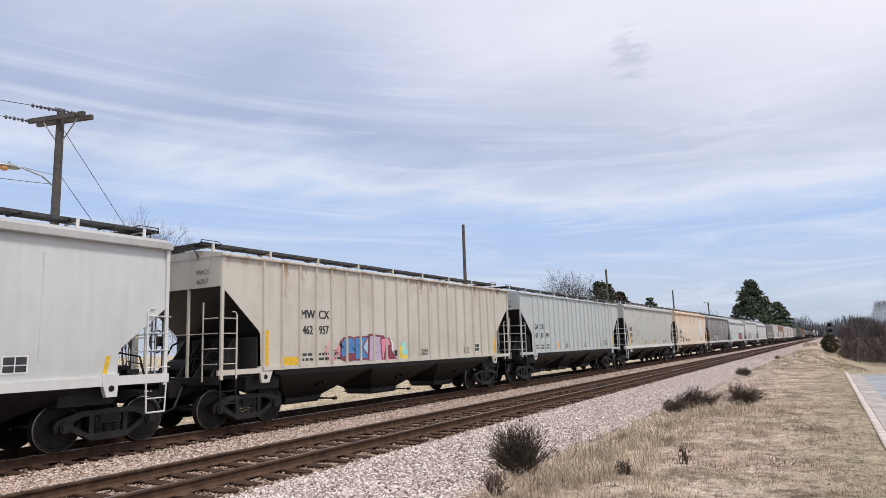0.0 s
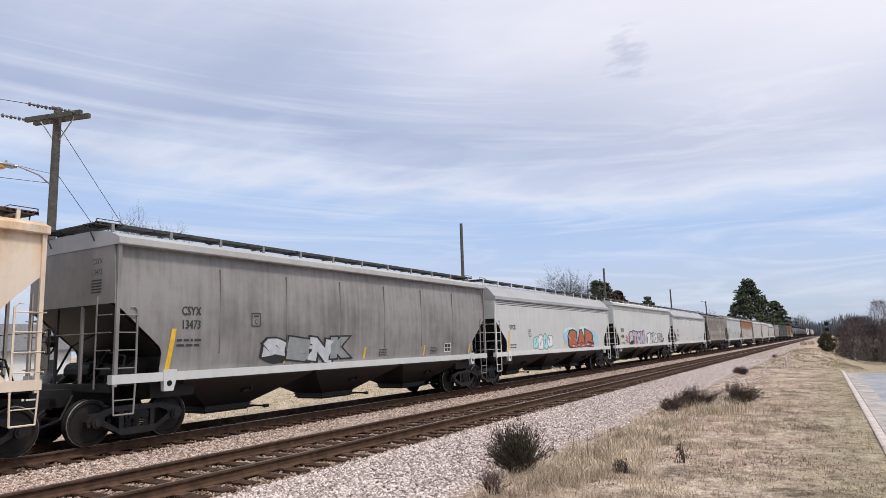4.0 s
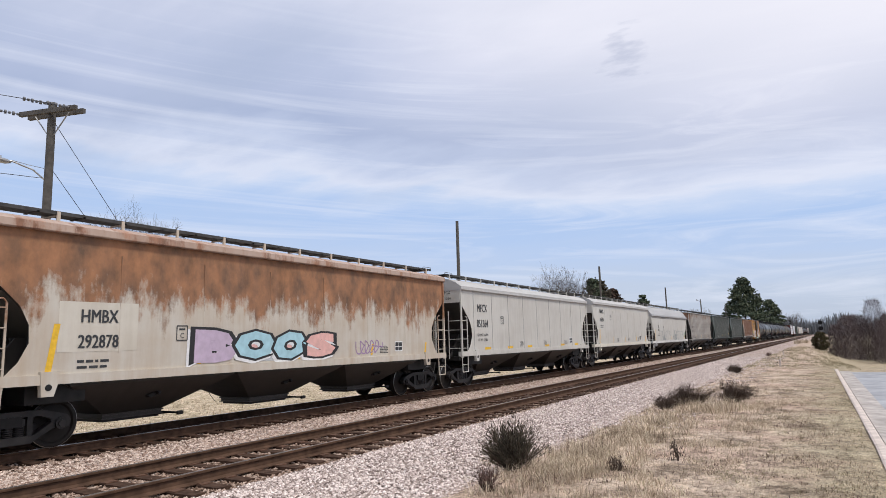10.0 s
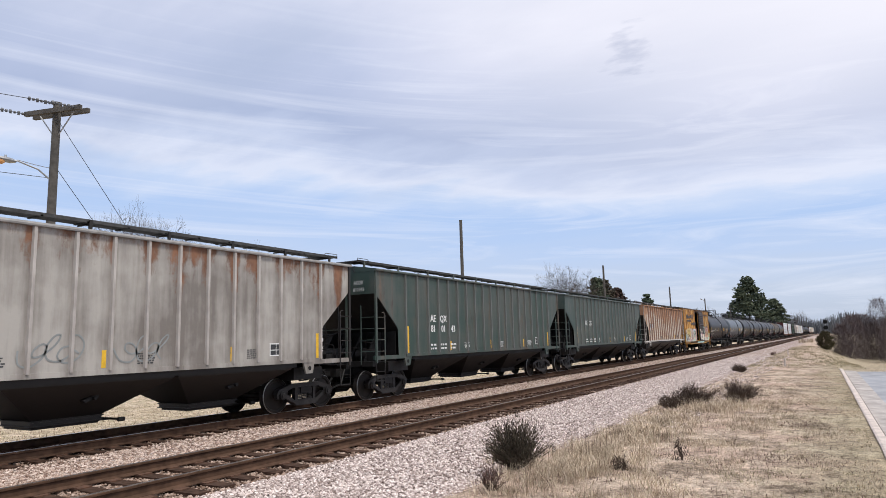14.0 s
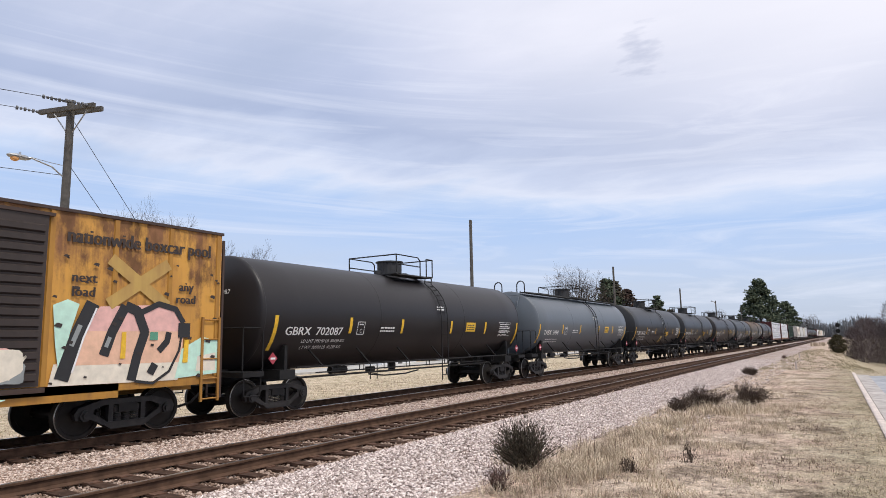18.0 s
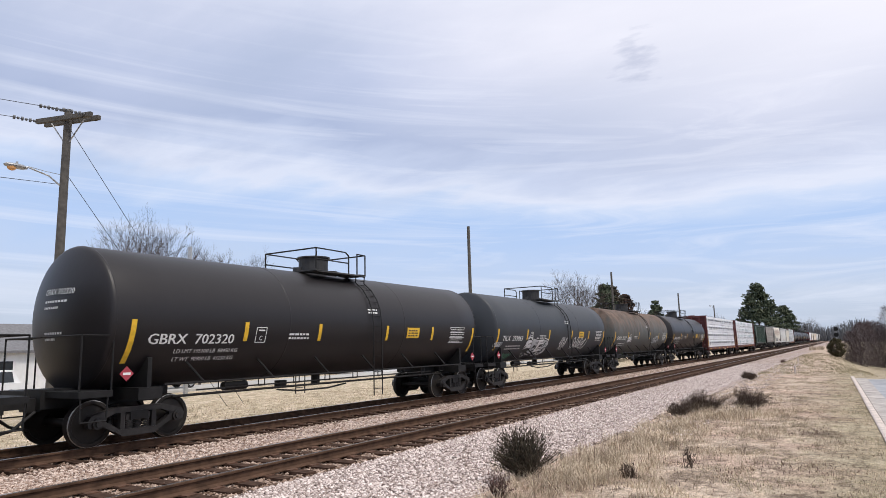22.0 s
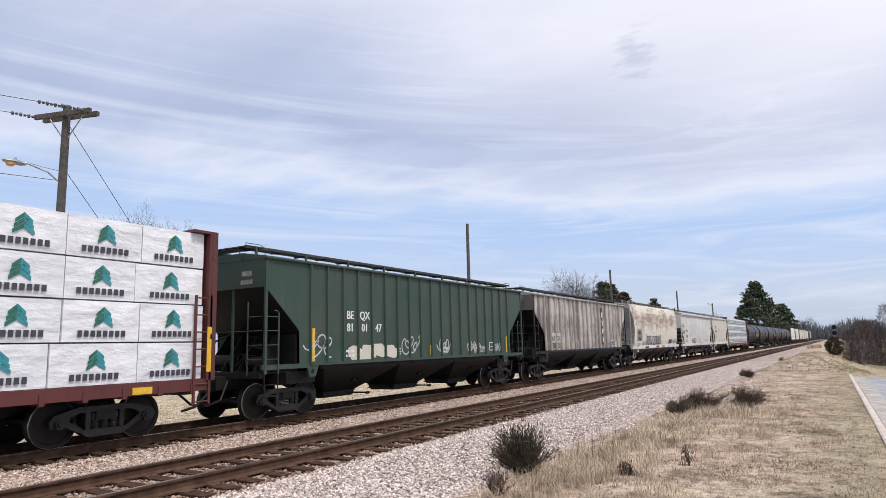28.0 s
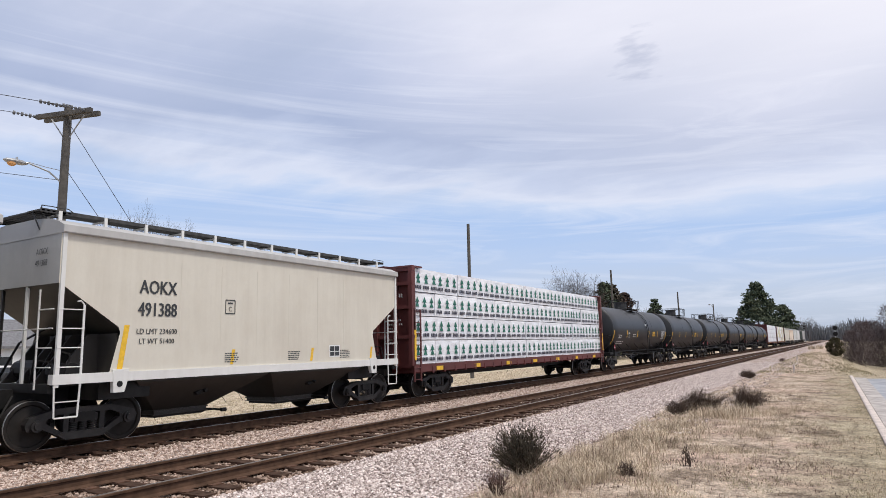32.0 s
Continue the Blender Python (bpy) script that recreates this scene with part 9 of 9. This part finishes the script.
def parked_car(x, y, mat, label, turn=0.0, van=False):
    t = thing("parked_car", label, "car", "cars parked beyond the train", pose(x, y, -0.58, 0, 0, turn))
    s = Shape()
    hh = 1.75 if van else 1.42
    low = [(-2.2, 0.35), (-2.25, 0.7), (-2.1, 0.92), (-1.0, 1.0), (1.9, 1.0), (2.2, 0.85), (2.25, 0.4)]
    s.prism(low, -0.85, 0.85, "x")
    part("body", s, mat, t)
    c = Shape()
    c.loft([[(-0.8, -1.15, 0.98), (0.8, -1.15, 0.98), (0.8, 1.9, 0.98), (-0.8, 1.9, 0.98)], [(-0.66, -0.5, hh), (0.66, -0.5, hh), (0.66, 1.45, hh), (-0.66, 1.45, hh)]])
    cb = part("cabin", c, mat, t)
    for q in (-1, 1):
        for a, b in ((-0.75, 0.3), (0.4, 1.5)):
            g = Shape()
            g.add([(q * 0.79, a, 1.06), (q * 0.79, b, 1.06), (q * 0.69, b - 0.08, hh - 0.1), (q * 0.69, a + 0.25, hh - 0.1)], [(0, 1, 2, 3)])
            part("side_window", g, DARK_GLASS, cb, m=pose(q * 0.02, 0, 0))
    for q in (-1, 1):
        for y_ in (-1.4, 1.35):
            w = Shape()
            w.disc((q * 0.78, y_, 0.33), (1, 0, 0), 0.33, 0.1, 16)
            ty = part("wheel", w, RUBBER, t)
            rm = Shape()
            rm.disc((q * 0.88, y_, 0.33), (1, 0, 0), 0.2, 0.012, 12)
            part("rim", rm, GALV, ty)
    return t


parked_car(-41.5, 6.0, CAR_WHITE, "white car parked beyond the train")
parked_car(-41.5, 12.5, CAR_RED, "red car parked beyond the train")
parked_car(-41.5, 18.0, CAR_WHITE, "white van parked beyond the train", 0, True)
parked_car(-41.5, 9.2, CAR_BLUE, "blue car parked beyond the train", 0)
parked_car(-41.5, 30.0, CAR_WHITE, "white car parked beyond the train", 180)
parked_car(12.0, 66.0, CAR_WHITE, "white car parked far along the road", 20)

# ---- what moves ----
def motions():
    """The train runs past, and its wheels turn."""
    for ob in CARS + LOADS:
        at = ob["run_from"]
        walk(ob, [(t, pose(FAR_X, at - run(t), 0)) for t in range(0, 33, 4)])
        del ob["run_from"]
    first = WHEELSETS[0]
    walk(first, [(i / FPS, Matrix.Rotation(run(i / FPS) / WHEEL_R, 4, "X")) for i in range(32 * FPS + 1)])
    for ob in WHEELSETS[1:]:
        ob.rotation_mode = "QUATERNION"
        ob.animation_data_create()
        ob.animation_data.action = first.animation_data.action
        ob.animation_data.action_slot = first.animation_data.action_slot


motions()
